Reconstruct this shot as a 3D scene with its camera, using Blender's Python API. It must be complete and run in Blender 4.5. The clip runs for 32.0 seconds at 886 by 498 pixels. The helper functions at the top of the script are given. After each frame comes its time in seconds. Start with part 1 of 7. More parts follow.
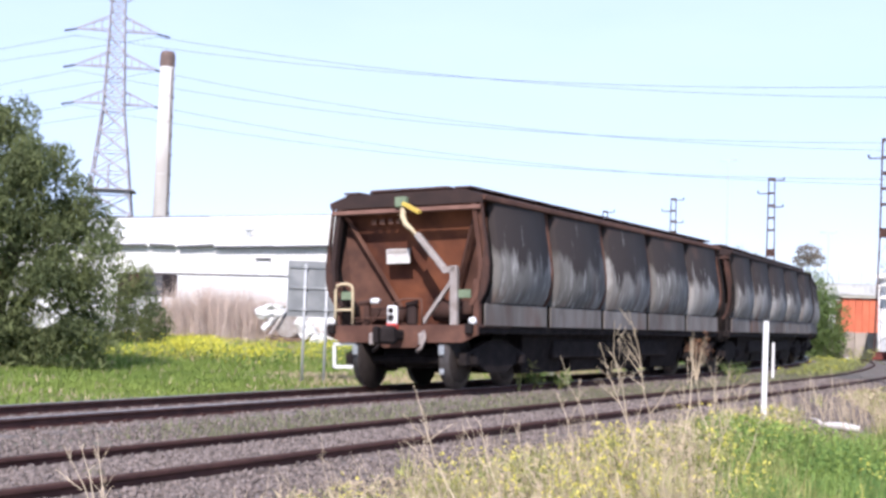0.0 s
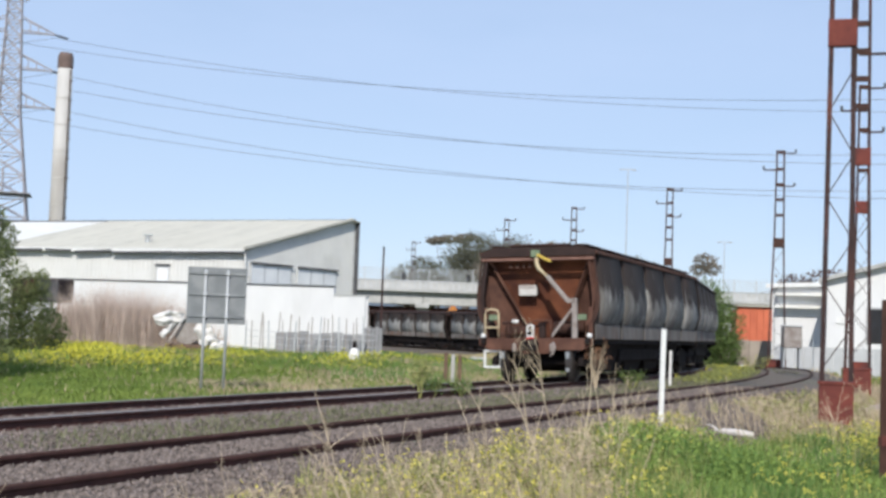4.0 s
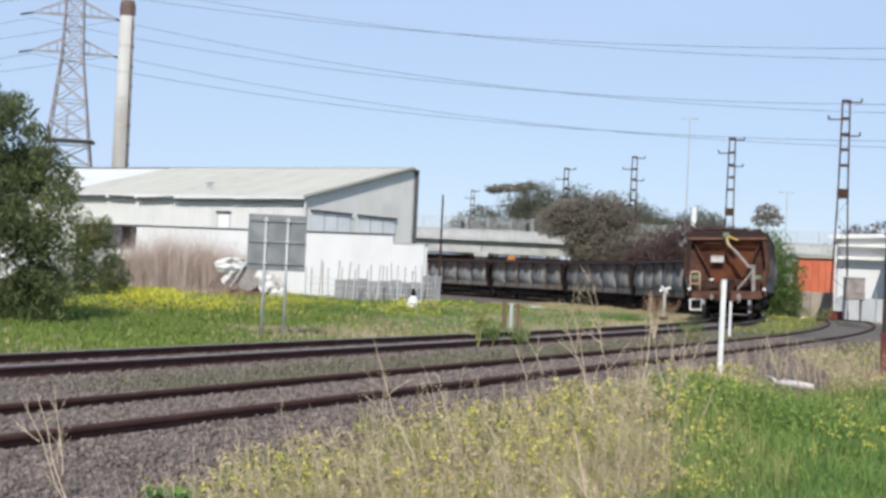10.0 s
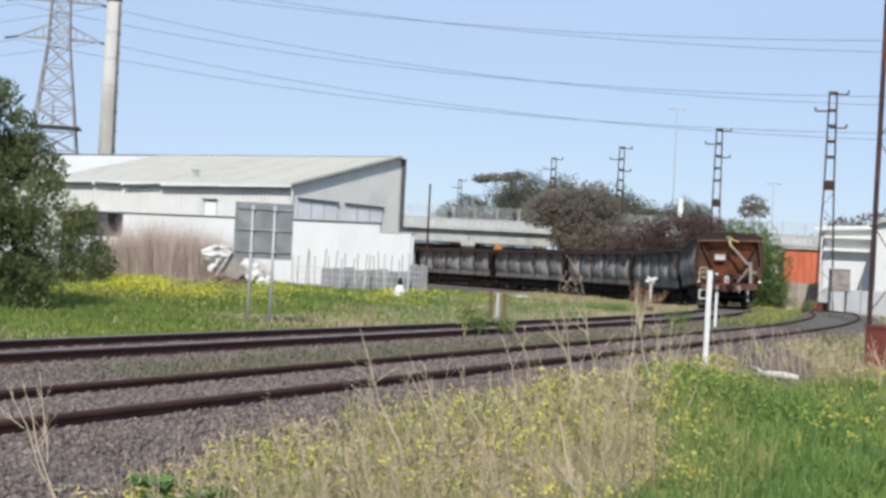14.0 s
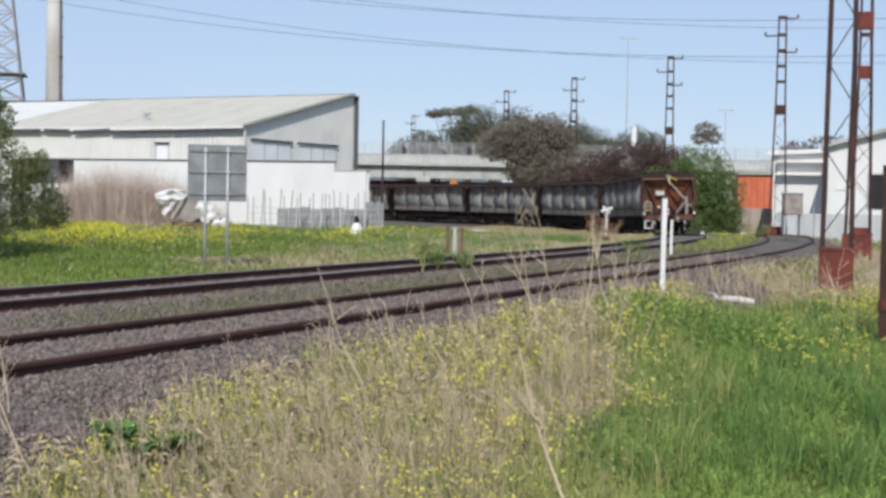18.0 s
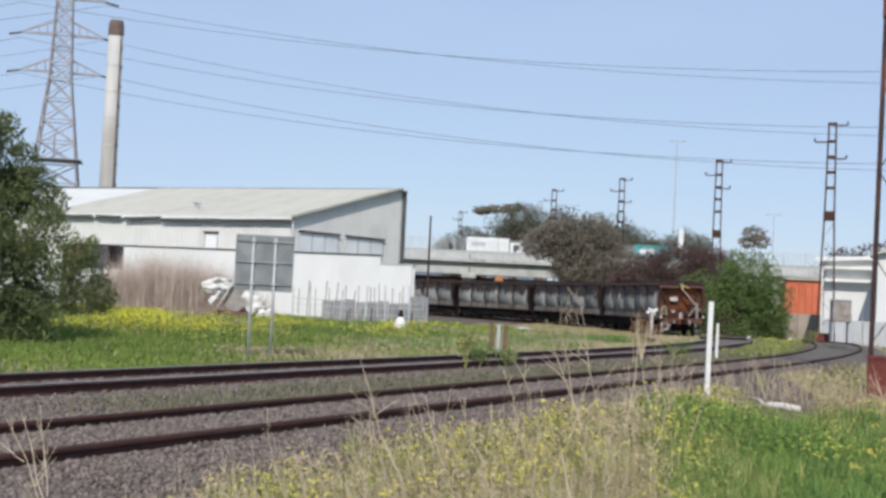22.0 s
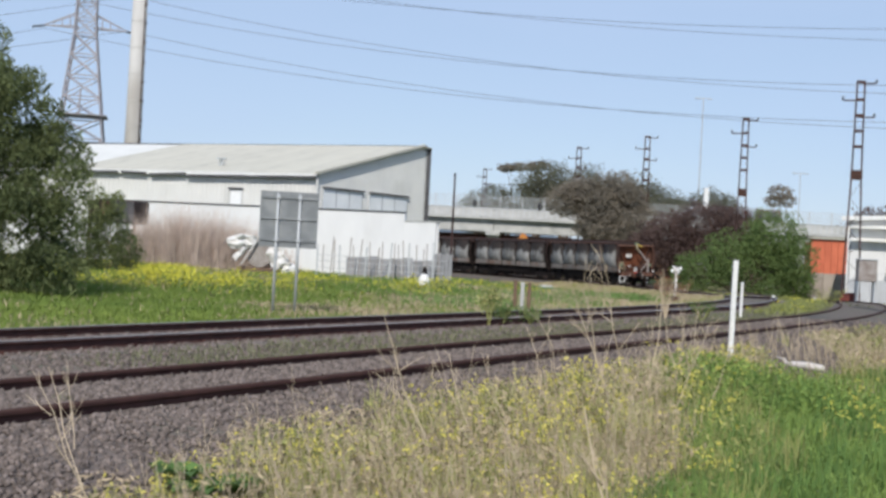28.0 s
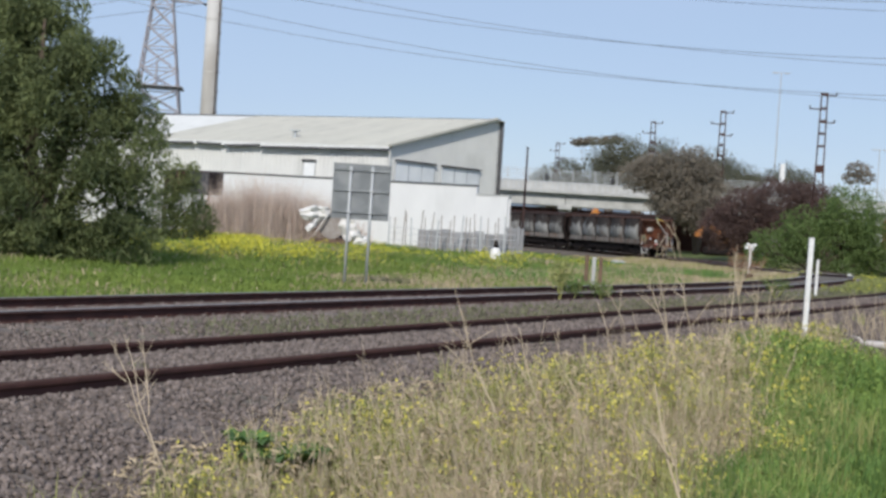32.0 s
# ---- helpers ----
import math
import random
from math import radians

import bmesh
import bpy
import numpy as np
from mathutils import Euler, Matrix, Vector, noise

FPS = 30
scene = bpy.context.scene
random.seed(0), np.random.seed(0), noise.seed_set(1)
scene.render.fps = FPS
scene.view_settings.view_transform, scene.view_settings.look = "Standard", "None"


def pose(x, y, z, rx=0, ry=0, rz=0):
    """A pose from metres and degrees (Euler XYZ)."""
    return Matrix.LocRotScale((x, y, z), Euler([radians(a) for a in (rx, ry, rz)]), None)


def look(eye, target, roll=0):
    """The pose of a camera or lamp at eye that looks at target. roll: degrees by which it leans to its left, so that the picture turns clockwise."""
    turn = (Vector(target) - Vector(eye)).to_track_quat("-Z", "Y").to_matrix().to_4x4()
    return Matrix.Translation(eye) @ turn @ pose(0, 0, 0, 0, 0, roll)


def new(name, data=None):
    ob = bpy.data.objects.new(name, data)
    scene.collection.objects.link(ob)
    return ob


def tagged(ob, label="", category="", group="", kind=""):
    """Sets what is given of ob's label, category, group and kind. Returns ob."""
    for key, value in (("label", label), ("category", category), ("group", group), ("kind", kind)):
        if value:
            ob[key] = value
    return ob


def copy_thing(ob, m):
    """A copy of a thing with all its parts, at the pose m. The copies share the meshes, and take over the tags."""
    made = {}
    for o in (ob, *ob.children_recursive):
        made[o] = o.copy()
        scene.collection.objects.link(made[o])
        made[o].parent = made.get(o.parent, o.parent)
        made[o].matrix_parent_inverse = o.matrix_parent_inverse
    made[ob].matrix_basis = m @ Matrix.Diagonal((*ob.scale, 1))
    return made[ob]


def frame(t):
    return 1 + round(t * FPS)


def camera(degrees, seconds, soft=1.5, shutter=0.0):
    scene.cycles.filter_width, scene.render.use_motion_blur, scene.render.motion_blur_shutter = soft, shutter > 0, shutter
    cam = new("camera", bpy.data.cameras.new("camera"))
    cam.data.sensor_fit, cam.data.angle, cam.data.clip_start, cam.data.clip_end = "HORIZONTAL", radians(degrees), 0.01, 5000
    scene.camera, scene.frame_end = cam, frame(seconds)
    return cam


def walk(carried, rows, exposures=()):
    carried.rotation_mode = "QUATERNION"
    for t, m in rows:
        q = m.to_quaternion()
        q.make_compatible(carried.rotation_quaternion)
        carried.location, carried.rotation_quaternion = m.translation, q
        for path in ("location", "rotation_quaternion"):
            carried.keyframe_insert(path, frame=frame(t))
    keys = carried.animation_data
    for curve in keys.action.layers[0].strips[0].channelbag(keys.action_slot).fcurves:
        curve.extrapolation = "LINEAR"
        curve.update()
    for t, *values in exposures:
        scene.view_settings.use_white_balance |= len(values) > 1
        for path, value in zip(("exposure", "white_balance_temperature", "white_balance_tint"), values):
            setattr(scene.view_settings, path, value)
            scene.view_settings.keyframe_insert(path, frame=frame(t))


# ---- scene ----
# ---- camera ----
cam = camera(36.9, 32.0, soft=3.1)
EYE = Vector((0.0, 0.0, 1.65))


def aim(yaw, pitch, roll):
    """A pose at the eye: yaw to the left of +y, pitch up, roll as look() takes it."""
    return pose(*EYE, 0, 0, yaw) @ pose(0, 0, 0, 90 + pitch) @ pose(0, 0, 0, 0, 0, roll)


# seconds, yaw, pitch, roll of the hand-held camera, which stands still on the verge
AIM = [
    (0, 2.11, 3.00, 1.95), (0.5, 1.19, 3.97, 2.07), (1, 0.30, 3.88, 2.34), (1.5, -0.35, 2.85, 1.98), (2, -1.01, 2.58, 1.59),
    (2.5, -1.49, 3.06, 1.74), (3, -1.81, 3.35, 2.12), (3.5, -2.21, 3.47, 2.50), (4, -2.10, 3.46, 2.12), (4.5, -1.99, 3.85, 2.13),
    (6.5, -1.95, 3.53, 3.13), (7, -0.09, 3.58, 3.31), (7.5, 1.04, 3.20, 3.55), (8, 1.16, 2.77, 3.48), (8.5, 0.70, 2.62, 3.04),
    (9, -0.02, 2.81, 2.69), (9.5, -0.02, 1.85, 2.56), (10, 0.35, 1.14, 2.60), (10.5, 0.86, 0.99, 2.87), (11, 1.07, 1.35, 2.90),
    (11.5, 0.63, 2.03, 2.81), (12, -0.09, 1.88, 3.01), (12.5, -0.90, 0.87, 2.78), (13, -1.00, -0.17, 2.85), (13.5, -0.49, -0.16, 2.71),
    (14, -0.24, 0.70, 2.93), (14.5, -1.15, -4.95, 3.51), (14.8, -2.23, -6.69, 3.38), (15, -2.72, -6.63, 3.68), (15.5, -2.04, -2.56, 3.13),
    (17.5, -1.54, -3.13, 1.72), (18, -2.21, -2.00, 1.09), (18.5, -1.59, -0.01, 1.09), (19, -0.36, 1.21, 1.61), (19.5, -0.31, 1.92, 2.12),
    (20, -0.75, 0.88, 1.85), (20.5, -1.72, -0.00, 1.86), (21, -2.15, 1.24, 1.87), (21.5, -1.45, 2.29, 2.69), (22, -0.14, 2.07, 2.77),
    (22.5, 0.43, 1.54, 2.74), (23, 0.05, 0.94, 2.37), (23.5, -0.84, 0.99, 2.54), (24, -1.83, 0.48, 2.62), (24.5, -1.95, -0.27, 2.87),
    (25, -1.82, -0.04, 3.29), (25.5, -1.03, 0.33, 3.33), (26, 0.05, 0.79, 3.19), (26.5, 0.43, 0.42, 3.36), (28.5, 0.98, 0.17, 2.99),
    (29, 1.44, 0.41, 3.22), (29.5, 2.01, -0.14, 3.50), (30, 2.23, -0.51, 3.45), (30.5, 2.19, 0.46, 3.43), (31, 2.47, 0.53, 3.58),
    (31.5, 3.13, -0.38, 3.78), (32, 3.81, -1.15, 3.75),
]
walk(cam, [(t, aim(a, b, c)) for t, a, b, c in AIM],
     exposures=[(0, 0.70, 6300, 20), (0.6, 0.60, 6300, 20), (1.3, 0.40, 6300, 20), (2.4, 0.26, 6400, 15), (3.4, 0.18, 6500, 10),
                (4.5, 0.06, 6500, 10), (7, 0.03, 6500, 10), (9, 0.02, 6500, 10), (11, 0.12, 6500, 10), (13, 0.02, 6500, 10),
                (14.3, 0.05, 6500, 10), (15, 0.18, 6500, 10), (15.5, 0.18, 6500, 10), (17.5, -0.02, 6500, 10), (18.5, -0.08, 6500, 10),
                (21.5, -0.09, 6500, 10), (24, 0.07, 6500, 10), (26, 0.02, 6500, 10), (32, -0.14, 6500, 10)])

# ---- light ----
SUN_AZ, SUN_EL = 188.0, 39.0          # degrees clockwise from +y, and above the horizon
world = bpy.data.worlds.new("sky")
scene.world = world
world.use_nodes = True


def sky_nodes():
    nt = world.node_tree
    nt.nodes.clear()
    sky = nt.nodes.new("ShaderNodeTexSky")
    sky.sky_type, sky.sun_disc = "NISHITA", False
    sky.sun_elevation, sky.sun_rotation = radians(SUN_EL), radians(SUN_AZ)
    sky.air_density, sky.dust_density, sky.ozone_density, sky.altitude = 1.0, 0.1, 2.5, 50
    co = nt.nodes.new("ShaderNodeTexCoord")
    mp = nt.nodes.new("ShaderNodeMapping")
    mp.inputs["Scale"].default_value = (1.0, 1.0, 3.2)
    nz = nt.nodes.new("ShaderNodeTexNoise")
    nz.inputs["Scale"].default_value, nz.inputs["Detail"].default_value, nz.inputs["Roughness"].default_value = 2.6, 7, 0.55
    rp = nt.nodes.new("ShaderNodeValToRGB")
    rp.color_ramp.elements[0].position, rp.color_ramp.elements[0].color = 0.40, (0.64, 0.64, 0.64, 1)
    rp.color_ramp.elements[1].position, rp.color_ramp.elements[1].color = 0.78, (0.85, 0.85, 0.85, 1)
    mx = nt.nodes.new("ShaderNodeMix")
    mx.data_type = "RGBA"
    mx.inputs["B"].default_value = (5.12, 6.50, 9.1, 1)
    bg = nt.nodes.new("ShaderNodeBackground")
    bg.inputs["Strength"].default_value = 0.104
    out = nt.nodes.new("ShaderNodeOutputWorld")
    ln = nt.links.new
    ln(co.outputs["Generated"], mp.inputs["Vector"])
    ln(mp.outputs["Vector"], nz.inputs["Vector"])
    ln(nz.outputs["Fac"], rp.inputs["Fac"])
    ln(rp.outputs["Color"], mx.inputs["Factor"])
    ln(sky.outputs["Color"], mx.inputs["A"])
    ln(mx.outputs["Result"], bg.inputs["Color"])
    ln(bg.outputs["Background"], out.inputs["Surface"])


sky_nodes()
sun = new("sun", bpy.data.lights.new("sun", "SUN"))
sun.data.energy, sun.data.angle, sun.data.color = 3.9, radians(0.6), (1.0, 0.95, 0.87)
_a, _e = radians(SUN_AZ), radians(SUN_EL)
sun.matrix_world = look((math.sin(_a) * math.cos(_e) * 100, math.cos(_a) * math.cos(_e) * 100, math.sin(_e) * 100), (0, 0, 0))


# ---- materials ----
def mat(name, a, b=None, scale=4.0, rough=0.8, metal=0.0, bump=0.15, fine=None, spot=None, spot_scale=1.2, spot_at=0.6, per=0.0, stretch=(1, 1, 1), spot_soft=0.12, trans=0.0, spec=0.25):
    """Two colours mixed by noise at one scale, stains (spot) at another, a fine bump, and an even shift from object to object (per)."""
    m = bpy.data.materials.new(name)
    m.use_nodes = True
    nt = m.node_tree
    bs = nt.nodes["Principled BSDF"]
    ln = nt.links.new
    co = nt.nodes.new("ShaderNodeTexCoord")
    mp = nt.nodes.new("ShaderNodeMapping")
    mp.inputs["Scale"].default_value = stretch
    ln(co.outputs["Object"], mp.inputs["Vector"])
    info = nt.nodes.new("ShaderNodeObjectInfo")
    shift = nt.nodes.new("ShaderNodeVectorMath")
    shift.operation = "ADD"
    ln(mp.outputs["Vector"], shift.inputs[0])
    big = nt.nodes.new("ShaderNodeMath")
    big.operation = "MULTIPLY"
    big.inputs[1].default_value = 31.0
    ln(info.outputs["Random"], big.inputs[0])
    ln(big.outputs["Value"], shift.inputs[1])
    nz = nt.nodes.new("ShaderNodeTexNoise")
    nz.inputs["Scale"].default_value, nz.inputs["Detail"].default_value, nz.inputs["Roughness"].default_value = scale, 6, 0.62
    ln(shift.outputs["Vector"], nz.inputs["Vector"])
    rp = nt.nodes.new("ShaderNodeValToRGB")
    b = b or tuple(c * 0.7 for c in a)
    rp.color_ramp.elements[0].position, rp.color_ramp.elements[0].color = 0.32, (*b, 1)
    rp.color_ramp.elements[1].position, rp.color_ramp.elements[1].color = 0.68, (*a, 1)
    ln(nz.outputs["Fac"], rp.inputs["Fac"])
    col = rp.outputs["Color"]
    if spot:
        n2 = nt.nodes.new("ShaderNodeTexNoise")
        n2.inputs["Scale"].default_value, n2.inputs["Detail"].default_value = spot_scale, 5
        ln(shift.outputs["Vector"], n2.inputs["Vector"])
        r2 = nt.nodes.new("ShaderNodeValToRGB")
        r2.color_ramp.elements[0].position, r2.color_ramp.elements[0].color = spot_at - spot_soft, (0, 0, 0, 1)
        r2.color_ramp.elements[1].position, r2.color_ramp.elements[1].color = spot_at + spot_soft, (1, 1, 1, 1)
        ln(n2.outputs["Fac"], r2.inputs["Fac"])
        mx = nt.nodes.new("ShaderNodeMix")
        mx.data_type = "RGBA"
        mx.inputs["B"].default_value = (*spot, 1)
        ln(r2.outputs["Color"], mx.inputs["Factor"])
        ln(col, mx.inputs["A"])
        col = mx.outputs["Result"]
    if per:
        hs = nt.nodes.new("ShaderNodeHueSaturation")
        mr = nt.nodes.new("ShaderNodeMapRange")
        mr.inputs["To Min"].default_value, mr.inputs["To Max"].default_value = 1 - per, 1 + per
        geo = nt.nodes.new("ShaderNodeNewGeometry")
        add = nt.nodes.new("ShaderNodeMath")
        add.operation = "ADD"
        fr = nt.nodes.new("ShaderNodeMath")
        fr.operation = "FRACT"
        ln(info.outputs["Random"], add.inputs[0])
        ln(geo.outputs["Random Per Island"], add.inputs[1])
        ln(add.outputs["Value"], fr.inputs[0])
        ln(fr.outputs["Value"], mr.inputs["Value"])
        ln(mr.outputs["Result"], hs.inputs["Value"])
        ln(col, hs.inputs["Color"])
        col = hs.outputs["Color"]
    ln(col, bs.inputs["Base Color"])
    bs.inputs["Roughness"].default_value, bs.inputs["Metallic"].default_value = rough, metal
    bs.inputs["Specular IOR Level"].default_value = spec
    if bump:
        n3 = nt.nodes.new("ShaderNodeTexNoise")
        n3.inputs["Scale"].default_value, n3.inputs["Detail"].default_value = fine or scale * 6, 4
        ln(shift.outputs["Vector"], n3.inputs["Vector"])
        bp = nt.nodes.new("ShaderNodeBump")
        bp.inputs["Strength"].default_value, bp.inputs["Distance"].default_value = bump, 0.02
        ln(n3.outputs["Fac"], bp.inputs["Height"])
        ln(bp.outputs["Normal"], bs.inputs["Normal"])
    if trans:
        tr = nt.nodes.new("ShaderNodeBsdfTranslucent")
        ms = nt.nodes.new("ShaderNodeMixShader")
        ms.inputs["Fac"].default_value = trans
        ln(col, tr.inputs["Color"])
        ln(bs.outputs["BSDF"], ms.inputs[1])
        ln(tr.outputs["BSDF"], ms.inputs[2])
        ln(ms.outputs["Shader"], nt.nodes["Material Output"].inputs["Surface"])
    return m


RUST = mat("rust", (0.165, 0.080, 0.055), (0.085, 0.044, 0.034), 3.0, 0.85, spot=(0.075, 0.035, 0.025), spot_scale=1.1, spot_at=0.56)
RUST_END = mat("rust_bright", (0.26, 0.094, 0.046), (0.165, 0.057, 0.031), 1.6, 0.8, spot=(0.085, 0.034, 0.024), spot_scale=1.3, spot_at=0.57)
MAST = mat("mast_steel", (0.060, 0.034, 0.032), (0.034, 0.022, 0.022), 3.0, 0.8, spot=(0.11, 0.045, 0.035), spot_scale=0.8, spot_at=0.64)
RUST_DARK = mat("rust_dark", (0.080, 0.040, 0.030), (0.042, 0.024, 0.020), 4.0, 0.85)
RUST_BLACK = mat("rust_black", (0.050, 0.030, 0.026), (0.028, 0.019, 0.018), 3.0, 0.85)
RUST_RED = mat("rust_red", (0.21, 0.055, 0.040), (0.12, 0.034, 0.028), 3.0, 0.8, spot=(0.07, 0.03, 0.03), spot_at=0.62)


def side_material(name, light, dark, soot):
    """Grey side sheets: pale scuffed middle, soot over the top, rust streaks down."""
    m = mat(name, light, dark, 1.5, 0.75, per=0.32, stretch=(1, 2.2, 0.45), spec=0.12)
    nt = m.node_tree
    ln = nt.links.new
    bs = nt.nodes["Principled BSDF"]
    src = bs.inputs["Base Color"].links[0].from_socket
    co = nt.nodes.new("ShaderNodeTexCoord")
    info = nt.nodes.new("ShaderNodeObjectInfo")
    def layer(src, scale, stretch, colour, z_lo, z_hi, weight, lo, hi):
        mp = nt.nodes.new("ShaderNodeMapping")
        mp.inputs["Scale"].default_value = stretch
        ln(co.outputs["Object"], mp.inputs["Vector"])
        k = nt.nodes.new("ShaderNodeMath")
        k.operation = "MULTIPLY"
        k.inputs[1].default_value = 57.0
        ln(info.outputs["Random"], k.inputs[0])
        ln(k.outputs["Value"], mp.inputs["Location"])
        nz = nt.nodes.new("ShaderNodeTexNoise")
        nz.inputs["Scale"].default_value, nz.inputs["Detail"].default_value = scale, 6
        ln(mp.outputs["Vector"], nz.inputs["Vector"])
        sp = nt.nodes.new("ShaderNodeSeparateXYZ")
        ln(co.outputs["Object"], sp.inputs["Vector"])
        mr = nt.nodes.new("ShaderNodeMapRange")
        mr.inputs["From Min"].default_value, mr.inputs["From Max"].default_value = z_lo, z_hi
        ln(sp.outputs["Z"], mr.inputs["Value"])
        ad = nt.nodes.new("ShaderNodeMath")
        ad.operation = "MULTIPLY_ADD"
        ad.inputs[1].default_value = weight
        ln(mr.outputs["Result"], ad.inputs[0])
        ln(nz.outputs["Fac"], ad.inputs[2])
        rp = nt.nodes.new("ShaderNodeValToRGB")
        rp.color_ramp.elements[0].position, rp.color_ramp.elements[0].color = lo, (0, 0, 0, 1)
        rp.color_ramp.elements[1].position, rp.color_ramp.elements[1].color = hi, (1, 1, 1, 1)
        ln(ad.outputs["Value"], rp.inputs["Fac"])
        mx = nt.nodes.new("ShaderNodeMix")
        mx.data_type = "RGBA"
        mx.inputs["B"].default_value = (*colour, 1)
        ln(rp.outputs["Color"], mx.inputs["Factor"])
        ln(src, mx.inputs["A"])
        return mx.outputs["Result"]
    col = layer(src, 1.3, (1, 1.6, 0.5), (0.150, 0.104, 0.084), 2.3, 1.3, 0.16, 0.64, 0.86)
    col = layer(col, 2.3, (1, 3.0, 0.55), (0.40, 0.39, 0.37), 1.5, 2.1, 0.14, 0.66, 0.80)
    col = layer(col, 1.15, (1, 1.9, 0.60), (0.042, 0.035, 0.034), 1.65, 2.85, 0.72, soot, soot + 0.13)
    col = layer(col, 2.6, (1, 3.6, 0.60), (0.33, 0.33, 0.32), 2.9, 1.9, 0.13, 0.69, 0.80)
    col = layer(col, 0.9, (1, 1.2, 0.8), (0.095, 0.060, 0.050), 2.3, 3.1, 0.22, 0.72, 0.95)
    ln(col, bs.inputs["Base Color"])
    return m


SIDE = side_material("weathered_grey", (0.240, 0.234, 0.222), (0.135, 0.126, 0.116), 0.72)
# left sides take paler greys, with the dark top starting higher
SIDE_PALE = side_material("paler_grey", (0.285, 0.285, 0.282), (0.150, 0.146, 0.142), 0.84)
SKIRT_PALE = mat("skirt_paler", (0.225, 0.205, 0.192), (0.135, 0.118, 0.108), 2.2, 0.8, spot=(0.160, 0.100, 0.075), spot_at=0.60, spec=0.12, per=0.15, stretch=(1, 1, 0.4))
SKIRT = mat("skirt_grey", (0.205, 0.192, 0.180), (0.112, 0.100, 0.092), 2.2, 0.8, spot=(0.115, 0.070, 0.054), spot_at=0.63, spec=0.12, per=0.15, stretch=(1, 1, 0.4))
BLACK = mat("dull_black", (0.030, 0.024, 0.023), (0.013, 0.011, 0.011), 5, 0.9, spec=0.08)
WHEEL = mat("wheel_steel", (0.045, 0.036, 0.032), (0.025, 0.02, 0.018), 6, 0.7, metal=0.2)
TREAD = mat("wheel_tread", (0.11, 0.10, 0.095), (0.06, 0.052, 0.048), 6, 0.5, metal=0.5, bump=0)
BRIGHT = mat("glint_steel", (0.70, 0.70, 0.69), (0.5, 0.5, 0.5), 6, 0.28, metal=0.8, bump=0)
WHITE = mat("white_paint", (0.80, 0.80, 0.78), (0.66, 0.66, 0.64), 5, 0.6)
CREAM = mat("cream_paint", (0.62, 0.52, 0.34), (0.48, 0.38, 0.24), 5, 0.6)
YELLOW = mat("yellow_paint", (0.72, 0.52, 0.10), (0.55, 0.38, 0.08), 5, 0.6)
RED = mat("red_paint", (0.55, 0.06, 0.05), (0.40, 0.05, 0.04), 5, 0.6)
GREY_BOX = mat("grey_steel", (0.36, 0.33, 0.31), (0.22, 0.18, 0.16), 4, 0.7)
GREEN_BOX = mat("green_paint", (0.20, 0.26, 0.17), (0.12, 0.16, 0.10), 5, 0.7)
RAIL = mat("rail_brown", (0.090, 0.040, 0.034), (0.052, 0.025, 0.022), 5, 0.8, stretch=(1, 1, 1))
RAIL_TOP = mat("rail_head", (0.34, 0.31, 0.29), (0.20, 0.17, 0.15), 8, 0.42, metal=0.6, bump=0.05)
RAIL_TOP_RUST = mat("rail_head_rusty", (0.085, 0.046, 0.038), (0.050, 0.028, 0.024), 8, 0.9, bump=0.05, spec=0.1)
BALLAST = mat("ballast", (0.190, 0.158, 0.140), (0.088, 0.071, 0.062), 16, 0.95, bump=0.9, fine=30, spot=(0.135, 0.135, 0.095), spot_scale=0.5)
STONE = mat("ballast_stone", (0.222, 0.182, 0.161), (0.114, 0.091, 0.080), 9, 0.95, bump=0.2, per=0.42)
SLEEPER = mat("sleeper_wood", (0.20, 0.175, 0.155), (0.12, 0.10, 0.09), 5, 0.9, stretch=(0.2, 1, 1))
SOIL = mat("grassy_soil", (0.10, 0.135, 0.035), (0.070, 0.085, 0.028), 1.4, 0.95, bump=0.6, fine=12, spot=(0.17, 0.145, 0.075), spot_scale=0.16, spot_at=0.60)
CONCRETE = mat("concrete", (0.52, 0.52, 0.50), (0.40, 0.40, 0.39), 1.0, 0.9, spot=(0.30, 0.30, 0.29), spot_scale=0.6, spot_at=0.64)
WHITEWALL = mat("white_wall", (0.74, 0.74, 0.735), (0.67, 0.67, 0.67), 0.8, 0.85, spot=(0.62, 0.62, 0.61), spot_scale=0.5, spot_at=0.70, stretch=(1, 1, 0.5))
CLAD = mat("cream_cladding", (0.73, 0.725, 0.695), (0.66, 0.655, 0.63), 0.6, 0.7, spot=(0.50, 0.50, 0.47), spot_scale=0.5, spot_at=0.66, per=0.03)
ROOF = mat("roof_sheet", (0.60, 0.575, 0.495), (0.52, 0.495, 0.42), 0.5, 0.8, spot=(0.42, 0.40, 0.34), spot_scale=0.5, spot_at=0.62, per=0.04)
ROOF_LIGHT = mat("roof_sheet_light", (0.76, 0.75, 0.71), (0.66, 0.65, 0.61), 0.5, 0.7)
ROOF_DARK = mat("roof_edge", (0.085, 0.085, 0.09), (0.05, 0.05, 0.055), 2, 0.7)
GLASS = mat("window_glass", (0.88, 0.88, 0.86), (0.74, 0.75, 0.75), 0.9, 0.3, bump=0)
FRAME = mat("window_frame", (0.56, 0.56, 0.55), (0.44, 0.44, 0.44), 3, 0.6)
DARKGLASS = mat("dark_opening", (0.03, 0.03, 0.035), (0.02, 0.02, 0.02), 2, 0.4)
DARK_BROWN = mat("dark_brown", (0.16, 0.07, 0.055), (0.09, 0.045, 0.04), 3, 0.9)
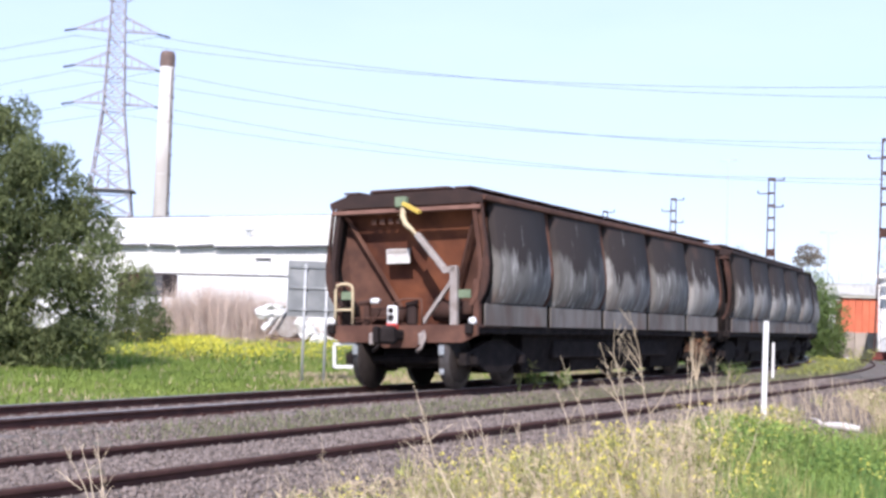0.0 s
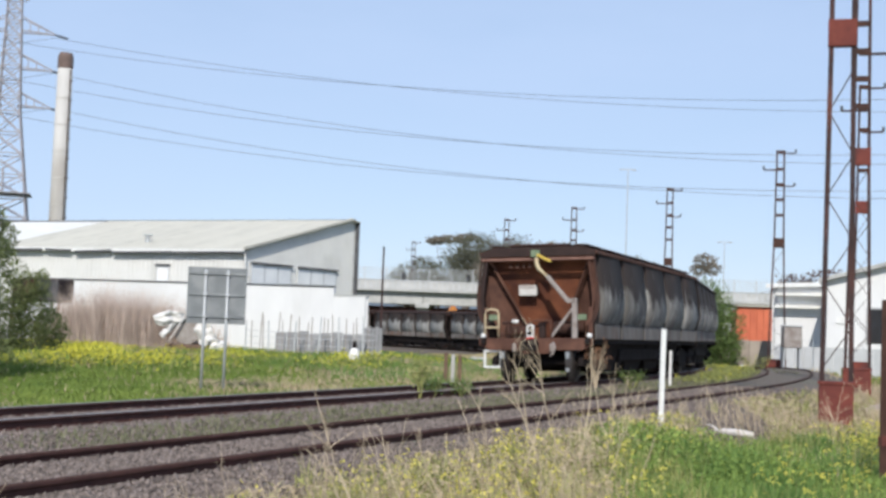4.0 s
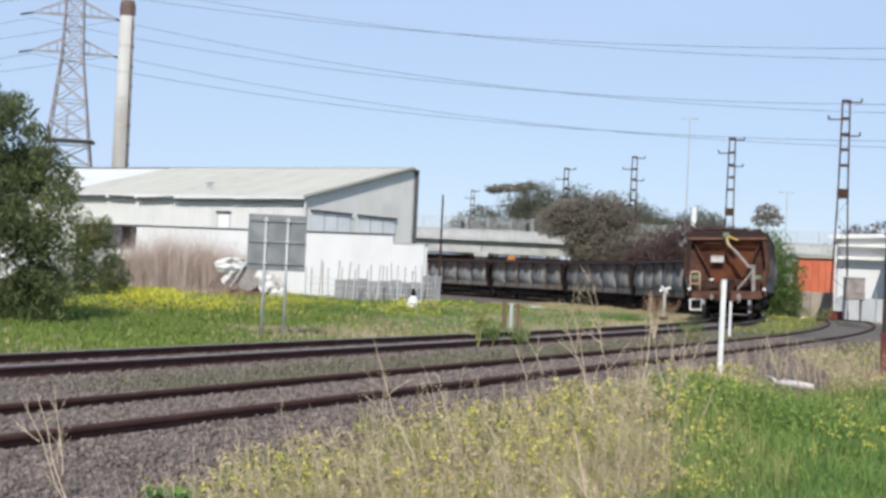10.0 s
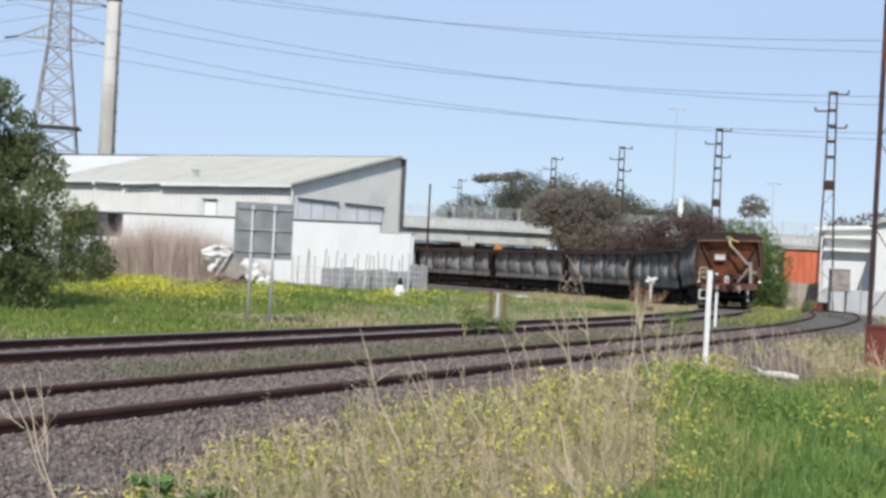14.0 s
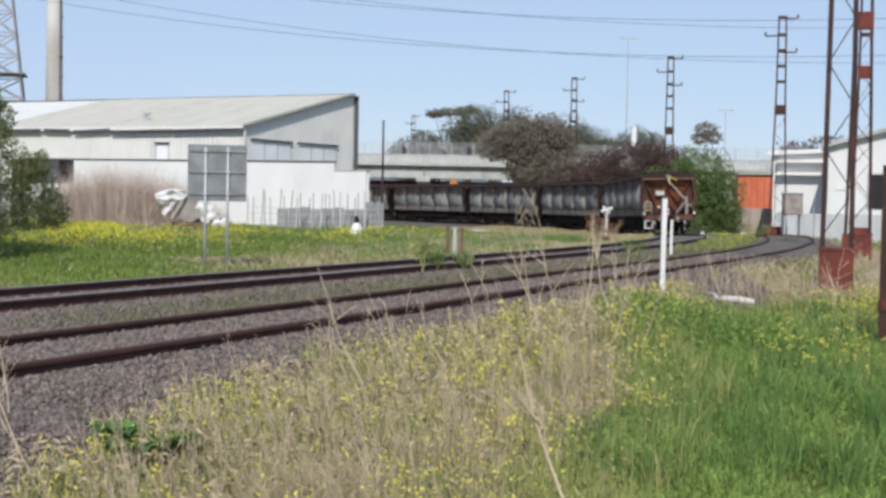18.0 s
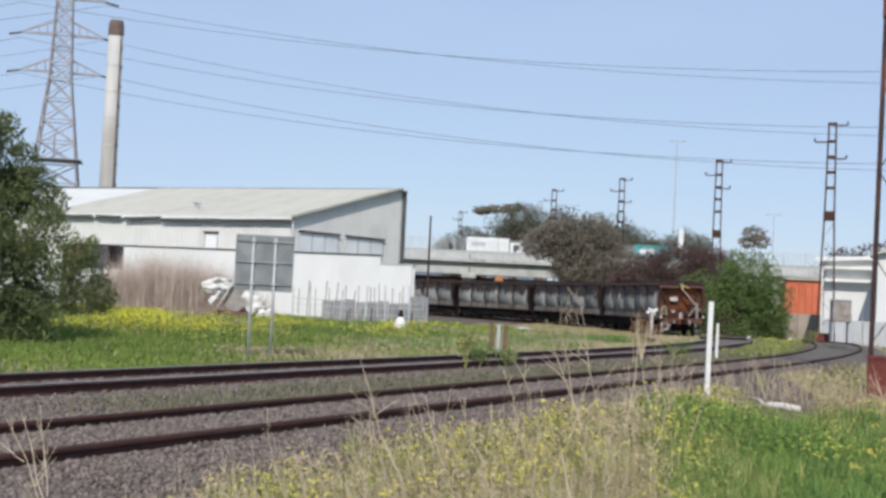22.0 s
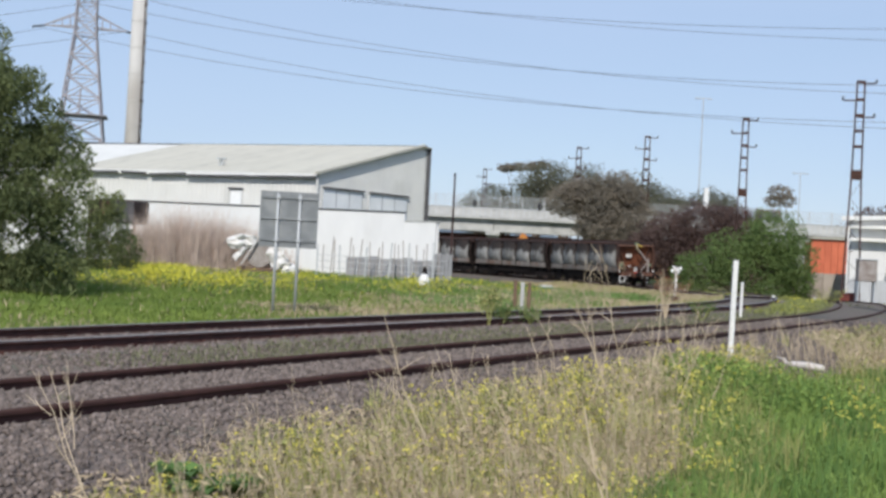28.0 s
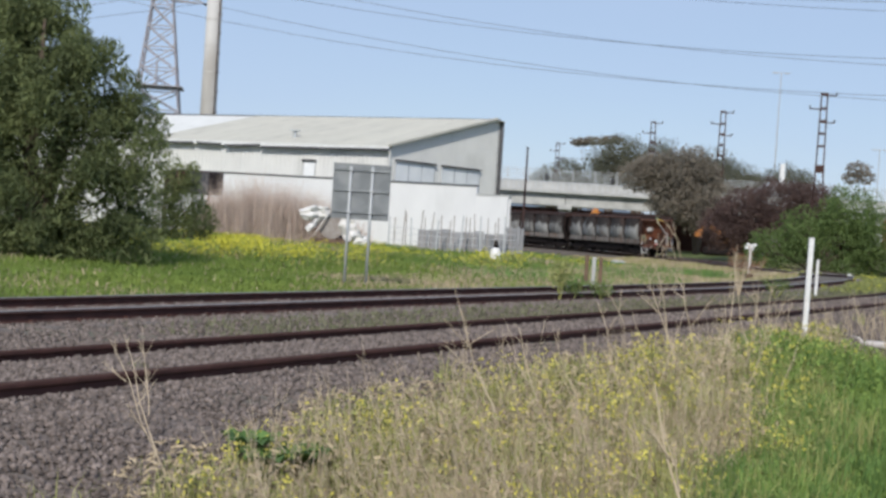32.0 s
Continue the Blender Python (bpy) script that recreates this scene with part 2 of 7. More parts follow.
CHIM = mat("chimney_concrete", (0.58, 0.565, 0.54), (0.45, 0.435, 0.415), 0.5, 0.9, spot=(0.36, 0.335, 0.305), spot_scale=0.3, spot_at=0.62, stretch=(1, 1, 0.3))
CHIM_TOP = mat("chimney_crown", (0.19, 0.135, 0.12), (0.13, 0.095, 0.085), 2, 0.9)
GALV = mat("galvanised", (0.54, 0.55, 0.56), (0.42, 0.44, 0.45), 2, 0.55, metal=0.3)
PYLON = mat("pylon_steel", (0.40, 0.375, 0.395), (0.30, 0.285, 0.305), 1, 0.7)
WIRE = mat("wire", (0.10, 0.11, 0.13), (0.08, 0.09, 0.10), 1, 0.6, bump=0)
SIGNBACK = mat("sign_back", (0.24, 0.255, 0.26), (0.19, 0.20, 0.205), 2, 0.5, metal=0.3, spot=(0.30, 0.31, 0.31), spot_scale=2)


# ---- mesh helpers ----
class Geo:
    """Vertices and faces of one mesh."""

    def __init__(self):
        self.v, self.f, self.m = [], [], []

    def add(self, verts, faces, mi=0):
        n = len(self.v)
        self.v += [tuple(p) for p in verts]
        self.f += [tuple(i + n for i in q) for q in faces]
        self.m += [mi] * len(faces)
        return self

    def box(self, c, s, turn=None, mi=0, bevel=0.0):
        """A box with its centre and sizes; bevel chamfers its upright edges and rims."""
        hx, hy, hz = s[0] / 2, s[1] / 2, s[2] / 2
        b = min(bevel, hx * 0.9, hy * 0.9, hz * 0.9)
        if b:
            ring = [(hx - b, -hy), (hx, -hy + b), (hx, hy - b), (hx - b, hy), (-hx + b, hy), (-hx, hy - b), (-hx, -hy + b), (-hx + b, -hy)]
            v = []
            for z, k in ((-hz, 1), (-hz + b, 0), (hz - b, 0), (hz, 1)):
                for x, y in ring:
                    v.append((x - math.copysign(b, x) * k * (abs(x) > hx - b / 2), y - math.copysign(b, y) * k * (abs(y) > hy - b / 2), z))
            f = [tuple(reversed(range(8))), tuple(range(24, 32))]
            for r in range(3):
                for i in range(8):
                    j = (i + 1) % 8
                    f.append((r * 8 + i, r * 8 + j, r * 8 + 8 + j, r * 8 + 8 + i))
        else:
            v = [(x, y, z) for z in (-hz, hz) for x, y in ((-hx, -hy), (hx, -hy), (hx, hy), (-hx, hy))]
            f = [(3, 2, 1, 0), (4, 5, 6, 7), (0, 1, 5, 4), (1, 2, 6, 5), (2, 3, 7, 6), (3, 0, 4, 7)]
        c = Vector(c)
        if turn is not None:
            v = [turn @ Vector(p) for p in v]
        return self.add([Vector(p) + c for p in v], f, mi)

    def beam(self, p, q, w, h=None, mi=0, bevel=0.0):
        """A bar from p to q with a rectangular section."""
        p, q = Vector(p), Vector(q)
        d = q - p
        m = d.to_track_quat("Y", "Z").to_matrix()
        return self.box((p + q) / 2, (w, d.length, h or w), m, mi, bevel)

    def tube(self, pts, radii, n=8, mi=0, caps=True):
        """A round pipe through points, with one radius or a radius a point."""
        pts = [Vector(p) for p in pts]
        if not hasattr(radii, "__len__"):
            radii = [radii] * len(pts)
        v, f = [], []
        for i, p in enumerate(pts):
            d = (pts[min(i + 1, len(pts) - 1)] - pts[max(i - 1, 0)]).normalized()
            a = d.orthogonal().normalized() if abs(d.z) > 0.95 else d.cross(Vector((0, 0, 1))).normalized()
            b = d.cross(a)
            v += [p + (a * math.cos(2 * math.pi * k / n) + b * math.sin(2 * math.pi * k / n)) * radii[i] for k in range(n)]
        for i in range(len(pts) - 1):
            for k in range(n):
                j = (k + 1) % n
                f.append((i * n + k, i * n + j, i * n + n + j, i * n + n + k))
        if caps:
            f += [tuple(reversed(range(n))), tuple(range((len(pts) - 1) * n, len(pts) * n))]
        return self.add(v, f, mi)

    def prism(self, poly, axis, a, b, mi=0):
        """A polygon in the plane across an axis ('x', 'y' or 'z'), drawn out from a to b."""
        def at(u, w, t):
            return {"x": (t, u, w), "y": (u, t, w), "z": (u, w, t)}[axis]
        n = len(poly)
        v = [at(u, w, a) for u, w in poly] + [at(u, w, b) for u, w in poly]
        f = [tuple(reversed(range(n))), tuple(range(n, 2 * n))] + [(i, (i + 1) % n, n + (i + 1) % n, n + i) for i in range(n)]
        return self.add(v, f, mi)

    def slab(self, quad, thick, mi=0):
        """Four corners with a thickness behind them."""
        a, b, c, d = (Vector(p) for p in quad)
        n = (b - a).cross(d - a).normalized() * thick
        return self.add([a, b, c, d, a - n, b - n, c - n, d - n], [(0, 1, 2, 3), (7, 6, 5, 4), (1, 0, 4, 5), (2, 1, 5, 6), (3, 2, 6, 7), (0, 3, 7, 4)], mi)

    def sheet(self, rows, mi=0):
        """Rows of points joined into quads."""
        n = len(rows[0])
        return self.add([p for r in rows for p in r], [(i * n + k, i * n + k + 1, i * n + n + k + 1, i * n + n + k) for i in range(len(rows) - 1) for k in range(n - 1)], mi)

    def mesh(self, name, mats, smooth=False):
        me = bpy.data.meshes.new(name)
        me.from_pydata(self.v, [], self.f)
        for x in mats if isinstance(mats, (list, tuple)) else [mats]:
            me.materials.append(x)
        if any(self.m):
            me.polygons.foreach_set("material_index", self.m)
        bm = bmesh.new()
        bm.from_mesh(me)
        bmesh.ops.recalc_face_normals(bm, faces=bm.faces)
        bm.to_mesh(me)
        bm.free()
        if smooth:
            me.polygons.foreach_set("use_smooth", [True] * len(me.polygons))
        return me


def part(name, g, material, parent, label="", smooth=False, m=None):
    """One mesh object under a thing or a part; g is a Geo or a mesh."""
    ob = new(name, g.mesh(name, material, smooth) if isinstance(g, Geo) else g)
    ob.parent = parent
    if m is not None:
        ob.matrix_basis = m
    if label:
        ob["label"] = label
    return ob


def thing(name, m, label, category, group="", kind=""):
    ob = new(name)
    ob.empty_display_size = 0.2
    ob.matrix_basis = m
    return tagged(ob, label, category, group, kind)


def solid(name, g, material, label, category="", group="", kind="", smooth=False, m=None):
    ob = new(name, g.mesh(name, material, smooth) if isinstance(g, Geo) else g)
    if m is not None:
        ob.matrix_basis = m
    return tagged(ob, label, category, group, kind)


def big_mesh(name, verts, faces, material, smooth=False):
    """A mesh from number arrays, all faces with the same count of corners."""
    me = bpy.data.meshes.new(name)
    verts, faces = np.asarray(verts, np.float32), np.asarray(faces, np.int32)
    me.vertices.add(len(verts))
    me.vertices.foreach_set("co", verts.ravel())
    me.loops.add(faces.size)
    me.loops.foreach_set("vertex_index", faces.ravel())
    me.polygons.add(len(faces))
    me.polygons.foreach_set("loop_start", np.arange(0, faces.size, faces.shape[1], dtype=np.int32))
    for x in material if isinstance(material, (list, tuple)) else [material]:
        me.materials.append(x)
    if smooth:
        me.polygons.foreach_set("use_smooth", np.ones(len(faces), bool))
    me.update(calc_edges=True)
    me.validate()
    return me


# ---- the two tracks: one curve, the near track beside the far one ----
CURVE = (-0.0254, 0.1705, -0.2168, -0.5076, 0.2727)
RAIL_Z, CANT, GAUGE, SPACING = 0.50, 0.03, 1.6, 4.1


def heading(s):
    """From +y towards +x, radians, at s metres along the far track."""
    u = (np.clip(s, 14.0, 136.0) - 50) / 50
    return np.polyval(CURVE, u) - 0.0052 * np.maximum(s - 136.0, 0)


S_ALL = np.arange(-60.0, 420.0, 0.25)
_h = heading(S_ALL)
X_ALL, Y_ALL = np.cumsum(np.sin(_h)) * 0.25, np.cumsum(np.cos(_h)) * 0.25
_k = int(60 / 0.25)
X_ALL, Y_ALL = X_ALL - X_ALL[_k] - 8.47, Y_ALL - Y_ALL[_k] + 7.09


def on_track(s, off=0.0):
    """The place, heading and right-hand way beside the far track."""
    x, y, h = np.interp(s, S_ALL, X_ALL), np.interp(s, S_ALL, Y_ALL), heading(s)
    return x + off * np.cos(h), y - off * np.sin(h), h


_near = np.arange(-50.0, 240.0, 0.5)
_nx, _ny, _nh = on_track(_near)


def beside(x, y):
    """Distance to the right of the far track's middle, for arrays of points."""
    x, y = np.atleast_1d(x).astype(float), np.atleast_1d(y).astype(float)
    out = np.empty(len(x))
    for i in range(0, len(x), 2000):
        dx, dy = x[i:i + 2000, None] - _nx, y[i:i + 2000, None] - _ny
        k = np.argmin(dx * dx + dy * dy, 1)
        r = np.arange(len(k))
        side = dx[r, k] * np.cos(_nh[k]) - dy[r, k] * np.sin(_nh[k])
        out[i:i + 2000] = np.copysign(np.hypot(dx[r, k], dy[r, k]), side)
    return out


def bed(d):
    """The height of ballast at a distance to the right of the far track."""
    return np.interp(d, [-4.2, -3.2, -1.5, -0.85, 0.85, 1.45, 2.05, 2.6, 3.2, 5.0, 5.5, 7.0, 7.8],
                     [0.02, 0.14, 0.345, 0.375, 0.405, 0.375, 0.335, 0.36, 0.435, 0.50, 0.455, 0.09, -0.04])


def rail_head(off, side, s):
    """The height of a rail's head: the near track lies a little higher and leans with the curve."""
    if off == 0.0:
        return 0.515 + side * 0.016 + dip(s)
    return RAIL_Z + side * CANT + np.interp(s, [18, 34], [0.055, 0.03]) + dip(s)


def dip(s):
    """The fall of the line beyond the curve."""
    return np.interp(s, [53, 62, 76, 105], [0.0, -0.14, -0.45, -0.50])


def surf_z(x, y, d):
    """The top of the ground or of the ballast lying on it, for arrays of points."""
    return np.maximum(ground_z(x, y), np.where((d > -4.4) & (d < 7.6), bed(d), -1.0))


def ground_z(x, y):
    """The height of the ground, for arrays of points."""
    x, y = np.atleast_1d(x).astype(float), np.atleast_1d(y).astype(float)
    d = beside(x, y)
    back = np.interp(d, [-60, -12, -4, -2.5, 6.0, 8.5, 14, 40], [0.30, 0.16, 0.10, 0.0, 0.0, 0.0, 0.06, 0.35])
    bump = 0.05 * np.sin(x * 0.9 + 1.3 * np.sin(y * 0.37)) * np.sin(y * 0.7 + 0.5)
    fall = np.interp(y, [54, 64, 78, 107], [0.0, -0.16, -0.46, -0.52]) * np.interp(d, [-16, -9, 10, 17], [0, 1, 1, 0])
    return back + fall + bump * np.where((d > -3.5) & (d < 8.5), 0.15, 1.0)


# ---- ground, ballast, tracks ----
def build_ground():
    """One sheet round the camera, fine in front of it and wide to the horizon."""
    ang = np.radians(np.concatenate([np.arange(-32, 32.1, 0.8), np.arange(40, 328, 8.0)]))
    rad = np.concatenate([[0.0], np.geomspace(1.5, 130, 110), np.geomspace(150, 3200, 14)])
    a, r = np.meshgrid(ang, rad)
    x, y = (r * np.sin(a)).ravel(), (r * np.cos(a)).ravel()
    z = ground_z(x, y) * np.where(np.hypot(x, y) > 140, 0.6, 1.0)
    n, k = len(ang), len(rad)
    f = [(i * n + j, i * n + (j + 1) % n, (i + 1) * n + (j + 1) % n, (i + 1) * n + j) for i in range(k - 1) for j in range(n)]
    ob = new("ground", big_mesh("ground", np.c_[x, y, z], f, SOIL, True))
    tagged(ob, "green and straw-coloured grassy soil on either side of the railway", "ground", kind="structure")


def build_ballast():
    s = np.concatenate([np.arange(-50, 0, 2.0), np.arange(0, 60, 0.4), np.arange(60, 240, 1.5)])
    d = np.array([-4.6, -4.0, -3.2, -2.4, -1.5, -0.9, -0.4, 0.4, 0.85, 1.45, 2.05, 2.6, 3.2, 4.1, 5.0, 5.5, 6.0, 6.4, 6.7, 7.0, 7.4, 7.8])
    ss, dd = np.meshgrid(s, d, indexing="ij")
    x, y, _ = on_track(ss.ravel(), dd.ravel())
    z = bed(dd.ravel()) + dip(ss.ravel())
    jag = np.array([noise.noise(Vector((p * 1.7, q * 1.7, 0.0))) for p, q in zip(x, y)])
    z = z + 0.014 * jag
    n = len(d)
    f = [(i * n + j, i * n + j + 1, (i + 1) * n + j + 1, (i + 1) * n + j) for i in range(len(s) - 1) for j in range(n - 1)]
    ob = new("ballast_bed", big_mesh("ballast_bed", np.c_[x, y, z], f, BALLAST, True))
    tagged(ob, "grey-brown crushed stone ballast bed under both tracks", "ballast", kind="structure")


# flat-bottomed rail: half section, out from the middle and up from the foot
RAIL_HALF = [(0.0, 0.0), (0.066, 0.0), (0.066, 0.012), (0.020, 0.030), (0.009, 0.045), (0.009, 0.108), (0.030, 0.120), (0.034, 0.126), (0.034, 0.146), (0.026, 0.154), (0.0, 0.155)]


def build_rails():
    ring = RAIL_HALF + [(-u, w) for u, w in reversed(RAIL_HALF[1:-1])]
    n = len(ring)
    for off, name, top, label in ((0.0, "far", RAIL_TOP, "dark brown steel rail with a dull worn head"), (SPACING, "near", RAIL_TOP_RUST, "rusty brown steel rail of the little-used track")):
        for side in (-1, 1):
            o = off + side * GAUGE / 2
            for a, b, step in ((-50, -5, 1.5), (-5, 14, 0.5), (14, 26, 0.5), (26, 38, 0.5), (38, 52, 0.5), (52, 80, 0.7), (80, 130, 1.0), (130, 235, 2.0)):
                s = np.linspace(a + 0.004, b - 0.004, int((b - a) / step) + 1)
                x, y, h = on_track(s, o)
                g = Geo()
                v = [(px + u * math.cos(ph), py - u * math.sin(ph), pz - 0.155 + w) for px, py, ph, pz in zip(x, y, h, rail_head(off, side, s)) for u, w in ring]
                f, mi = [], []
                for i in range(len(s) - 1):
                    for k in range(n):
                        f.append((i * n + k, i * n + (k + 1) % n, i * n + n + (k + 1) % n, i * n + n + k))
                        mi.append(1 if k in (8, 9, 10, 11) else 0)
                f += [tuple(range(n)), tuple(range((len(s) - 1) * n, len(s) * n))]
                g.v, g.f, g.m = v, f, mi + [0, 0]
                solid("rail", g, [RAIL, top], label, "rail", "rails of the %s track" % name, "structure")


def build_sleepers():
    g = Geo().box((0, 0, 0), (2.6, 0.24, 0.13), bevel=0.02)
    me = g.mesh("sleeper", SLEEPER)
    clip = Geo()
    for sx in (-1, 1):
        for dx in (-0.085, 0.085):
            clip.box((sx * GAUGE / 2 + dx, 0.05, 0.085), (0.05, 0.05, 0.05))
    cme = clip.mesh("rail_spikes", RAIL)
    for off in (0.0, SPACING):
        for i, s in enumerate(np.arange(-8, 75, 0.66)):
            x, y, h = on_track(s + random.uniform(-0.03, 0.03), off)
            m = pose(x, y, RAIL_Z + 0.02 + float(dip(s)) - 0.155 - 0.066, 0, 0, -math.degrees(h)) @ pose(0, 0, 0, 0, -math.degrees(math.atan2(2 * CANT, GAUGE)), random.uniform(-1, 1))
            ob = solid("sleeper", me, SLEEPER, "weathered grey timber sleeper half sunk in ballast", "sleeper", "sleepers", "structure", m=m)
            if s < 60:
                part("rail_spike", cme, RAIL, ob)


build_ground()
build_ballast()
build_rails()
build_sleepers()


# ---- grain hopper wagons; x to the right, y the way they run, z up from the rail head ----
RUST_PINK = mat("rust_pink", (0.25, 0.135, 0.105), (0.16, 0.085, 0.066), 3, 0.8)
PLATE = mat("dull_plate", (0.66, 0.65, 0.63), (0.52, 0.49, 0.46), 5, 0.7)
BODY_HALF, PANEL, PANELS, PITCH = 6.60, 2.6, 5, 14.3
# half section of the bulging side: out from the middle, up from the rail
SIDE_LINE = [(1.36, 0.98), (1.37, 1.34), (1.39, 1.38), (1.475, 1.52), (1.535, 1.72), (1.55, 1.98), (1.515, 2.30), (1.46, 2.68), (1.42, 3.02)]


def side_panel(sign, length, inset=0.0):
    """One bulging sheet of the side with turned-in edges."""
    g = Geo()
    rows = []
    half = length / 2
    for y, k in ((-half, 0.13), (-half + 0.015, 0.05), (-half + 0.06, 0.0), (half - 0.06, 0.0), (half - 0.015, 0.05), (half, 0.13)):
        rows.append([(sign * (u - k - inset), y, w) for u, w in SIDE_LINE[2:]])
    return g.sheet(rows)


def make_wagon(m, last):
    lab = "rust-brown grain hopper wagon with bulging sooty grey sides" if not last else "rusty tail wagon of the grain train with brake gear"
    w = thing("hopper_wagon", m, lab, "railway wagon", "wagons of the train")
    L = BODY_HALF
    # inner hull behind the bulging sheets
    hull = Geo()
    prof = [(u - 0.15, z) for u, z in SIDE_LINE]
    rows = []
    for y, up in ((-L + 0.02, 0), (L - 0.02, 0)):
        rows.append([(-u, y, z) for u, z in reversed(prof)] + [(u, y, z) for u, z in prof])
    hull.sheet(rows)
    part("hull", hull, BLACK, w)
    for sx in (-1, 1):
        for i in range(PANELS):
            y = (i - (PANELS - 1) / 2) * (PANEL + 0.02)
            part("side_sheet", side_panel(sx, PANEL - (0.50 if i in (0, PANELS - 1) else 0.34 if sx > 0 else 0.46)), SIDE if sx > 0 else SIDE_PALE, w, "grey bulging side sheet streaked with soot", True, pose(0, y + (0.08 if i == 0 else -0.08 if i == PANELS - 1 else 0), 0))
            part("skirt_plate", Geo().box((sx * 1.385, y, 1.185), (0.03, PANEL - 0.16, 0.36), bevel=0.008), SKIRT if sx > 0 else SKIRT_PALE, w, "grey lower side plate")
        for i in range(PANELS + 1):
            y = (i - PANELS / 2) * (PANEL + 0.02)
            rib = Geo()
            ends = 0.06 if i in (0, PANELS) else 0.19
            pts = [(sx * (u - 0.125), z) for u, z in SIDE_LINE[1:]] + [(sx * (u - 0.2), z) for u, z in reversed(SIDE_LINE[1:])]
            rib.prism(pts, "y", y - ends, y + ends)
            pts = [(sx * (u - 0.075), z) for u, z in SIDE_LINE[2:]] + [(sx * (u - 0.14), z) for u, z in reversed(SIDE_LINE[2:])]
            rib.prism(pts, "y", y - 0.010, y + 0.010)
            part("side_rib", rib, RUST if last and sx > 0 else RUST_BLACK if sx < 0 else RUST_DARK, w, "rusty recessed rib between the side sheets")
        part("top_rail", Geo().box((sx * 1.41, 0, 3.05), (0.10, 2 * L, 0.09), bevel=0.015), RUST if last else RUST_BLACK, w, "rusty top rail")
        part("side_sill", Geo().box((sx * 1.28, 0, 0.96), (0.12, 2 * L + 0.5, 0.16), bevel=0.015), BLACK, w)
    # roof with hatch coaming
    roof = Geo()
    roof.prism([(-1.42, 3.05), (-1.1, 3.16), (1.1, 3.16), (1.42, 3.05), (1.42, 3.09), (1.1, 3.20), (-1.1, 3.20), (-1.42, 3.09)], "y", -L, L)
    part("roof", roof, RUST_BLACK, w, "sooty brown roof")
    part("hatch_cover", Geo().box((0, 0, 3.25), (1.5, 2 * L - 0.2, 0.06), bevel=0.03), RUST_DARK, w)
    for sx in (-1, 1):
        walkw = Geo().box((sx * 1.05, 0, 3.235), (0.30, 2 * L - 0.06, 0.03))
        for y in np.arange(-L + 0.4, L, 1.1):
            walkw.box((sx * 1.05, y, 3.205), (0.28, 0.05, 0.05))
        part("roof_walkway", walkw, RUST_DARK, w)
    # sloping ends
    for e in (-1, 1):
        end_top, end_bot = e * L, e * (L - 1.75)
        sl = Geo()
        ya, yb = e * (L - 0.26), e * (L - 1.02)
        sl.add([(-1.36, ya, 3.00), (1.36, ya, 3.00), (0.34, yb, 0.98), (-0.34, yb, 0.98)], [(0, 1, 2, 3)])
        tail_end = last and e < 0
        # ends between wagons are black: the gap's shade is put into their colour
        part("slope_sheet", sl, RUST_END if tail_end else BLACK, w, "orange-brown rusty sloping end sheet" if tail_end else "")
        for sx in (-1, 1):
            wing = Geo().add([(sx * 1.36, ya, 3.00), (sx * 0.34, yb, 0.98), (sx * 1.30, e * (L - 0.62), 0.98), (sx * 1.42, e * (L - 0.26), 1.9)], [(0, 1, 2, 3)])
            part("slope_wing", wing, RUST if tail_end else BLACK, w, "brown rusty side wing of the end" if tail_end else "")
        # end frame: edge plates, header, diagonal angles
        for sx in (-1, 1):
            edge = Geo()
            o = [(sx * (u - 0.02), z) for u, z in SIDE_LINE[2:]]
            i_ = [(sx * 1.37, 3.02), (sx * 1.45, 2.3), (sx * 1.33, 1.40)]
            edge.prism(o + i_, "y", e * (L - 0.05), e * (L + 0.01))
            part("end_plate", edge, RUST_DARK if tail_end else BLACK, w)
            part("end_brace", Geo().beam((sx * 1.27, e * (L - 0.16), 2.92), (sx * 0.36, e * (L - 0.88), 1.06), 0.09, 0.07), RUST if tail_end else BLACK, w, "rusty diagonal angle bar" if tail_end else "")
            post = Geo().beam((sx * 1.30, e * (L - 0.05), 1.02), (sx * 1.30, e * (L - 0.05), 1.75), 0.10)
            part("corner_post", post, RUST if tail_end else BLACK, w)
        part("end_header", Geo().box((0, e * (L + 0.02), 2.90), (2.78, 0.07, 0.07), bevel=0.01), RUST_PINK if tail_end else RUST_DARK, w, "rusty end rail under the roof" if tail_end else "")
        part("end_top_plate", Geo().prism([(-1.42, 2.97), (1.42, 2.97), (1.42, 3.06), (1.1, 3.17), (-1.1, 3.17), (-1.42, 3.06)], "y", e * (L - 0.02), e * (L + 0.02)), RUST_BLACK, w)
        # platform and headstock
        part("end_platform", Geo().box((0, e * (L - 0.55), 1.00), (2.74, 1.30, 0.05), bevel=0.01), RUST_DARK, w)
        hs = Geo().prism([(-1.40, 1.02), (1.40, 1.02), (1.40, 0.86), (1.12, 0.74), (0.45, 0.74), (0.3, 0.66), (-0.3, 0.66), (-0.45, 0.74), (-1.12, 0.74), (-1.40, 0.86)], "y", e * (L + 0.10), e * (L + 0.16))
        part("headstock", hs, RUST if tail_end else BLACK, w, "rusty end beam with worn paint" if tail_end else "")
        cp = Geo().box((0, e * (L + 0.36), 0.86), (0.17, 0.44, 0.17), bevel=0.03).box((0.05, e * (L + 0.60), 0.86), (0.26, 0.20, 0.30), bevel=0.05).box((-0.13, e * (L + 0.66), 0.86), (0.09, 0.18, 0.28), bevel=0.03)
        part("coupler", cp, BLACK, w, "black automatic coupler")
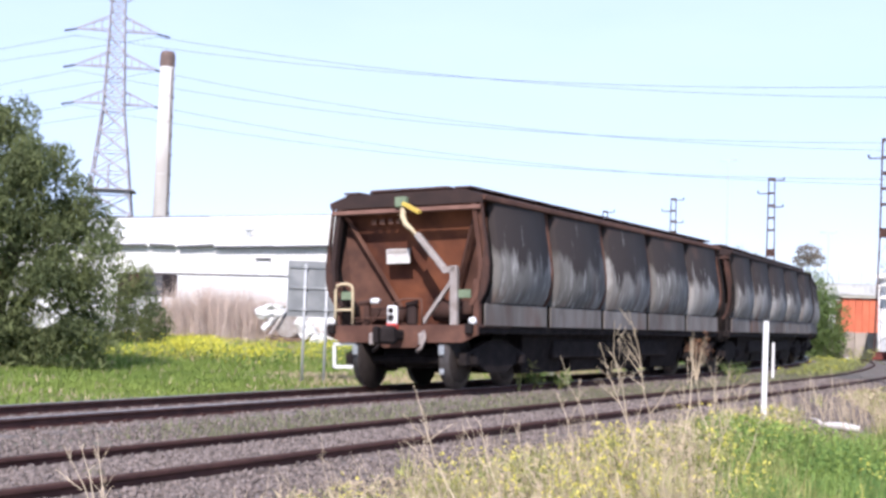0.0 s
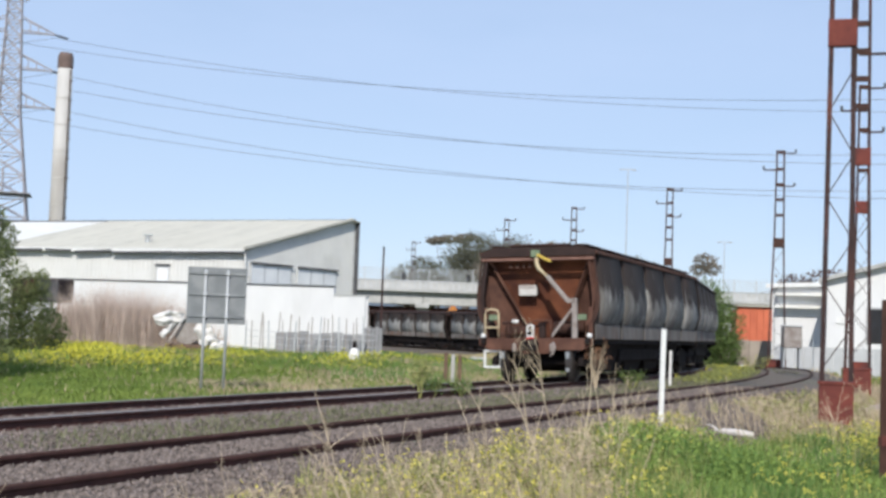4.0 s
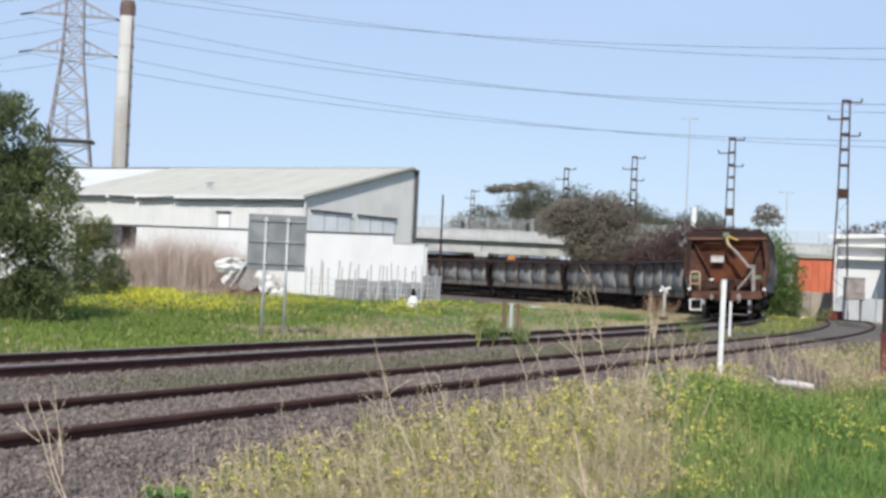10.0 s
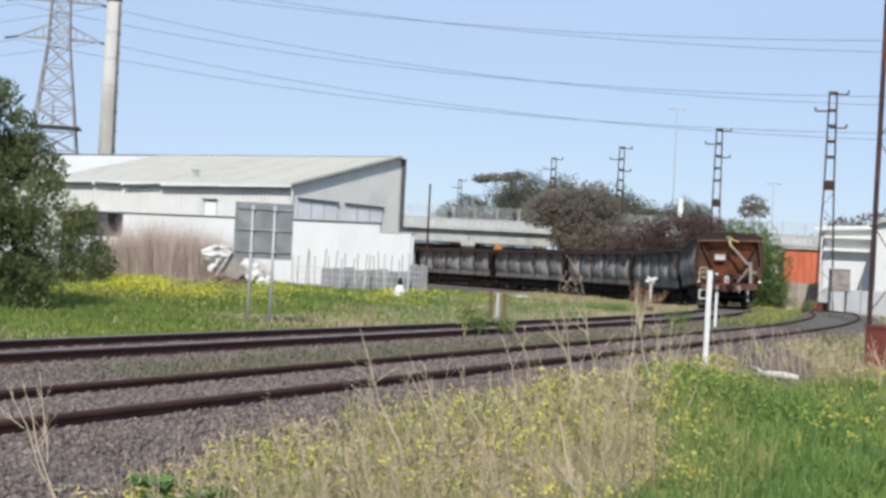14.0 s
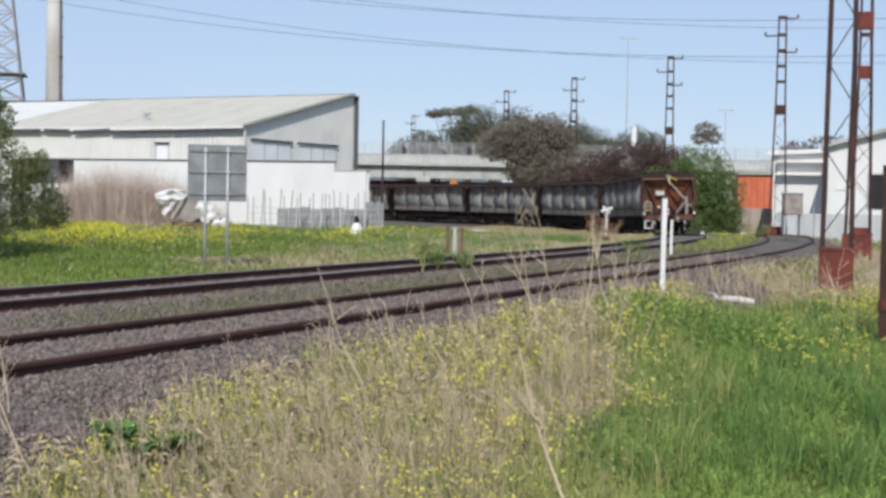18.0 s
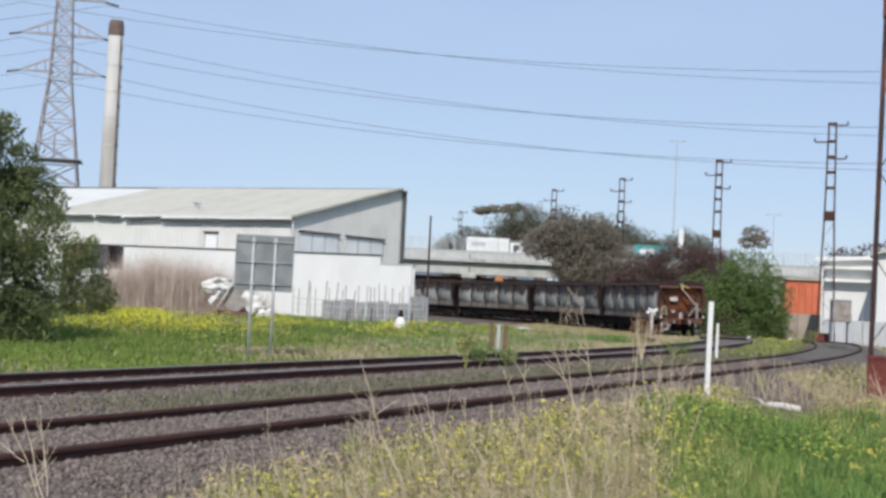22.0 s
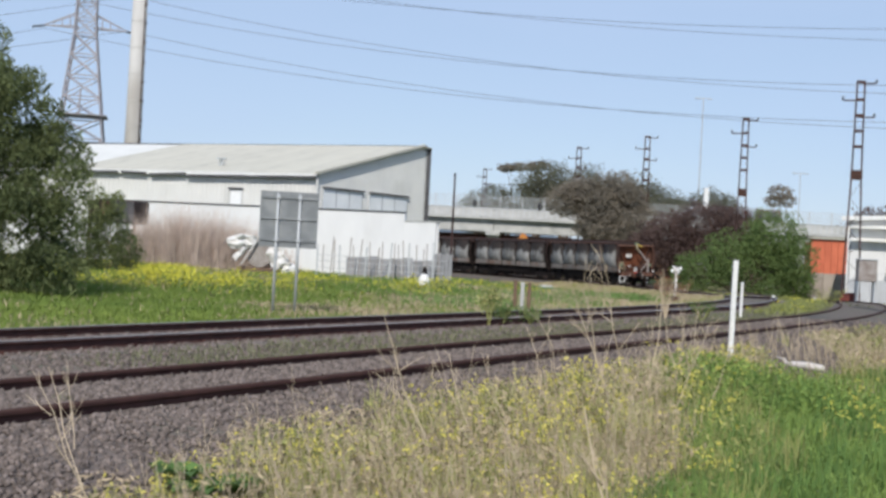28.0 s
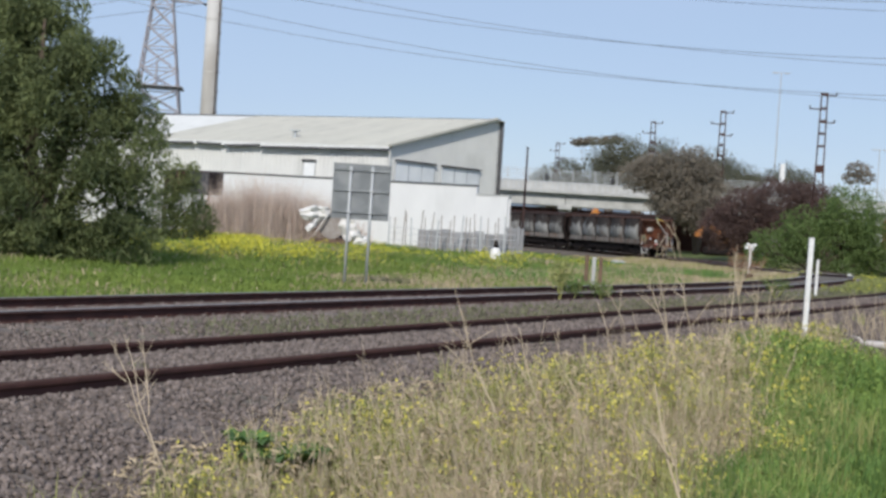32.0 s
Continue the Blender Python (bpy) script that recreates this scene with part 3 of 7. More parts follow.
    # sloping middle hopper shapes and discharge chutes under the frame
    for y in (-3.4, -1.2, 1.2, 3.4):
        ch = Geo()
        ch.add([(-1.2, y - 1.2, 1.0), (1.2, y - 1.2, 1.0), (1.2, y + 1.2, 1.0), (-1.2, y + 1.2, 1.0), (-1.0, y - 0.85, 0.20), (1.0, y - 0.85, 0.20), (1.0, y + 0.85, 0.20), (-1.0, y + 0.85, 0.20)],
               [(0, 1, 5, 4), (1, 2, 6, 5), (2, 3, 7, 6), (3, 0, 4, 7), (4, 5, 6, 7)])
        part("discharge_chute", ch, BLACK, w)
    # plain dark boxes added to fill the open space under the frame
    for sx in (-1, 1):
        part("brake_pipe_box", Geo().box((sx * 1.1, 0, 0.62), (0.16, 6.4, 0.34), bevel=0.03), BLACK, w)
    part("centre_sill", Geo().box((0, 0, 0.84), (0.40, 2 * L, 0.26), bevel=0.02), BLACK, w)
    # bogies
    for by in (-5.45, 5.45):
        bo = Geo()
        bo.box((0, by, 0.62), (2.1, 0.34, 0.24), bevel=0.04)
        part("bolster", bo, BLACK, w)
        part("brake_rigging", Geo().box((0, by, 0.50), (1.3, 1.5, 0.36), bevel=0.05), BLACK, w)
        for sx in (-1, 1):
            fr = Geo()
            x0, x1 = sx * 1.00, sx * 1.12
            fr.prism([(by - 1.15, 0.56), (by - 0.72, 0.66), (by - 0.3, 0.78), (by + 0.3, 0.78), (by + 0.72, 0.66), (by + 1.15, 0.56), (by + 1.15, 0.38), (by + 0.7, 0.38), (by + 0.32, 0.24), (by - 0.32, 0.24), (by - 0.7, 0.38), (by - 1.15, 0.38)], "x", min(x0, x1), max(x0, x1))
            part("bogie_frame", fr, BLACK, w, "black cast bogie side frame")
            for dy in (-0.88, 0.88):
                part("axle_box", Geo().box((sx * 1.14, by + dy, 0.46), (0.14, 0.22, 0.22), bevel=0.05), BLACK, w)
        for dy in (-0.88, 0.88):
            part("brake_beam", Geo().beam((-0.85, by + dy * 0.42, 0.42), (0.85, by + dy * 0.42, 0.42), 0.07, 0.10), BLACK, w)
            ax = thing("wheelset", pose(0, by + dy, 0.46), "", "")
            ax.parent = w
            part("axle", Geo().tube([(-0.98, 0, 0), (0.98, 0, 0)], 0.075, 10), BLACK, ax)
            for sx in (-1, 1):
                wh = Geo().tube([(sx * 0.735, 0, 0), (sx * 0.755, 0, 0)], [0.475, 0.487], 28).tube([(sx * 0.755, 0, 0), (sx * 0.765, 0, 0), (sx * 0.87, 0, 0)], [0.487, 0.462, 0.455], 28, 1)
                wh.tube([(sx * 0.86, 0, 0), (sx * 0.885, 0, 0)], [0.38, 0.36], 28).tube([(sx * 0.88, 0, 0), (sx * 0.92, 0, 0)], [0.13, 0.11], 14)
                wh.box((sx * 0.905, 0.06, 0.0), (0.02, 0.05, 0.05))
                part("wheel", wh, [WHEEL, TREAD], ax, "worn steel wheel", True)
    if last:
        fit_tail(w)
    return w


def fit_tail(w):
    """What only the tail end shows: brake gear, rails, tail light, marks."""
    y = -BODY_HALF
    part("brake_cylinder", Geo().tube([(0.25, y + 0.62, 1.26), (0.98, y + 0.62, 1.26)], 0.17, 16), RUST_DARK, w, "brown brake cylinder on the end platform", True)
    part("air_tank", Geo().tube([(-0.95, y + 0.55, 1.20), (-0.30, y + 0.55, 1.20)], 0.13, 14), RUST_DARK, w, "", True)
    part("vent_pipe", Geo().tube([(0.02, y - 0.06, 2.99), (0.02, y - 0.10, 2.80), (0.07, y - 0.10, 2.66), (0.17, y - 0.08, 2.58), (0.30, y - 0.06, 2.44)], [0.05, 0.05, 0.05, 0.035, 0.03], 8), CREAM, w, "cream bent pipe", True)
    part("pipe_box", Geo().box((-0.02, y - 0.06, 3.03), (0.21, 0.14, 0.17), bevel=0.015), GREEN_BOX, w, "pale green box at the roof edge")
    part("pipe_handle", Geo().beam((0.05, y - 0.12, 3.00), (0.40, y - 0.22, 2.83), 0.09, 0.05), YELLOW, w, "yellow lever")
    part("brake_shaft", Geo().beam((0.26, y - 0.06, 2.50), (0.78, y - 0.02, 1.88), 0.13, 0.10, bevel=0.02), GREY_BOX, w, "pale grey sloping shaft cover")
    part("brake_post", Geo().box((0.93, y - 0.03, 1.48), (0.13, 0.12, 0.98), bevel=0.02), GREY_BOX, w, "rust-streaked grey brake post")
    part("brake_post_arm", Geo().beam((0.74, y - 0.03, 1.90), (0.96, y - 0.03, 1.92), 0.12, 0.10), GREY_BOX, w)
    part("brake_strut", Geo().beam((0.88, y - 0.02, 1.72), (0.36, y - 0.02, 1.06), 0.06, 0.06), GREY_BOX, w, "grey sloping strut")
    part("end_number_board", Geo().box((-0.36, y + 0.42, 2.18), (0.45, 0.03, 0.25), bevel=0.008), PLATE, w, "dirty grey plate with unreadable marks")
    bars = Geo()
    for i in range(6):
        bars.box((-0.52 + i * 0.062, y + 0.398, 2.26), (0.04, 0.012, 0.06))
    part("plate_marks", bars, GREY_BOX, w)
    for i in range(4):
        part("stencil_mark", Geo().box((-0.74 + i * 0.16, y + 0.27, 2.76), (0.09, 0.02, 0.085)), RUST_PINK, w, "faded pale stencilled mark")
    # hand rail loop beside the platform
    hr = Geo().tube([(-1.28, y - 0.08, 1.04), (-1.28, y - 0.08, 1.60), (-1.25, y - 0.08, 1.68), (-1.16, y - 0.08, 1.71), (-1.04, y - 0.08, 1.71), (-0.96, y - 0.08, 1.67), (-0.94, y - 0.08, 1.60), (-0.94, y - 0.08, 1.04)], 0.025, 8)
    hr.tube([(-1.28, y - 0.08, 1.28), (-0.94, y - 0.08, 1.28)], 0.022, 8)
    part("grab_rail", hr, CREAM, w, "rust-stained cream grab rail loop", True)
    rl = Geo().tube([(-0.94, y - 0.08, 1.14), (-0.18, y - 0.08, 1.14)], 0.014, 6).tube([(-0.18, y - 0.05, 1.02), (-0.18, y - 0.05, 1.38), (0.02, y - 0.05, 1.45), (0.34, y - 0.05, 1.44), (0.36, y - 0.05, 1.02)], 0.02, 6)
    part("platform_rail", rl, RUST, w, "thin rusty platform rail", True)
    part("step_frame", Geo().box((-1.08, y - 0.10, 0.72), (0.44, 0.03, 0.05)).box((-1.08, y - 0.10, 0.34), (0.44, 0.03, 0.05)).box((-1.28, y - 0.10, 0.53), (0.05, 0.03, 0.43)).box((-0.88, y - 0.10, 0.53), (0.05, 0.03, 0.43)), WHITE, w, "white square step frame")
    tl = part("tail_lamp", Geo().box((-0.11, y - 0.20, 1.18), (0.18, 0.10, 0.32), bevel=0.03), WHITE, w, "white tail lamp with a red foot")
    part("lamp_foot", Geo().box((-0.11, y - 0.205, 1.00), (0.18, 0.11, 0.10), bevel=0.01), RED, tl, "red lamp foot")
    part("lens", Geo().tube([(-0.11, y - 0.245, 1.26), (-0.11, y - 0.265, 1.26)], 0.045, 14), BLACK, tl).matrix_basis = Matrix()
    part("lower_lens", Geo().tube([(-0.11, y - 0.245, 1.14), (-0.11, y - 0.265, 1.14)], 0.055, 14), BLACK, tl)
    pump = Geo().box((-0.72, y + 0.02, 1.20), (0.10, 0.12, 0.36), bevel=0.03).tube([(-0.86, y - 0.02, 1.38), (-0.52, y - 0.02, 1.42)], 0.04, 8)
    part("brake_valve", pump, RUST_DARK, w)
    part("valve_cap", Geo().tube([(-0.60, y - 0.04, 1.42), (-0.46, y - 0.04, 1.42)], 0.05, 10), WHITE, w, "pale valve cap", True)
    part("wheel_stand", Geo().box((0.10, y + 0.10, 1.20), (0.16, 0.14, 0.36), bevel=0.03).tube([(0.02, y + 0.02, 1.36), (0.24, y + 0.02, 1.40)], 0.035, 8), RUST_BLACK, w, "dark valve stand on the platform")
    part("air_pipe", Geo().tube([(-1.02, y + 0.05, 1.08), (-0.60, y + 0.05, 1.10), (-0.50, y + 0.10, 1.30), (0.20, y + 0.12, 1.32)], 0.022, 6), RUST_DARK, w, "", True)
    for x in (-0.52, 0.40):
        part("hose_bracket", Geo().box((x, y - 0.14, 0.80), (0.10, 0.10, 0.20), bevel=0.02), GREY_BOX, w, "pale hose bracket under the beam")
    part("coupler_lever", Geo().tube([(-0.3, y - 0.13, 0.95), (-0.9, y - 0.13, 0.92), (-1.15, y - 0.13, 0.80)], 0.018, 6), RUST, w, "", True)
    for x in (-0.38, 0.44):
        part("air_hose", Geo().tube([(x, y - 0.14, 0.92), (x + 0.05, y - 0.22, 0.80), (x + 0.02, y - 0.26, 0.66), (x - 0.06, y - 0.26, 0.60)], 0.032, 8), GREY_BOX if x > 0 else BLACK, w, "", True)
    for sx in (-1, 1):
        part("side_marker", Geo().box((sx * 1.10, y + 0.00, 1.52), (0.22, 0.02, 0.13)), GREEN_BOX, w, "small dull green plate")
        part("buffer_lamp", Geo().tube([(sx * 1.31, y - 0.10, 1.08), (sx * 1.31, y - 0.17, 1.08)], 0.06, 12), WHITE, w, "small white round marker", True)
        # bright tabs added as the sun's glints on the end wheels' treads
        part("wheel_guard", Geo().box((sx * 0.80, -6.33 - 0.50, 0.62), (0.10, 0.02, 0.16), bevel=0.02), BRIGHT, w, "bright tab standing for the sunlit top of the wheel tread")
    part("guard_marker", Geo().box((0.80, -6.33 - 0.49, 0.28), (0.09, 0.02, 0.09), bevel=0.02), BRIGHT, w)


def wagon_pose(s_tail):
    """The pose of a wagon whose tail end stands at s_tail: both bogies on the far track, leaning with the cant."""
    c = s_tail + BODY_HALF
    lean = float(np.interp(c, [34, 46, 110], [0.0, -0.20, -0.26]))
    x0, y0, _ = on_track(c - 5.45, lean)
    x1, y1, _ = on_track(c + 5.45, lean)
    fall = math.degrees(math.atan2(dip(c + 5.45) - dip(c - 5.45), 10.9))
    h = math.degrees(math.atan2(x1 - x0, y1 - y0))
    return pose((x0 + x1) / 2, (y0 + y1) / 2, RAIL_Z + float(dip(c)), 0, 0, -h) @ pose(0, 0, 0, fall, -math.degrees(math.atan2(2 * CANT, GAUGE)), 0)


WAGONS = 13
# the tail's place along the track, by seconds
TAIL = [(0, 16.0), (1, 18.9), (2.5, 23.2), (4.5, 28.4), (7, 35.8), (9, 41.6), (13, 53.4), (19.5, 70.5), (26, 87.8), (32, 103.0)]


def tail_at(t):
    """Smooth run of the tail through the rows of TAIL."""
    ts, ss = np.array(TAIL, float).T
    k = np.polyfit(ts, ss, 5)
    return float(np.polyval(k, t))


tail_wagon = make_wagon(wagon_pose(tail_at(0)), True)
wagon_0 = make_wagon(wagon_pose(tail_at(0) + PITCH), False)
TRAIN = [tail_wagon, wagon_0] + [copy_thing(wagon_0, wagon_pose(tail_at(0) + PITCH * i)) for i in range(2, WAGONS)]


# ---- buildings and masts ----
def flat(x, y, deg):
    return pose(x, y, float(ground_z(x, y)[0]), 0, 0, deg)


def make_warehouse():
    w = thing("warehouse", pose(-7.3, 65.7, 0, 0, 0, 0), "cream metal warehouse with a shallow grey roof behind a white wall", "building")
    u = Vector((-0.880, 0.475, 0))      # along the front
    g = Vector((0.534, 0.846, 0))       # along the gable
    LF, LG, EV, RG = 30.0, 9.6, 5.25, 7.56
    def P(a, b, z):
        return u * a + g * b + Vector((0, 0, z))
    gap = 0.19
    fr = Geo()
    fr.slab([P(LF, 0, 0), P(0, 0, 0), P(0, 0, EV), P(LF, 0, EV)], 0.15)
    part("front_wall", fr, CLAD, w)
    n = 12
    top = [P(0, LG * i / n, EV + (RG - EV) * min(1, (i / n) * 1.03) ** 0.95 - (0.16 if i == n else 0)) for i in range(n + 1)]
    ga = Geo()
    ring = [P(0, 0, 0), P(0, LG, 0)] + list(reversed(top))
    k = len(ring)
    ga.add(ring + [p + u * 0.15 for p in ring], [tuple(range(k)), tuple(reversed(range(k, 2 * k)))] + [(i, (i + 1) % k, k + (i + 1) % k, k + i) for i in range(k)])
    part("gable_wall", ga, CLAD, w, "pale grey corrugated gable wall")
    # back wall coloured dark, as the building's shaded side
    part("back_wall", Geo().slab([P(0, LG, 0), P(LF, LG, 0), P(LF, LG, RG), P(0, LG, RG)], 0.15), ROOF_DARK, w)
    # ribs of the cladding
    rb = Geo()
    for i in range(46):
        b = 0.1 + i * (LG - 0.2) / 45
        z = EV + (RG - EV) * (b / LG)
        rb.beam(P(-0.012, b, 0.1), P(-0.012, b, z - 0.05), 0.03)
    part("cladding_ribs", rb, CLAD, w)
    rb = Geo()
    for i in range(110):
        a = 0.15 + i * (LF - 0.3) / 109
        rb.beam(P(a, -0.012, 2.0), P(a, -0.012, EV - 0.1), 0.03)
    part("front_cladding_ribs", rb, CLAD, w)
    for i in range(40):
        ro = Geo()
        a0, a1 = -0.25 + i * 0.43, -0.25 + (i + 1) * 0.43 - 0.03
        ro.slab([P(a1, -0.22, EV - 0.02), P(a0, -0.22, EV - 0.02), P(a0, LG * 0.93, RG - 0.08), P(a1, LG * 0.93, RG - 0.08)], 0.05)
        ro.slab([P(a1, LG * 0.93, RG - 0.08), P(a0, LG * 0.93, RG - 0.08), P(a0, LG + 0.1, RG - 0.12), P(a1, LG + 0.1, RG - 0.12)], 0.05)
        part("roof_sheet", ro, ROOF, w, "faded grey-green roof sheet")
    for i in range(31):
        r2 = Geo()
        a0, a1 = 16.95 + i * 0.43, 16.95 + (i + 1) * 0.43 - 0.03
        r2.slab([P(a1, -0.22, EV - 0.0), P(a0, -0.22, EV - 0.0), P(a0, LG, RG - 0.04), P(a1, LG, RG - 0.04)], 0.05)
        part("pale_roof_sheet", r2, ROOF_LIGHT, w, "paler roof sheet")
    part("verge_trim", Geo().beam(P(-0.2, -0.4, EV + 0.02), P(-0.2, LG * 0.93, RG - 0.04), 0.16, 0.12), ROOF, w)
    # shade of the far side put in as a dark strip down the corner
    part("edge_trim", Geo().beam(P(-0.04, LG + 0.08, 2.6), P(-0.04, LG + 0.08, RG - 0.15), 0.26, 0.20), ROOF_DARK, w, "dark strip standing for the shaded side at the corner")
    # the gutter hangs in sagging lengths, here and there torn off the pale eaves board
    part("eaves_board", Geo().beam(P(-0.1, -0.21, EV - 0.13), P(15.6, -0.21, EV - 0.11), 0.05, 0.20), WHITE, w, "pale peeling eaves board")
    for a0, a1, z0, z1 in ((-0.1, 1.4, 0.20, 0.20), (1.45, 4.2, 0.20, 0.24), (4.25, 8.1, 0.22, 0.26), (8.2, 10.6, 0.16, 0.24), (10.9, 12.6, 0.18, 0.13), (12.9, 15.6, 0.14, 0.16)):
        part("gutter", Geo().beam(P(a0, -0.30, EV - z0), P(a1, -0.30, EV - z1), 0.13, 0.11), ROOF_DARK, w, "dark sagging gutter length")
    part("downpipe", Geo().tube([P(-0.06, -0.12, EV - 0.2), P(-0.06, -0.12, 0.2)], 0.05, 8), CLAD, w)
    part("fascia", Geo().beam(P(15.6, -0.26, EV - 0.10), P(LF, -0.26, EV - 0.10), 0.12, 0.22), WHITE, w, "pale fascia board")
    # windows
    def window(a, b, wd, z0, z1, face, panes):
        def Q(s, z, out):
            return P(s, -out, z) if face == "front" else P(-out, s, z)
        s0, s1 = (a, a + wd) if face == "front" else (b, b + wd)
        wi = part("window", Geo().beam(Q(s0, (z0 + z1) / 2, 0.02), Q(s1, (z0 + z1) / 2, 0.02), 0.05, z1 - z0), FRAME, w, "white framed window band")
        n_ = panes
        for i in range(n_):
            p0, p1 = s0 + 0.05 + i * (s1 - s0) / n_, s0 + (i + 1) * (s1 - s0) / n_ - 0.05
            part("pane", Geo().beam(Q(p0, (z0 + z1) / 2, 0.045), Q(p1, (z0 + z1) / 2, 0.045), 0.012, z1 - z0 - 0.14), GLASS, wi)
        part("window_head", Geo().beam(Q(s0 - 0.05, z1 + 0.05, 0.10), Q(s1 + 0.05, z1 + 0.05, 0.10), 0.10, 0.08), ROOF_DARK, wi)
    window(0, 0.4, 3.3, 3.45, 4.55, "gable", 3)
    window(0, 4.3, 3.5, 3.40, 4.55, "gable", 3)
    window(4.6, 0, 0.8, 3.5, 4.35, "front", 1)
    part("roof_vent", Geo().tube([P(7.5, 1.6, EV + 0.2), P(7.5, 1.6, EV + 0.75)], 0.12, 10).box(P(7.5, 1.6, EV + 0.8), (0.45, 0.45, 0.08)), GALV, w, "small grey roof vent")


def make_wall():
    w = tagged(new("boundary_wall"), "bright white rendered boundary wall, stepped down at its end", "wall", kind="structure")
    a, b, c = Vector((-18.5, 67.5, 0)), Vector((-2.7, 62.0, 0)), Vector((-1.2, 61.5, 0))
    def seg(p, q, h, name):
        d = (q - p).normalized()
        n = Vector((d.y, -d.x, 0)) * 0.1
        g = Geo().add([p + n, q + n, q - n, p - n] + [v + Vector((0, 0, h)) for v in (p + n, q + n, q - n, p - n)], [(3, 2, 1, 0), (4, 5, 6, 7), (0, 1, 5, 4), (1, 2, 6, 5), (2, 3, 7, 6), (3, 0, 4, 7)])
        return part(name, g, WHITEWALL, w)
    seg(a, b, 3.42, "wall_panel")
    seg(b, c, 3.02, "wall_panel")
    d = (b - a).normalized()
    part("coping", Geo().beam(a + Vector((0, 0, 3.45)), b + Vector((0, 0, 3.45)), 0.28, 0.07), ROOF_DARK, w)
    part("coping", Geo().beam(b + Vector((0, 0, 3.05)), c + Vector((0.1, 0, 3.05)), 0.28, 0.06), CONCRETE, w)
    seg(c, c + Vector((-0.9, 4.5, 0)), 3.0, "return_wall")


def make_chimney():
    c = thing("chimney", pose(-37.9, 150, 0), "tall pale concrete factory chimney with a dark crown", "chimney")
    part("shaft", Geo().tube([(0, 0, 0), (0, 0, 12), (0, 0, 29.4)], [1.02, 0.92, 0.82], 24), CHIM, c, "", True)
    part("crown", Geo().tube([(0, 0, 29.4), (0, 0, 29.6), (0, 0, 30.6), (0, 0, 31.0), (0, 0, 31.2)], [0.83, 0.87, 0.87, 0.78, 0.70], 20), CHIM_TOP, c, "dark brown crown")
    ld = Geo()
    for dx in (-0.22, 0.22):
        ld.tube([(0.86, -0.55 + dx, 4), (0.76, -0.5 + dx, 29.2)], 0.05, 5)
    for z in np.arange(4, 29, 0.6):
        x = 0.90 - 0.13 * z / 29
        ld.tube([(x, -0.77, z), (x, -0.28, z)], 0.03, 4)
    for z in np.arange(6, 29, 2.2):
        x = 0.90 - 0.13 * z / 29
        ld.box((x + 0.12, -0.5, z), (0.28, 0.5, 0.08))
    part("ladder", ld, RUST_DARK, c, "dark caged ladder")
    for z in np.arange(5, 29, 3.0):
        part("band", Geo().tube([(0, 0, z - 0.05), (0, 0, z + 0.05)], 1.00 - 0.18 * z / 29 + 0.02, 24), CHIM, c)


def lattice(p, z0, z1, w0, w1, n, r, rd):
    """Four tapering legs with crossed braces between two heights, as parts of the pylon."""
    def corners(k):
        w = (w0 + (w1 - w0) * k) / 2
        return [(sx * w, sy * w, z0 + (z1 - z0) * k) for sx, sy in ((-1, -1), (1, -1), (1, 1), (-1, 1))]
    lo, hi = corners(0), corners(1)
    for a, b in zip(lo, hi):
        part("leg", Geo().beam(a, b, r), PYLON, p)
    for i in range(n):
        ca, cb = corners(i / n), corners((i + 1) / n)
        for k in range(4):
            j = (k + 1) % 4
            part("cross_brace", Geo().beam(ca[k], cb[j], rd).beam(ca[j], cb[k], rd).beam(cb[k], cb[j], rd), PYLON, p)


def make_pylon():
    p = thing("pylon", pose(-51.2, 175, 0, 0, 0, 12), "grey steel lattice power pylon with three cross-arms", "pylon")
    lattice(p, 0, 14, 8.8, 5.9, 3, 0.20, 0.15)
    lattice(p, 14, 28, 5.9, 2.8, 5, 0.16, 0.14)
    lattice(p, 28, 40, 2.8, 1.9, 6, 0.14, 0.115)
    lattice(p, 40, 44.3, 1.9, 1.7, 3, 0.12, 0.10)
    top = Geo()
    for sx in (-1, 1):
        for sy in (-1, 1):
            top.beam((sx * 1.1, sy * 1.1, 43.0), (sx * 3.5, 0, 44.6), 0.13)
            top.beam((sx * 1.1, sy * 1.1, 44.5), (sx * 3.5, 0, 44.6), 0.13)
        top.beam((sx * 2.2, 0, 43.8), (sx * 2.2, 0, 44.55), 0.09)
    part("earth_wire_arm", top, PYLON, p)
    for z in (28.9, 33.9, 38.8):
        arm = Geo()
        for sx in (-1, 1):
            for sy in (-1, 1):
                arm.beam((sx * 1.0, sy * 0.9, z), (sx * 5.2, 0, z - 0.1), 0.15)
                arm.beam((sx * 0.9, sy * 0.8, z + 1.9), (sx * 5.2, 0, z), 0.13)
            for k in (0.25, 0.5, 0.75):
                x = 1.0 + 4.2 * k
                arm.beam((sx * x, 0.8 * (1 - k), z), (sx * x, 0, z + 1.9 * (1 - k)), 0.09)
                arm.beam((sx * x, -0.8 * (1 - k), z), (sx * x, 0, z + 1.9 * (1 - k)), 0.09)
            arm.beam((sx * 1.0, -0.9, z), (sx * 1.0, 0.9, z), 0.1)
        part("cross_arm", arm, PYLON, p)
        for sx in (-1, 1):
            ins = Geo().tube([(sx * 5.2, 0, z - 0.1), (sx * 6.9, 0.6, z - 0.35)], 0.14, 6)
            part("insulator", ins, ROOF_DARK, p, "dark insulator string")
    pl = Geo().box((0, 0, 17.2), (6.6, 6.6, 0.12)).tube([(-0.1, -3.0, 17.2), (-0.1, -3.0, 20.5)], 0.14, 6)
    part("anti_climb_frame", pl, PYLON, p)


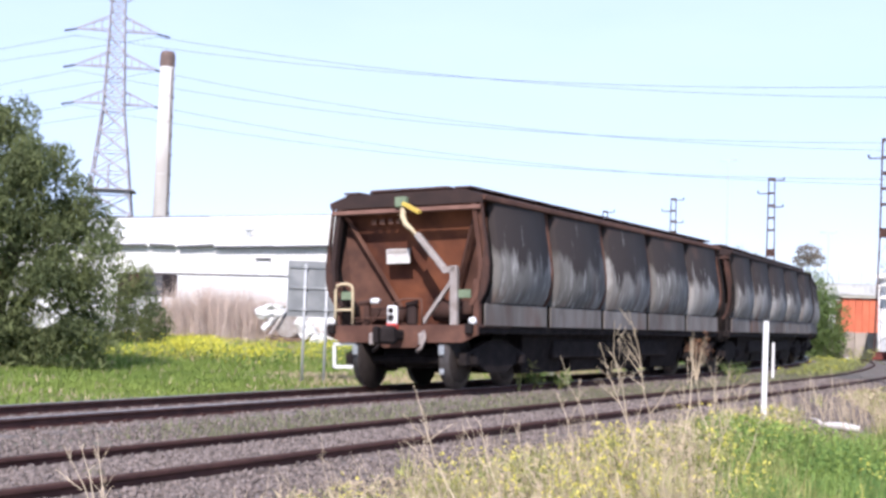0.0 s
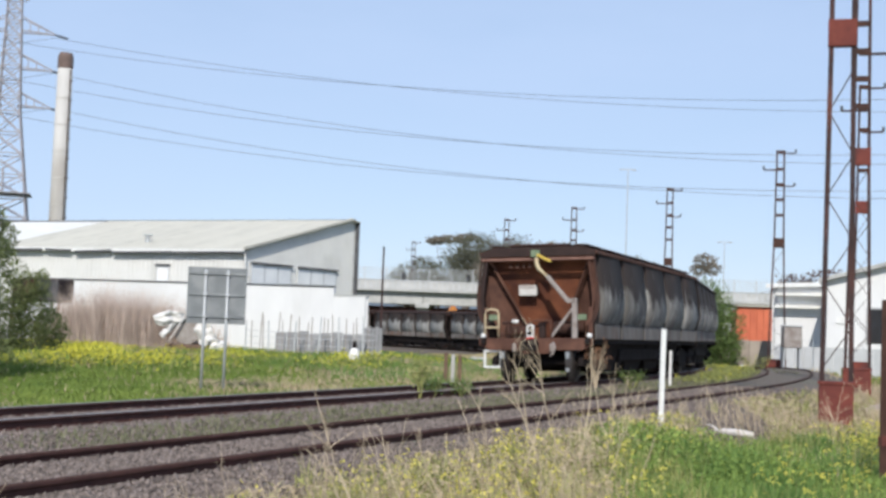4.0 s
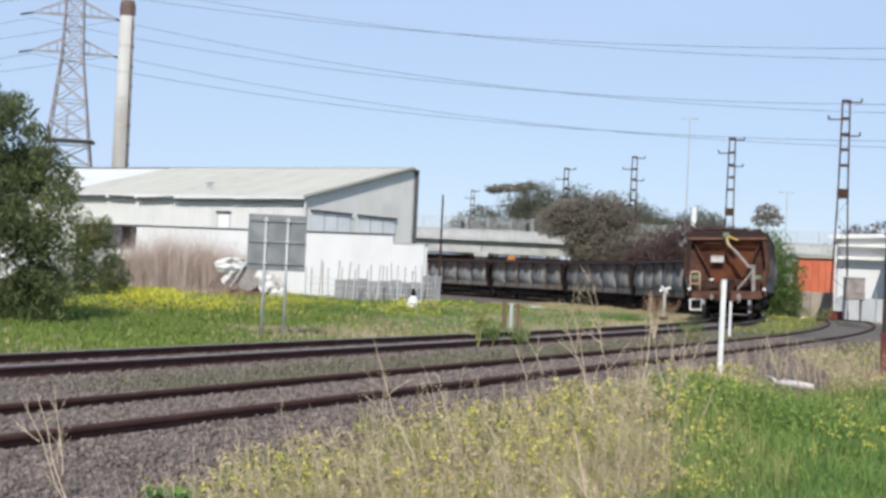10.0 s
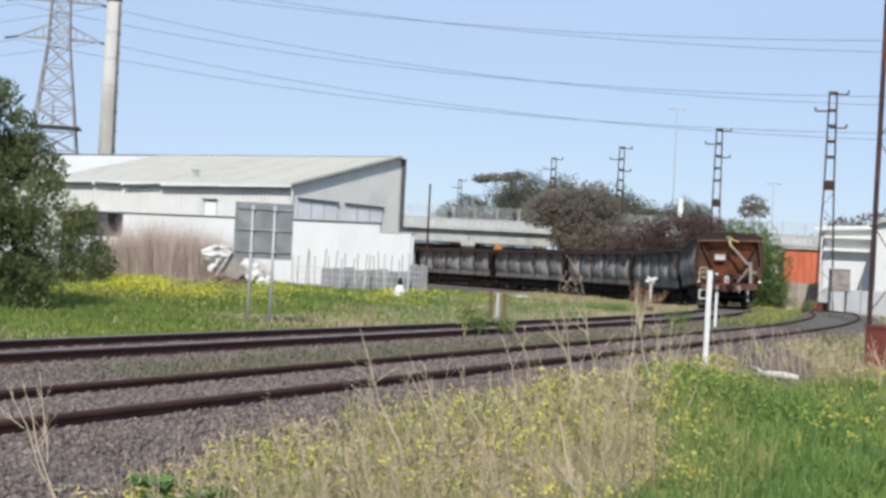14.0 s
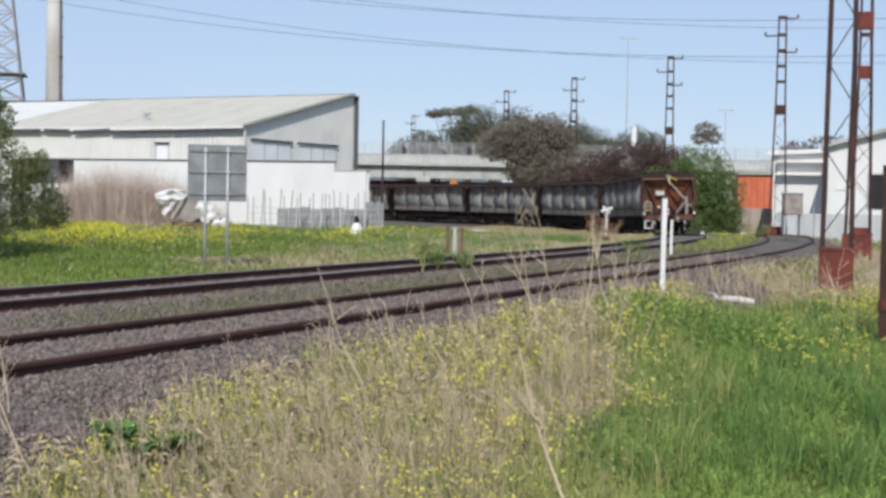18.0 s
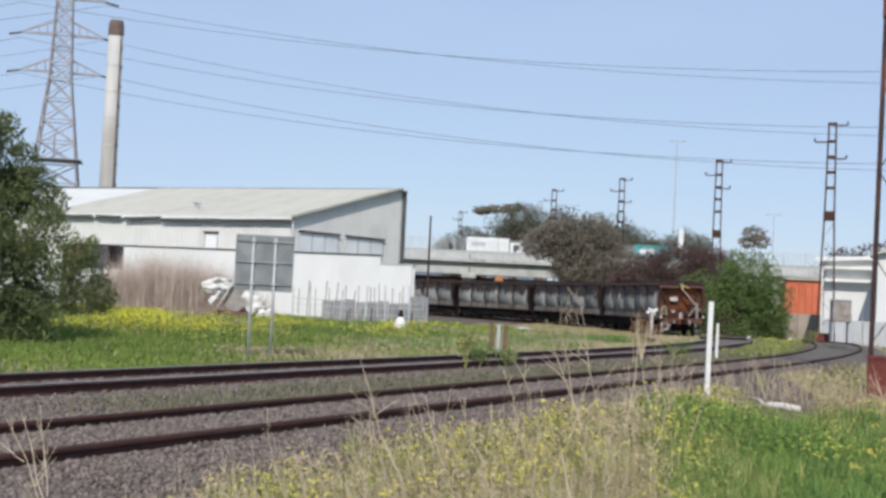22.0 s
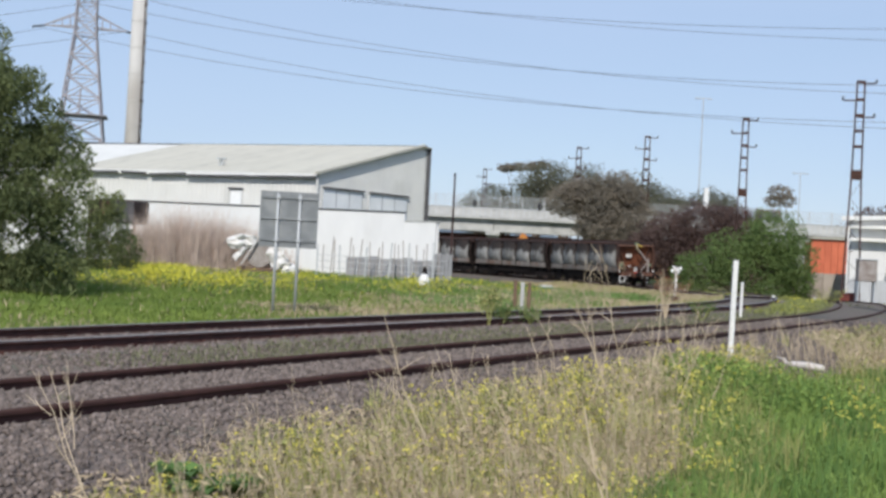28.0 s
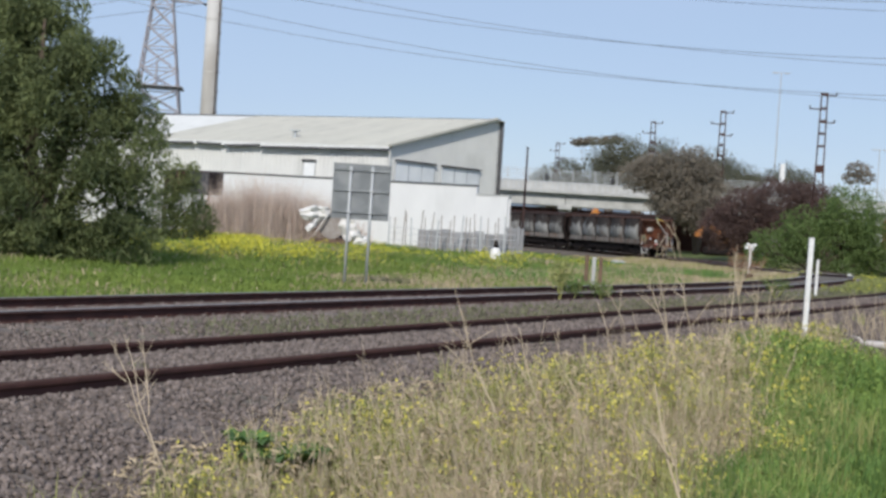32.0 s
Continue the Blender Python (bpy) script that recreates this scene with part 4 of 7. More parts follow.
def make_wires():
    """Power lines from the pylon to its neighbours, out of view on either side."""
    for z, sag in ((28.9, 9.8), (33.6, 10.4), (38.3, 8.8)):
        for side in (-1, 1):
            for bx, by in ((150 + side * 4, 130 + side * 6), (-300, 235 - side * 5)):
                p = Vector((-51.2 + side * 5.2, 175 + side * 1.1, z - (0.5 if side < 0 else 0.0)))
                q = Vector((bx, by, z))
                pts = []
                for j in range(49):
                    u = j / 48
                    w = p.lerp(q, u)
                    w.z -= 4 * sag * u * (1 - u)
                    pts.append(w)
                solid("power_line", Geo().tube(pts, 0.028, 4), WIRE, "thin dark power line hanging from the pylon", "power line", "power lines")


# masts of riveted old rail beside the tracks: place, height, turn
MASTS = [(8.0, 23.6, 0), (13.2, 37.2, 0), (18.2, 51.0, 0), (19.9, 68.0, 0), (17.9, 86.0, 0), (13.8, 102.0, 0), (9.7, 115.0, 0), (2.3, 158.0, 0)]


def make_mast(m, near, W0=0.92):
    k = thing("line_mast", m, "tall rusty steel mast of two tapering legs with batten plates" if near else "dark rusty steel line mast with short cross-arms", "mast", "masts along the railway")
    H, W1 = 11.8, 0.36
    def wd(z):
        return W0 + (W1 - W0) * min(1, max(0, (z - 0.6)) / 8.0)
    for sx in (-1, 1):
        g = Geo()
        g.beam((sx * wd(0.2) / 2, 0, 0.0), (sx * wd(6.9) / 2, 0, 6.9), 0.07, 0.09)
        g.beam((sx * wd(6.9) / 2, 0, 6.85), (sx * W1 / 2, 0, H), 0.07, 0.09)
        part("leg", g, MAST, k)
    part("base_box", Geo().box((0, 0, 0.35), (W0 + 0.08, 0.46, 1.20), bevel=0.02).box((0, 0, 0.96), (W0 + 0.12, 0.50, 0.05)), RUST_RED, k, "red rusty steel base box")
    part("batten_plate", Geo().box((0, 0, 7.0 + (0.3 if W0 < 0.6 else 0)), (wd(7.0) + 0.12, 0.16, 0.50), bevel=0.01), RUST_RED if near else RUST_DARK, k, "rusty batten plate")
    for z in (8.45, 9.25, 10.05, 10.85, H - 0.05):
        part("batten", Geo().box((0, 0, z), (wd(z) + 0.10, 0.13, 0.15)), RUST_DARK, k)
    z, s = 1.2, 1
    while z < 6.6:
        part("lacing_bar", Geo().beam((-s * wd(z) / 2, 0.02, z), (s * wd(z + 0.75) / 2, 0.02, z + 0.75), 0.03, 0.02), MAST, k)
        z += 0.78
        s = -s
    for z, a, b in ((H - 0.12, 0.0, 0.75), (H - 1.0, -0.85, 0.1), (H - 1.85, -0.1, 0.72)):
        arm = part("cross_arm", Geo().beam((a, -0.05, z), (b, -0.05, z), 0.07, 0.07), RUST_DARK, k)
        e = b if b > 0.3 else a
        part("insulator", Geo().tube([(e, -0.05, z + 0.02), (e, -0.05, z + 0.2)], 0.05, 8), ROOF_DARK, arm)
    return k


def make_masts():
    for i, (x, y, tr) in enumerate(MASTS):
        f = {4: 1.17, 5: 1.42, 6: 1.42}.get(i, 1.0)     # taller masts behind the trees
        m = pose(x * f, y * f, float(ground_z(x, y)[0]) - 1.65 * (f - 1), 0, 0, tr - math.degrees(math.atan2(x, y)))
        make_mast(m @ Matrix.Scale(f, 4), i < 3, 0.52 if i == 0 else 0.7 if i < 3 else 0.92)


def make_sign():
    s = thing("road_sign", pose(-3.68, 28, 0.12, 0, 0, 6), "grey back of a square metal sign on two galvanised posts", "sign")
    part("panel", Geo().box((0, 0.04, 2.06), (1.22, 0.012, 1.18)), SIGNBACK, s, "dull grey aluminium panel")
    for x in (-0.24, 0.22):
        part("post", Geo().tube([(x, 0, -0.1), (x, 0, 2.60)], 0.03, 8), GALV, s, "galvanised post", True)
    for z in (1.62, 2.08, 2.52):
        part("stiffener", Geo().box((0, 0.02, z), (1.18, 0.03, 0.045)), SIGNBACK, s)
    for x in (-0.24, 0.22):
        for z in (1.62, 2.08, 2.52):
            part("clamp", Geo().box((x, -0.02, z), (0.09, 0.05, 0.05)), GALV, s)


def make_posts():
    for x, y, h, r, tilt in ((3.84, 18.7, 1.80, 0.037, 0.5), (7.62, 36.0, 1.32, 0.036, 0.3)):
        p = thing("marker_post", pose(x, y, float(ground_z(x, y)[0]) - 0.03, 0, tilt, 0), "slim white-painted marker post in the grass", "post", "marker posts")
        part("shaft", Geo().box((0, 0, h / 2), (r * 1.9, r * 1.5, h), bevel=0.008), WHITE, p)
        part("cap", Geo().box((0, 0, h + 0.005), (r * 1.95, r * 1.55, 0.012)), CONCRETE, p)


make_warehouse()
make_wall()
make_chimney()
make_pylon()
make_wires()
make_masts()
make_sign()
make_posts()


# ---- plants ----
GRASS = mat("grass_green", (0.305, 0.405, 0.112), (0.195, 0.295, 0.073), 2.2, 0.7, bump=0, per=0.34, trans=0.30, spot=(0.125, 0.205, 0.044), spot_scale=0.8, spot_at=0.60)
MOSS = mat("track_moss", (0.190, 0.195, 0.110), (0.120, 0.125, 0.072), 2.0, 0.9, bump=0, per=0.3)
CLOVER = mat("clover_green", (0.310, 0.400, 0.100), (0.150, 0.235, 0.056), 2.6, 0.8, bump=0, per=0.38, trans=0.30)
WEEDY = mat("weedy_green", (0.330, 0.345, 0.120), (0.200, 0.230, 0.075), 0.5, 0.8, bump=0, per=0.30, trans=0.25)
TUFT = mat("tuft_green", (0.190, 0.300, 0.085), (0.110, 0.200, 0.055), 3.0, 0.7, bump=0, per=0.35, trans=0.30)
MEADOW = mat("meadow_green", (0.240, 0.310, 0.070), (0.135, 0.205, 0.046), 0.35, 0.8, bump=0, per=0.17, trans=0.25)
DRY = mat("dry_grass", (0.57, 0.46, 0.31), (0.37, 0.295, 0.19), 0.9, 0.85, bump=0, per=0.28, trans=0.20)
DRYSTALK = mat("dead_stalk", (0.56, 0.46, 0.33), (0.40, 0.32, 0.22), 3, 0.85, bump=0, per=0.2)
OLIVE = mat("weed_olive", (0.41, 0.40, 0.15), (0.255, 0.275, 0.098), 1.2, 0.8, bump=0, per=0.35, trans=0.25)
FLOWER = mat("yellow_flower", (0.80, 0.71, 0.17), (0.70, 0.61, 0.11), 4, 0.7, bump=0, per=0.2, trans=0.3)
MUSTARD = mat("mustard_flower", (0.74, 0.68, 0.09), (0.60, 0.56, 0.06), 2, 0.7, bump=0, per=0.2, trans=0.3)
REED = mat("dry_reed", (0.60, 0.49, 0.42), (0.47, 0.375, 0.315), 0.6, 0.9, bump=0, per=0.28)
LEAF = mat("pepper_leaf", (0.195, 0.225, 0.090), (0.080, 0.105, 0.048), 0.9, 0.75, bump=0, per=0.34, trans=0.34)
LEAF_BUSH = mat("bush_leaf", (0.180, 0.250, 0.082), (0.110, 0.165, 0.054), 0.5, 0.8, bump=0, per=0.3, trans=0.35)
LEAF_GUM = mat("gum_leaf", (0.315, 0.270, 0.215), (0.215, 0.190, 0.150), 0.25, 0.8, bump=0, per=0.14, trans=0.42)
LEAF_FAR = mat("far_gum_leaf", (0.200, 0.200, 0.140), (0.135, 0.135, 0.098), 0.12, 0.8, bump=0, per=0.14, trans=0.42)
LEAF_DARK = mat("dark_twig", (0.165, 0.108, 0.094), (0.115, 0.078, 0.070), 0.3, 0.9, bump=0, per=0.12, trans=0.35)
LEAF_RED = mat("rusty_twig", (0.30, 0.16, 0.09), (0.20, 0.10, 0.06), 0.8, 0.9, bump=0, per=0.3)
BARK = mat("bark", (0.17, 0.13, 0.10), (0.10, 0.075, 0.06), 3, 0.95, bump=0.5)
BROADLEAF = mat("broad_leaf", (0.13, 0.22, 0.06), (0.08, 0.15, 0.04), 3, 0.6, bump=0, per=0.25, trans=0.25)

rng = np.random.default_rng(7)


def blades(x, y, z, h, w, lean=0.3, toward=None):
    """Curved blades of three triangles at the given roots: vertices and faces."""
    n = len(x)
    a = rng.uniform(0, 2 * np.pi, n)
    dx, dy = np.cos(a) * w / 2, np.sin(a) * w / 2
    b = rng.uniform(0, 2 * np.pi, n) if toward is None else toward + rng.normal(0, 0.8, n)
    l = np.abs(rng.normal(0, lean, n)) * h
    lx, ly = np.cos(b) * l, np.sin(b) * l
    v = np.empty((n, 5, 3))
    v[:, 0] = np.c_[x - dx, y - dy, z - 0.03]
    v[:, 1] = np.c_[x + dx, y + dy, z - 0.03]
    v[:, 2] = np.c_[x - dx * 0.75 + lx * 0.35, y - dy * 0.75 + ly * 0.35, z + h * 0.6]
    v[:, 3] = np.c_[x + dx * 0.75 + lx * 0.35, y + dy * 0.75 + ly * 0.35, z + h * 0.6]
    v[:, 4] = np.c_[x + lx, y + ly, z + h * np.sqrt(np.clip(1 - (l / h) ** 2 * 0.5, 0.2, 1))]
    k = np.arange(n)[:, None] * 5
    f = np.concatenate([k + [0, 1, 3], k + [0, 3, 2], k + [2, 3, 4]])
    return v.reshape(-1, 3), f


def flakes(p, size, flat=0.0, long=1.0):
    """Small leaves at points: quads in two triangles each, turned at random."""
    n = len(p)
    u = rng.normal(size=(n, 3))
    u[:, 2] = u[:, 2] * (1 - flat) + flat * -1.2
    u /= np.linalg.norm(u, axis=1)[:, None]
    w = np.cross(u, rng.normal(size=(n, 3)))
    w /= np.linalg.norm(w, axis=1)[:, None] + 1e-9
    s = (size * rng.uniform(0.6, 1.4, n))[:, None]
    u, w = u * s * long, w * s * 0.5
    v = np.stack([p - u * 0.5, p + w * 0.5, p + u * 0.5, p - w * 0.5], 1)
    k = np.arange(n)[:, None] * 4
    return v.reshape(-1, 3), np.concatenate([k + [0, 1, 2], k + [0, 2, 3]])


def clear_of_post(x, y):
    """Where nothing tall grows: round the marker post."""
    return np.hypot(x - 3.75, y - 17.9) > 0.28


def stuff(name, vf, material, label, category):
    v, f = vf
    ob = new(name, big_mesh(name, v, f, material))
    return tagged(ob, label, category, kind="stuff")


def merge(*vfs):
    n, vs, fs = 0, [], []
    for v, f in vfs:
        vs.append(v)
        fs.append(f + n)
        n += len(v)
    return np.concatenate(vs), np.concatenate(fs)


def fbm(x, y, s, seed=0.0):
    return np.array([noise.noise(Vector((a * s, b * s, seed))) + 0.5 * noise.noise(Vector((a * s * 2.3, b * s * 2.3, seed + 5))) for a, b in zip(x, y)])


def wedge(n, y0, y1, half=23.0, power=1.0):
    """Points of the ground in front of the camera, denser near it."""
    y = y0 + (y1 - y0) * rng.uniform(0, 1, n) ** power
    return y * np.tan(np.radians(rng.uniform(-half, half, n))), y


def green_edge(y):
    """The distance from the track at which the dry weeds give way to green grass."""
    return np.interp(y, [4, 5.1, 6, 8.6, 10.2, 12, 13.8, 17.4, 20.6, 23, 30], [8.7, 8.45, 8.25, 8.05, 7.9, 7.3, 6.7, 6.3, 7.4, 8.6, 10.0])


def gravel_edge(y):
    """The distance from the track at which the bare ballast ends."""
    return np.interp(y, [4, 5.3, 7.0, 8.5, 11.0, 14.0, 20, 40], [7.1, 6.95, 6.25, 5.95, 5.8, 5.75, 5.7, 5.8])


def off_branch(x, y):
    """True away from the bare patch round the fallen branch."""
    return ((x - 0.256 * y) / 0.75) ** 2 + ((y - 21.6) / 3.3) ** 2 > 1


def foreground():
    # short green grass
    x, y = wedge(290000, 4.2, 30, 24, 1.5)
    d = beside(x, y)
    e = green_edge(y) + 0.5 * fbm(x, y, 0.9)
    keep = (d > e) & off_branch(x, y) & (rng.uniform(size=len(x)) < np.interp(y, [4, 9, 18, 30], [1.0, 0.8, 0.55, 0.4]))
    x, y, d, e = x[keep], y[keep], d[keep], e[keep]
    clump = fbm(x, y, 2.2, 8.0)
    tall = 1 + 0.45 * np.clip(fbm(x, y, 0.55, 3.0), -1, 1.4)
    h = rng.uniform(0.03, 0.15, len(x)) * np.clip(tall * (1 + 0.75 * clump), 0.25, 2.3) * np.interp(d - e, [0, 0.8, 2.5], [1.8, 1.2, 0.75]) * np.interp(y, [5, 12, 20], [0.85, 1.3, 1.7])
    h *= np.where(np.hypot(x - 3.7, y - 17.6) < 1.1, 0.45, 1.0) * np.interp(y, [17, 19], [1.0, 0.6])
    w = np.interp(y, [4, 10, 25], [0.007, 0.011, 0.022])
    stuff("grass", blades(x, y, surf_z(x, y, d), h, w, 1.1), GRASS, "short lush green grass on the verge", "grass")
    # matted small leaves low in the green grass
    x, y = wedge(120000, 4.2, 24, 24, 1.5)
    d = beside(x, y)
    n0 = fbm(x, y, 1.1, 77.0)
    keep = off_branch(x, y) & (d > green_edge(y) + 0.2 + 0.4 * n0) & (n0 + rng.normal(0, 0.35, len(x)) > -0.1)
    x, y, d = x[keep], y[keep], d[keep]
    p = np.c_[x, y, surf_z(x, y, d) + rng.uniform(0.01, 0.11, len(x)) * (1 + 0.6 * n0[keep])]
    stuff("clover_leaves", flakes(p, 0.020 + 0.0016 * y, 0.1, 1.2), CLOVER, "matted small leaves among the green grass", "weeds")
    # longer dark tufts and dead blades among the green
    x, y = wedge(2600, 4.4, 22, 24, 1.2)
    d = beside(x, y)
    off = d - green_edge(y)
    keep = off_branch(x, y) & (off > -0.1) & (rng.uniform(size=len(x)) < np.interp(off, [0, 0.8, 2.0, 4.0], [1.0, 0.7, 0.25, 0.12])) & (fbm(x, y, 0.5, 60.0) > -0.25)
    k = 34
    x, y = np.repeat(x[keep], k), np.repeat(y[keep], k)
    x, y = x + rng.normal(0, 0.06, len(x)), y + rng.normal(0, 0.06, len(y))
    stuff("grass_tufts", blades(x, y, ground_z(x, y), rng.uniform(0.12, 0.34, len(x)), np.interp(y, [4, 10, 25], [0.006, 0.010, 0.020]), 0.55), TUFT, "longer darker tufts of green grass", "grass")
    x, y = wedge(20000, 4.4, 26, 24, 1.3)
    d = beside(x, y)
    keep = off_branch(x, y) & (d > green_edge(y)) & (fbm(x, y, 0.8, 71.0) > np.interp(d - green_edge(y), [0, 1.5], [0.0, 0.40]))
    x, y = x[keep], y[keep]
    stuff("dead_blades", blades(x, y, ground_z(x, y), rng.uniform(0.08, 0.30, len(x)), np.interp(y, [4, 10, 25], [0.005, 0.008, 0.018]), 0.9), DRY, "straw-coloured dead blades in the green grass", "grass")
    # olive weeds mixed into the dry belt, greenest along the stones
    x, y = wedge(150000, 4.2, 34, 24, 1.35)
    d = beside(x, y)
    n1 = fbm(x, y, 0.7, 9.0)
    ge = gravel_edge(y)
    keep = off_branch(x, y) & clear_of_post(x, y) & (d > ge + 0.35 * n1) & (d < green_edge(y) + 0.8) & (n1 + rng.normal(0, 0.35, len(x)) > np.interp(d - ge, [0, 1.2, 1.8], [-0.60, -0.45, -0.15]))
    x, y, d = x[keep], y[keep], d[keep]
    stuff("weeds", blades(x, y, surf_z(x, y, d), rng.uniform(0.10, 0.40, len(x)) * np.clip(0.75 + 0.9 * fbm(x, y, 1.7, 6.0), 0.3, 1.5) * np.interp(d - gravel_edge(y), [0, 0.5, 1.2], [0.3, 0.6, 1.0]), np.interp(y, [4, 10, 25], [0.008, 0.012, 0.022]), 0.45), OLIVE, "olive green weeds among the dry stems", "weeds")
    # dry grass
    x, y = wedge(250000, 4.2, 40, 24, 1.3)
    d = beside(x, y)
    n2 = fbm(x, y, 0.6, 4.0)
    keep = off_branch(x, y) & clear_of_post(x, y) & (d > gravel_edge(y) + 0.45 * n2 + 0.25) & (d < green_edge(y) + 0.35 * n2) & (rng.uniform(size=len(x)) < np.interp(d - gravel_edge(y), [0, 0.5, 1.3], [0.25, 0.55, 1.0]))
    x, y, d = x[keep], y[keep], d[keep]
    hh = rng.uniform(0.06, 0.48, len(x)) * np.interp(d - gravel_edge(y), [0, 0.5, 1.2], [0.3, 0.6, 1.0]) * np.clip(0.85 + 0.8 * fbm(x, y, 1.5, 2.0), 0.35, 1.7)
    stuff("dry_grass", blades(x, y, surf_z(x, y, d), np.clip(hh, 0.08, 0.9), np.interp(y, [4, 10, 25, 40], [0.004, 0.006, 0.013, 0.024]), 1.15, toward=2.6 + rng.normal(0, 1.0, len(x))), DRY, "tall straw-coloured dry grass beside the track", "grass")
    # small leaves of the scrubby weeds
    x, y = wedge(190000, 4.2, 30, 24, 1.25)
    d = beside(x, y)
    n5 = fbm(x, y, 0.8, 55.0)
    ge = gravel_edge(y)
    keep = off_branch(x, y) & (d > ge - 0.1 + 0.3 * n5) & (d < green_edge(y) + 0.6) & (n5 + rng.normal(0, 0.3, len(x)) > np.interp(d - ge, [0, 1.0, 1.6], [-0.2, -0.1, 0.15]))
    x, y, d, n5 = x[keep], y[keep], d[keep], n5[keep]
    p = np.c_[x, y, surf_z(x, y, d) + rng.uniform(0.02, 1, len(x)) ** 1.4 * (0.28 + 0.12 * n5) * np.interp(d - gravel_edge(y), [0, 0.9], [0.5, 1.0])]
    stuff("weed_leaves", flakes(p, 0.014 + 0.0014 * y, 0.2, 1.8), OLIVE, "small olive leaves of scrubby weeds", "weeds")
    # crumbs and broken bits of the dead weeds
    x, y = wedge(150000, 4.2, 30, 24, 1.15)
    d = beside(x, y)
    n6 = fbm(x, y, 1.3, 33.0)
    keep = off_branch(x, y) & (d > gravel_edge(y) - 0.15 + 0.3 * n6) & (d < green_edge(y) + 0.25 * n6)
    x, y, d, n6 = x[keep], y[keep], d[keep], n6[keep]
    p = np.c_[x, y, surf_z(x, y, d) + rng.uniform(0, 1, len(x)) ** 1.5 * np.clip(0.28 + 0.25 * n6, 0.06, 0.6) * np.interp(d - gravel_edge(y), [0, 0.9], [0.4, 1.0])]
    stuff("dry_litter", flakes(p, 0.016 + 0.0012 * y, 0.15, 2.4), DRY, "tangled fine bits of dry dead weeds", "dead plants")
    # leafy mound of green weeds beside the white post
    x, y = wedge(90000, 11.5, 21.5, 24, 1.0)
    d = beside(x, y)
    hump = np.exp(-(((x - 3.75) / 1.5) ** 2 + ((y - 15.7) / 2.0) ** 2) ** 1.5) * (1 + 0.5 * fbm(x, y, 1.1, 91.0))
    keep = (hump + rng.normal(0, 0.12, len(x)) > 0.35) & (np.hypot(x - 3.84, y - 18.3) > 0.35) & (d > 5.9)
    x, y, d, hump = x[keep], y[keep], d[keep], np.clip(hump[keep], 0, 1.3)
    z = surf_z(x, y, d)
    n = len(x) // 3
    stuff("leafy_stems", blades(x[:n], y[:n], z[:n], rng.uniform(0.15, 0.44, n) * hump[:n], np.full(n, 0.016), 0.4), TUFT, "stems of a leafy green weed mound", "weeds")
    p = np.c_[x, y, z + rng.uniform(0.05, 1, len(x)) * 0.40 * hump]
    stuff("leafy_weeds", flakes(p, np.full(len(x), 0.042), 0.1, 1.5), CLOVER, "leafy mound of fresh green weeds beside the post", "weeds")
    # plants with several yellow flower heads on thin stems
    x, y = wedge(4600, 4.2, 36, 24, 1.25)
    d = beside(x, y)
    n3 = fbm(x, y, 0.75, 12.0)
    belt = (d > gravel_edge(y) + 0.05) & (y < 17 + 3 * n3) & ((d < gravel_edge(y) + 1.3 + 0.5 * n3) | (np.abs(d - green_edge(y)) < 0.4)) & (n3 + rng.normal(0, 0.28, len(x)) > 0.12)
    right = (d > 6.4) & (d < 10.5) & (((y > 12) & (y < 17.2)) | ((x > 5.6) & (y > 15) & (y < 21))) & (n3 > np.interp(x, [4.5, 5.6, 6.2, 7.0], [0.32, 0.32, 0.0, -0.5]))
    keep = off_branch(x, y) & clear_of_post(x, y) & (belt | right)
    k = 7
    x, y = np.repeat(x[keep], k), np.repeat(y[keep], k)
    x, y = x + rng.normal(0, 0.07, len(x)) * (1 + 0.03 * y), y + rng.normal(0, 0.10, len(y))
    d = beside(x, y)
    z, h = surf_z(x, y, d), rng.uniform(0.15, 0.50, len(x)) * np.interp(d - gravel_edge(y), [0, 0.9], [0.55, 1.0])
    stuff("flower_stems", blades(x, y, z, h, np.interp(y, [4, 30], [0.005, 0.016]), 0.25), OLIVE, "thin green flower stems", "weeds")
    c = np.c_[x, y, z + h * 0.97]
    p = np.repeat(c, 4, 0) + rng.normal(0, 1, (len(c) * 4, 3)) * [0.016, 0.016, 0.012]
    stuff("yellow_flowers", flakes(p, 0.014 + 0.0012 * p[:, 1], 0.0), FLOWER, "small yellow wild mustard flowers", "flowers")
    # low weeds in the ballast between and beside the tracks
    x, y = wedge(170000, 9, 60, 24, 1.0)
    d = beside(x, y)
    n4 = fbm(x, y, 0.5, 20.0)
    zone = ((d > 1.3) & (d < 3.0) & (y > 13)) | ((d > -4.8) & (d < -1.6) & (n4 > 0.25)) | ((d > 3.5) & (d < 4.7) & (n4 > 0.55))
    keep = zone & (n4 + rng.normal(0, 0.3, len(x)) > np.where((d > 1.3) & (d < 3.1) & (y > 15), -0.8, 0.0))
    x, y, d = x[keep], y[keep], d[keep]
    stuff("track_weeds", blades(x, y, bed(d), rng.uniform(0.03, 0.11, len(x)), np.interp(y, [9, 55], [0.012, 0.035]), 0.6), MOSS, "low dull green weeds growing through the ballast", "weeds")
    # thin dry grass over the stones beyond the near track
    x, y = wedge(60000, 17, 62, 24, 1.0)
    d = beside(x, y)
    n7 = fbm(x, y, 0.5, 45.0)
    keep = off_branch(x, y) & (d > 5.5) & (d < 11) & clear_of_post(x, y) & (n7 + rng.normal(0, 0.35, len(x)) > np.interp(d, [5.5, 6.5, 8], [0.5, 0.1, -0.2]))
    x, y, d = x[keep], y[keep], d[keep]
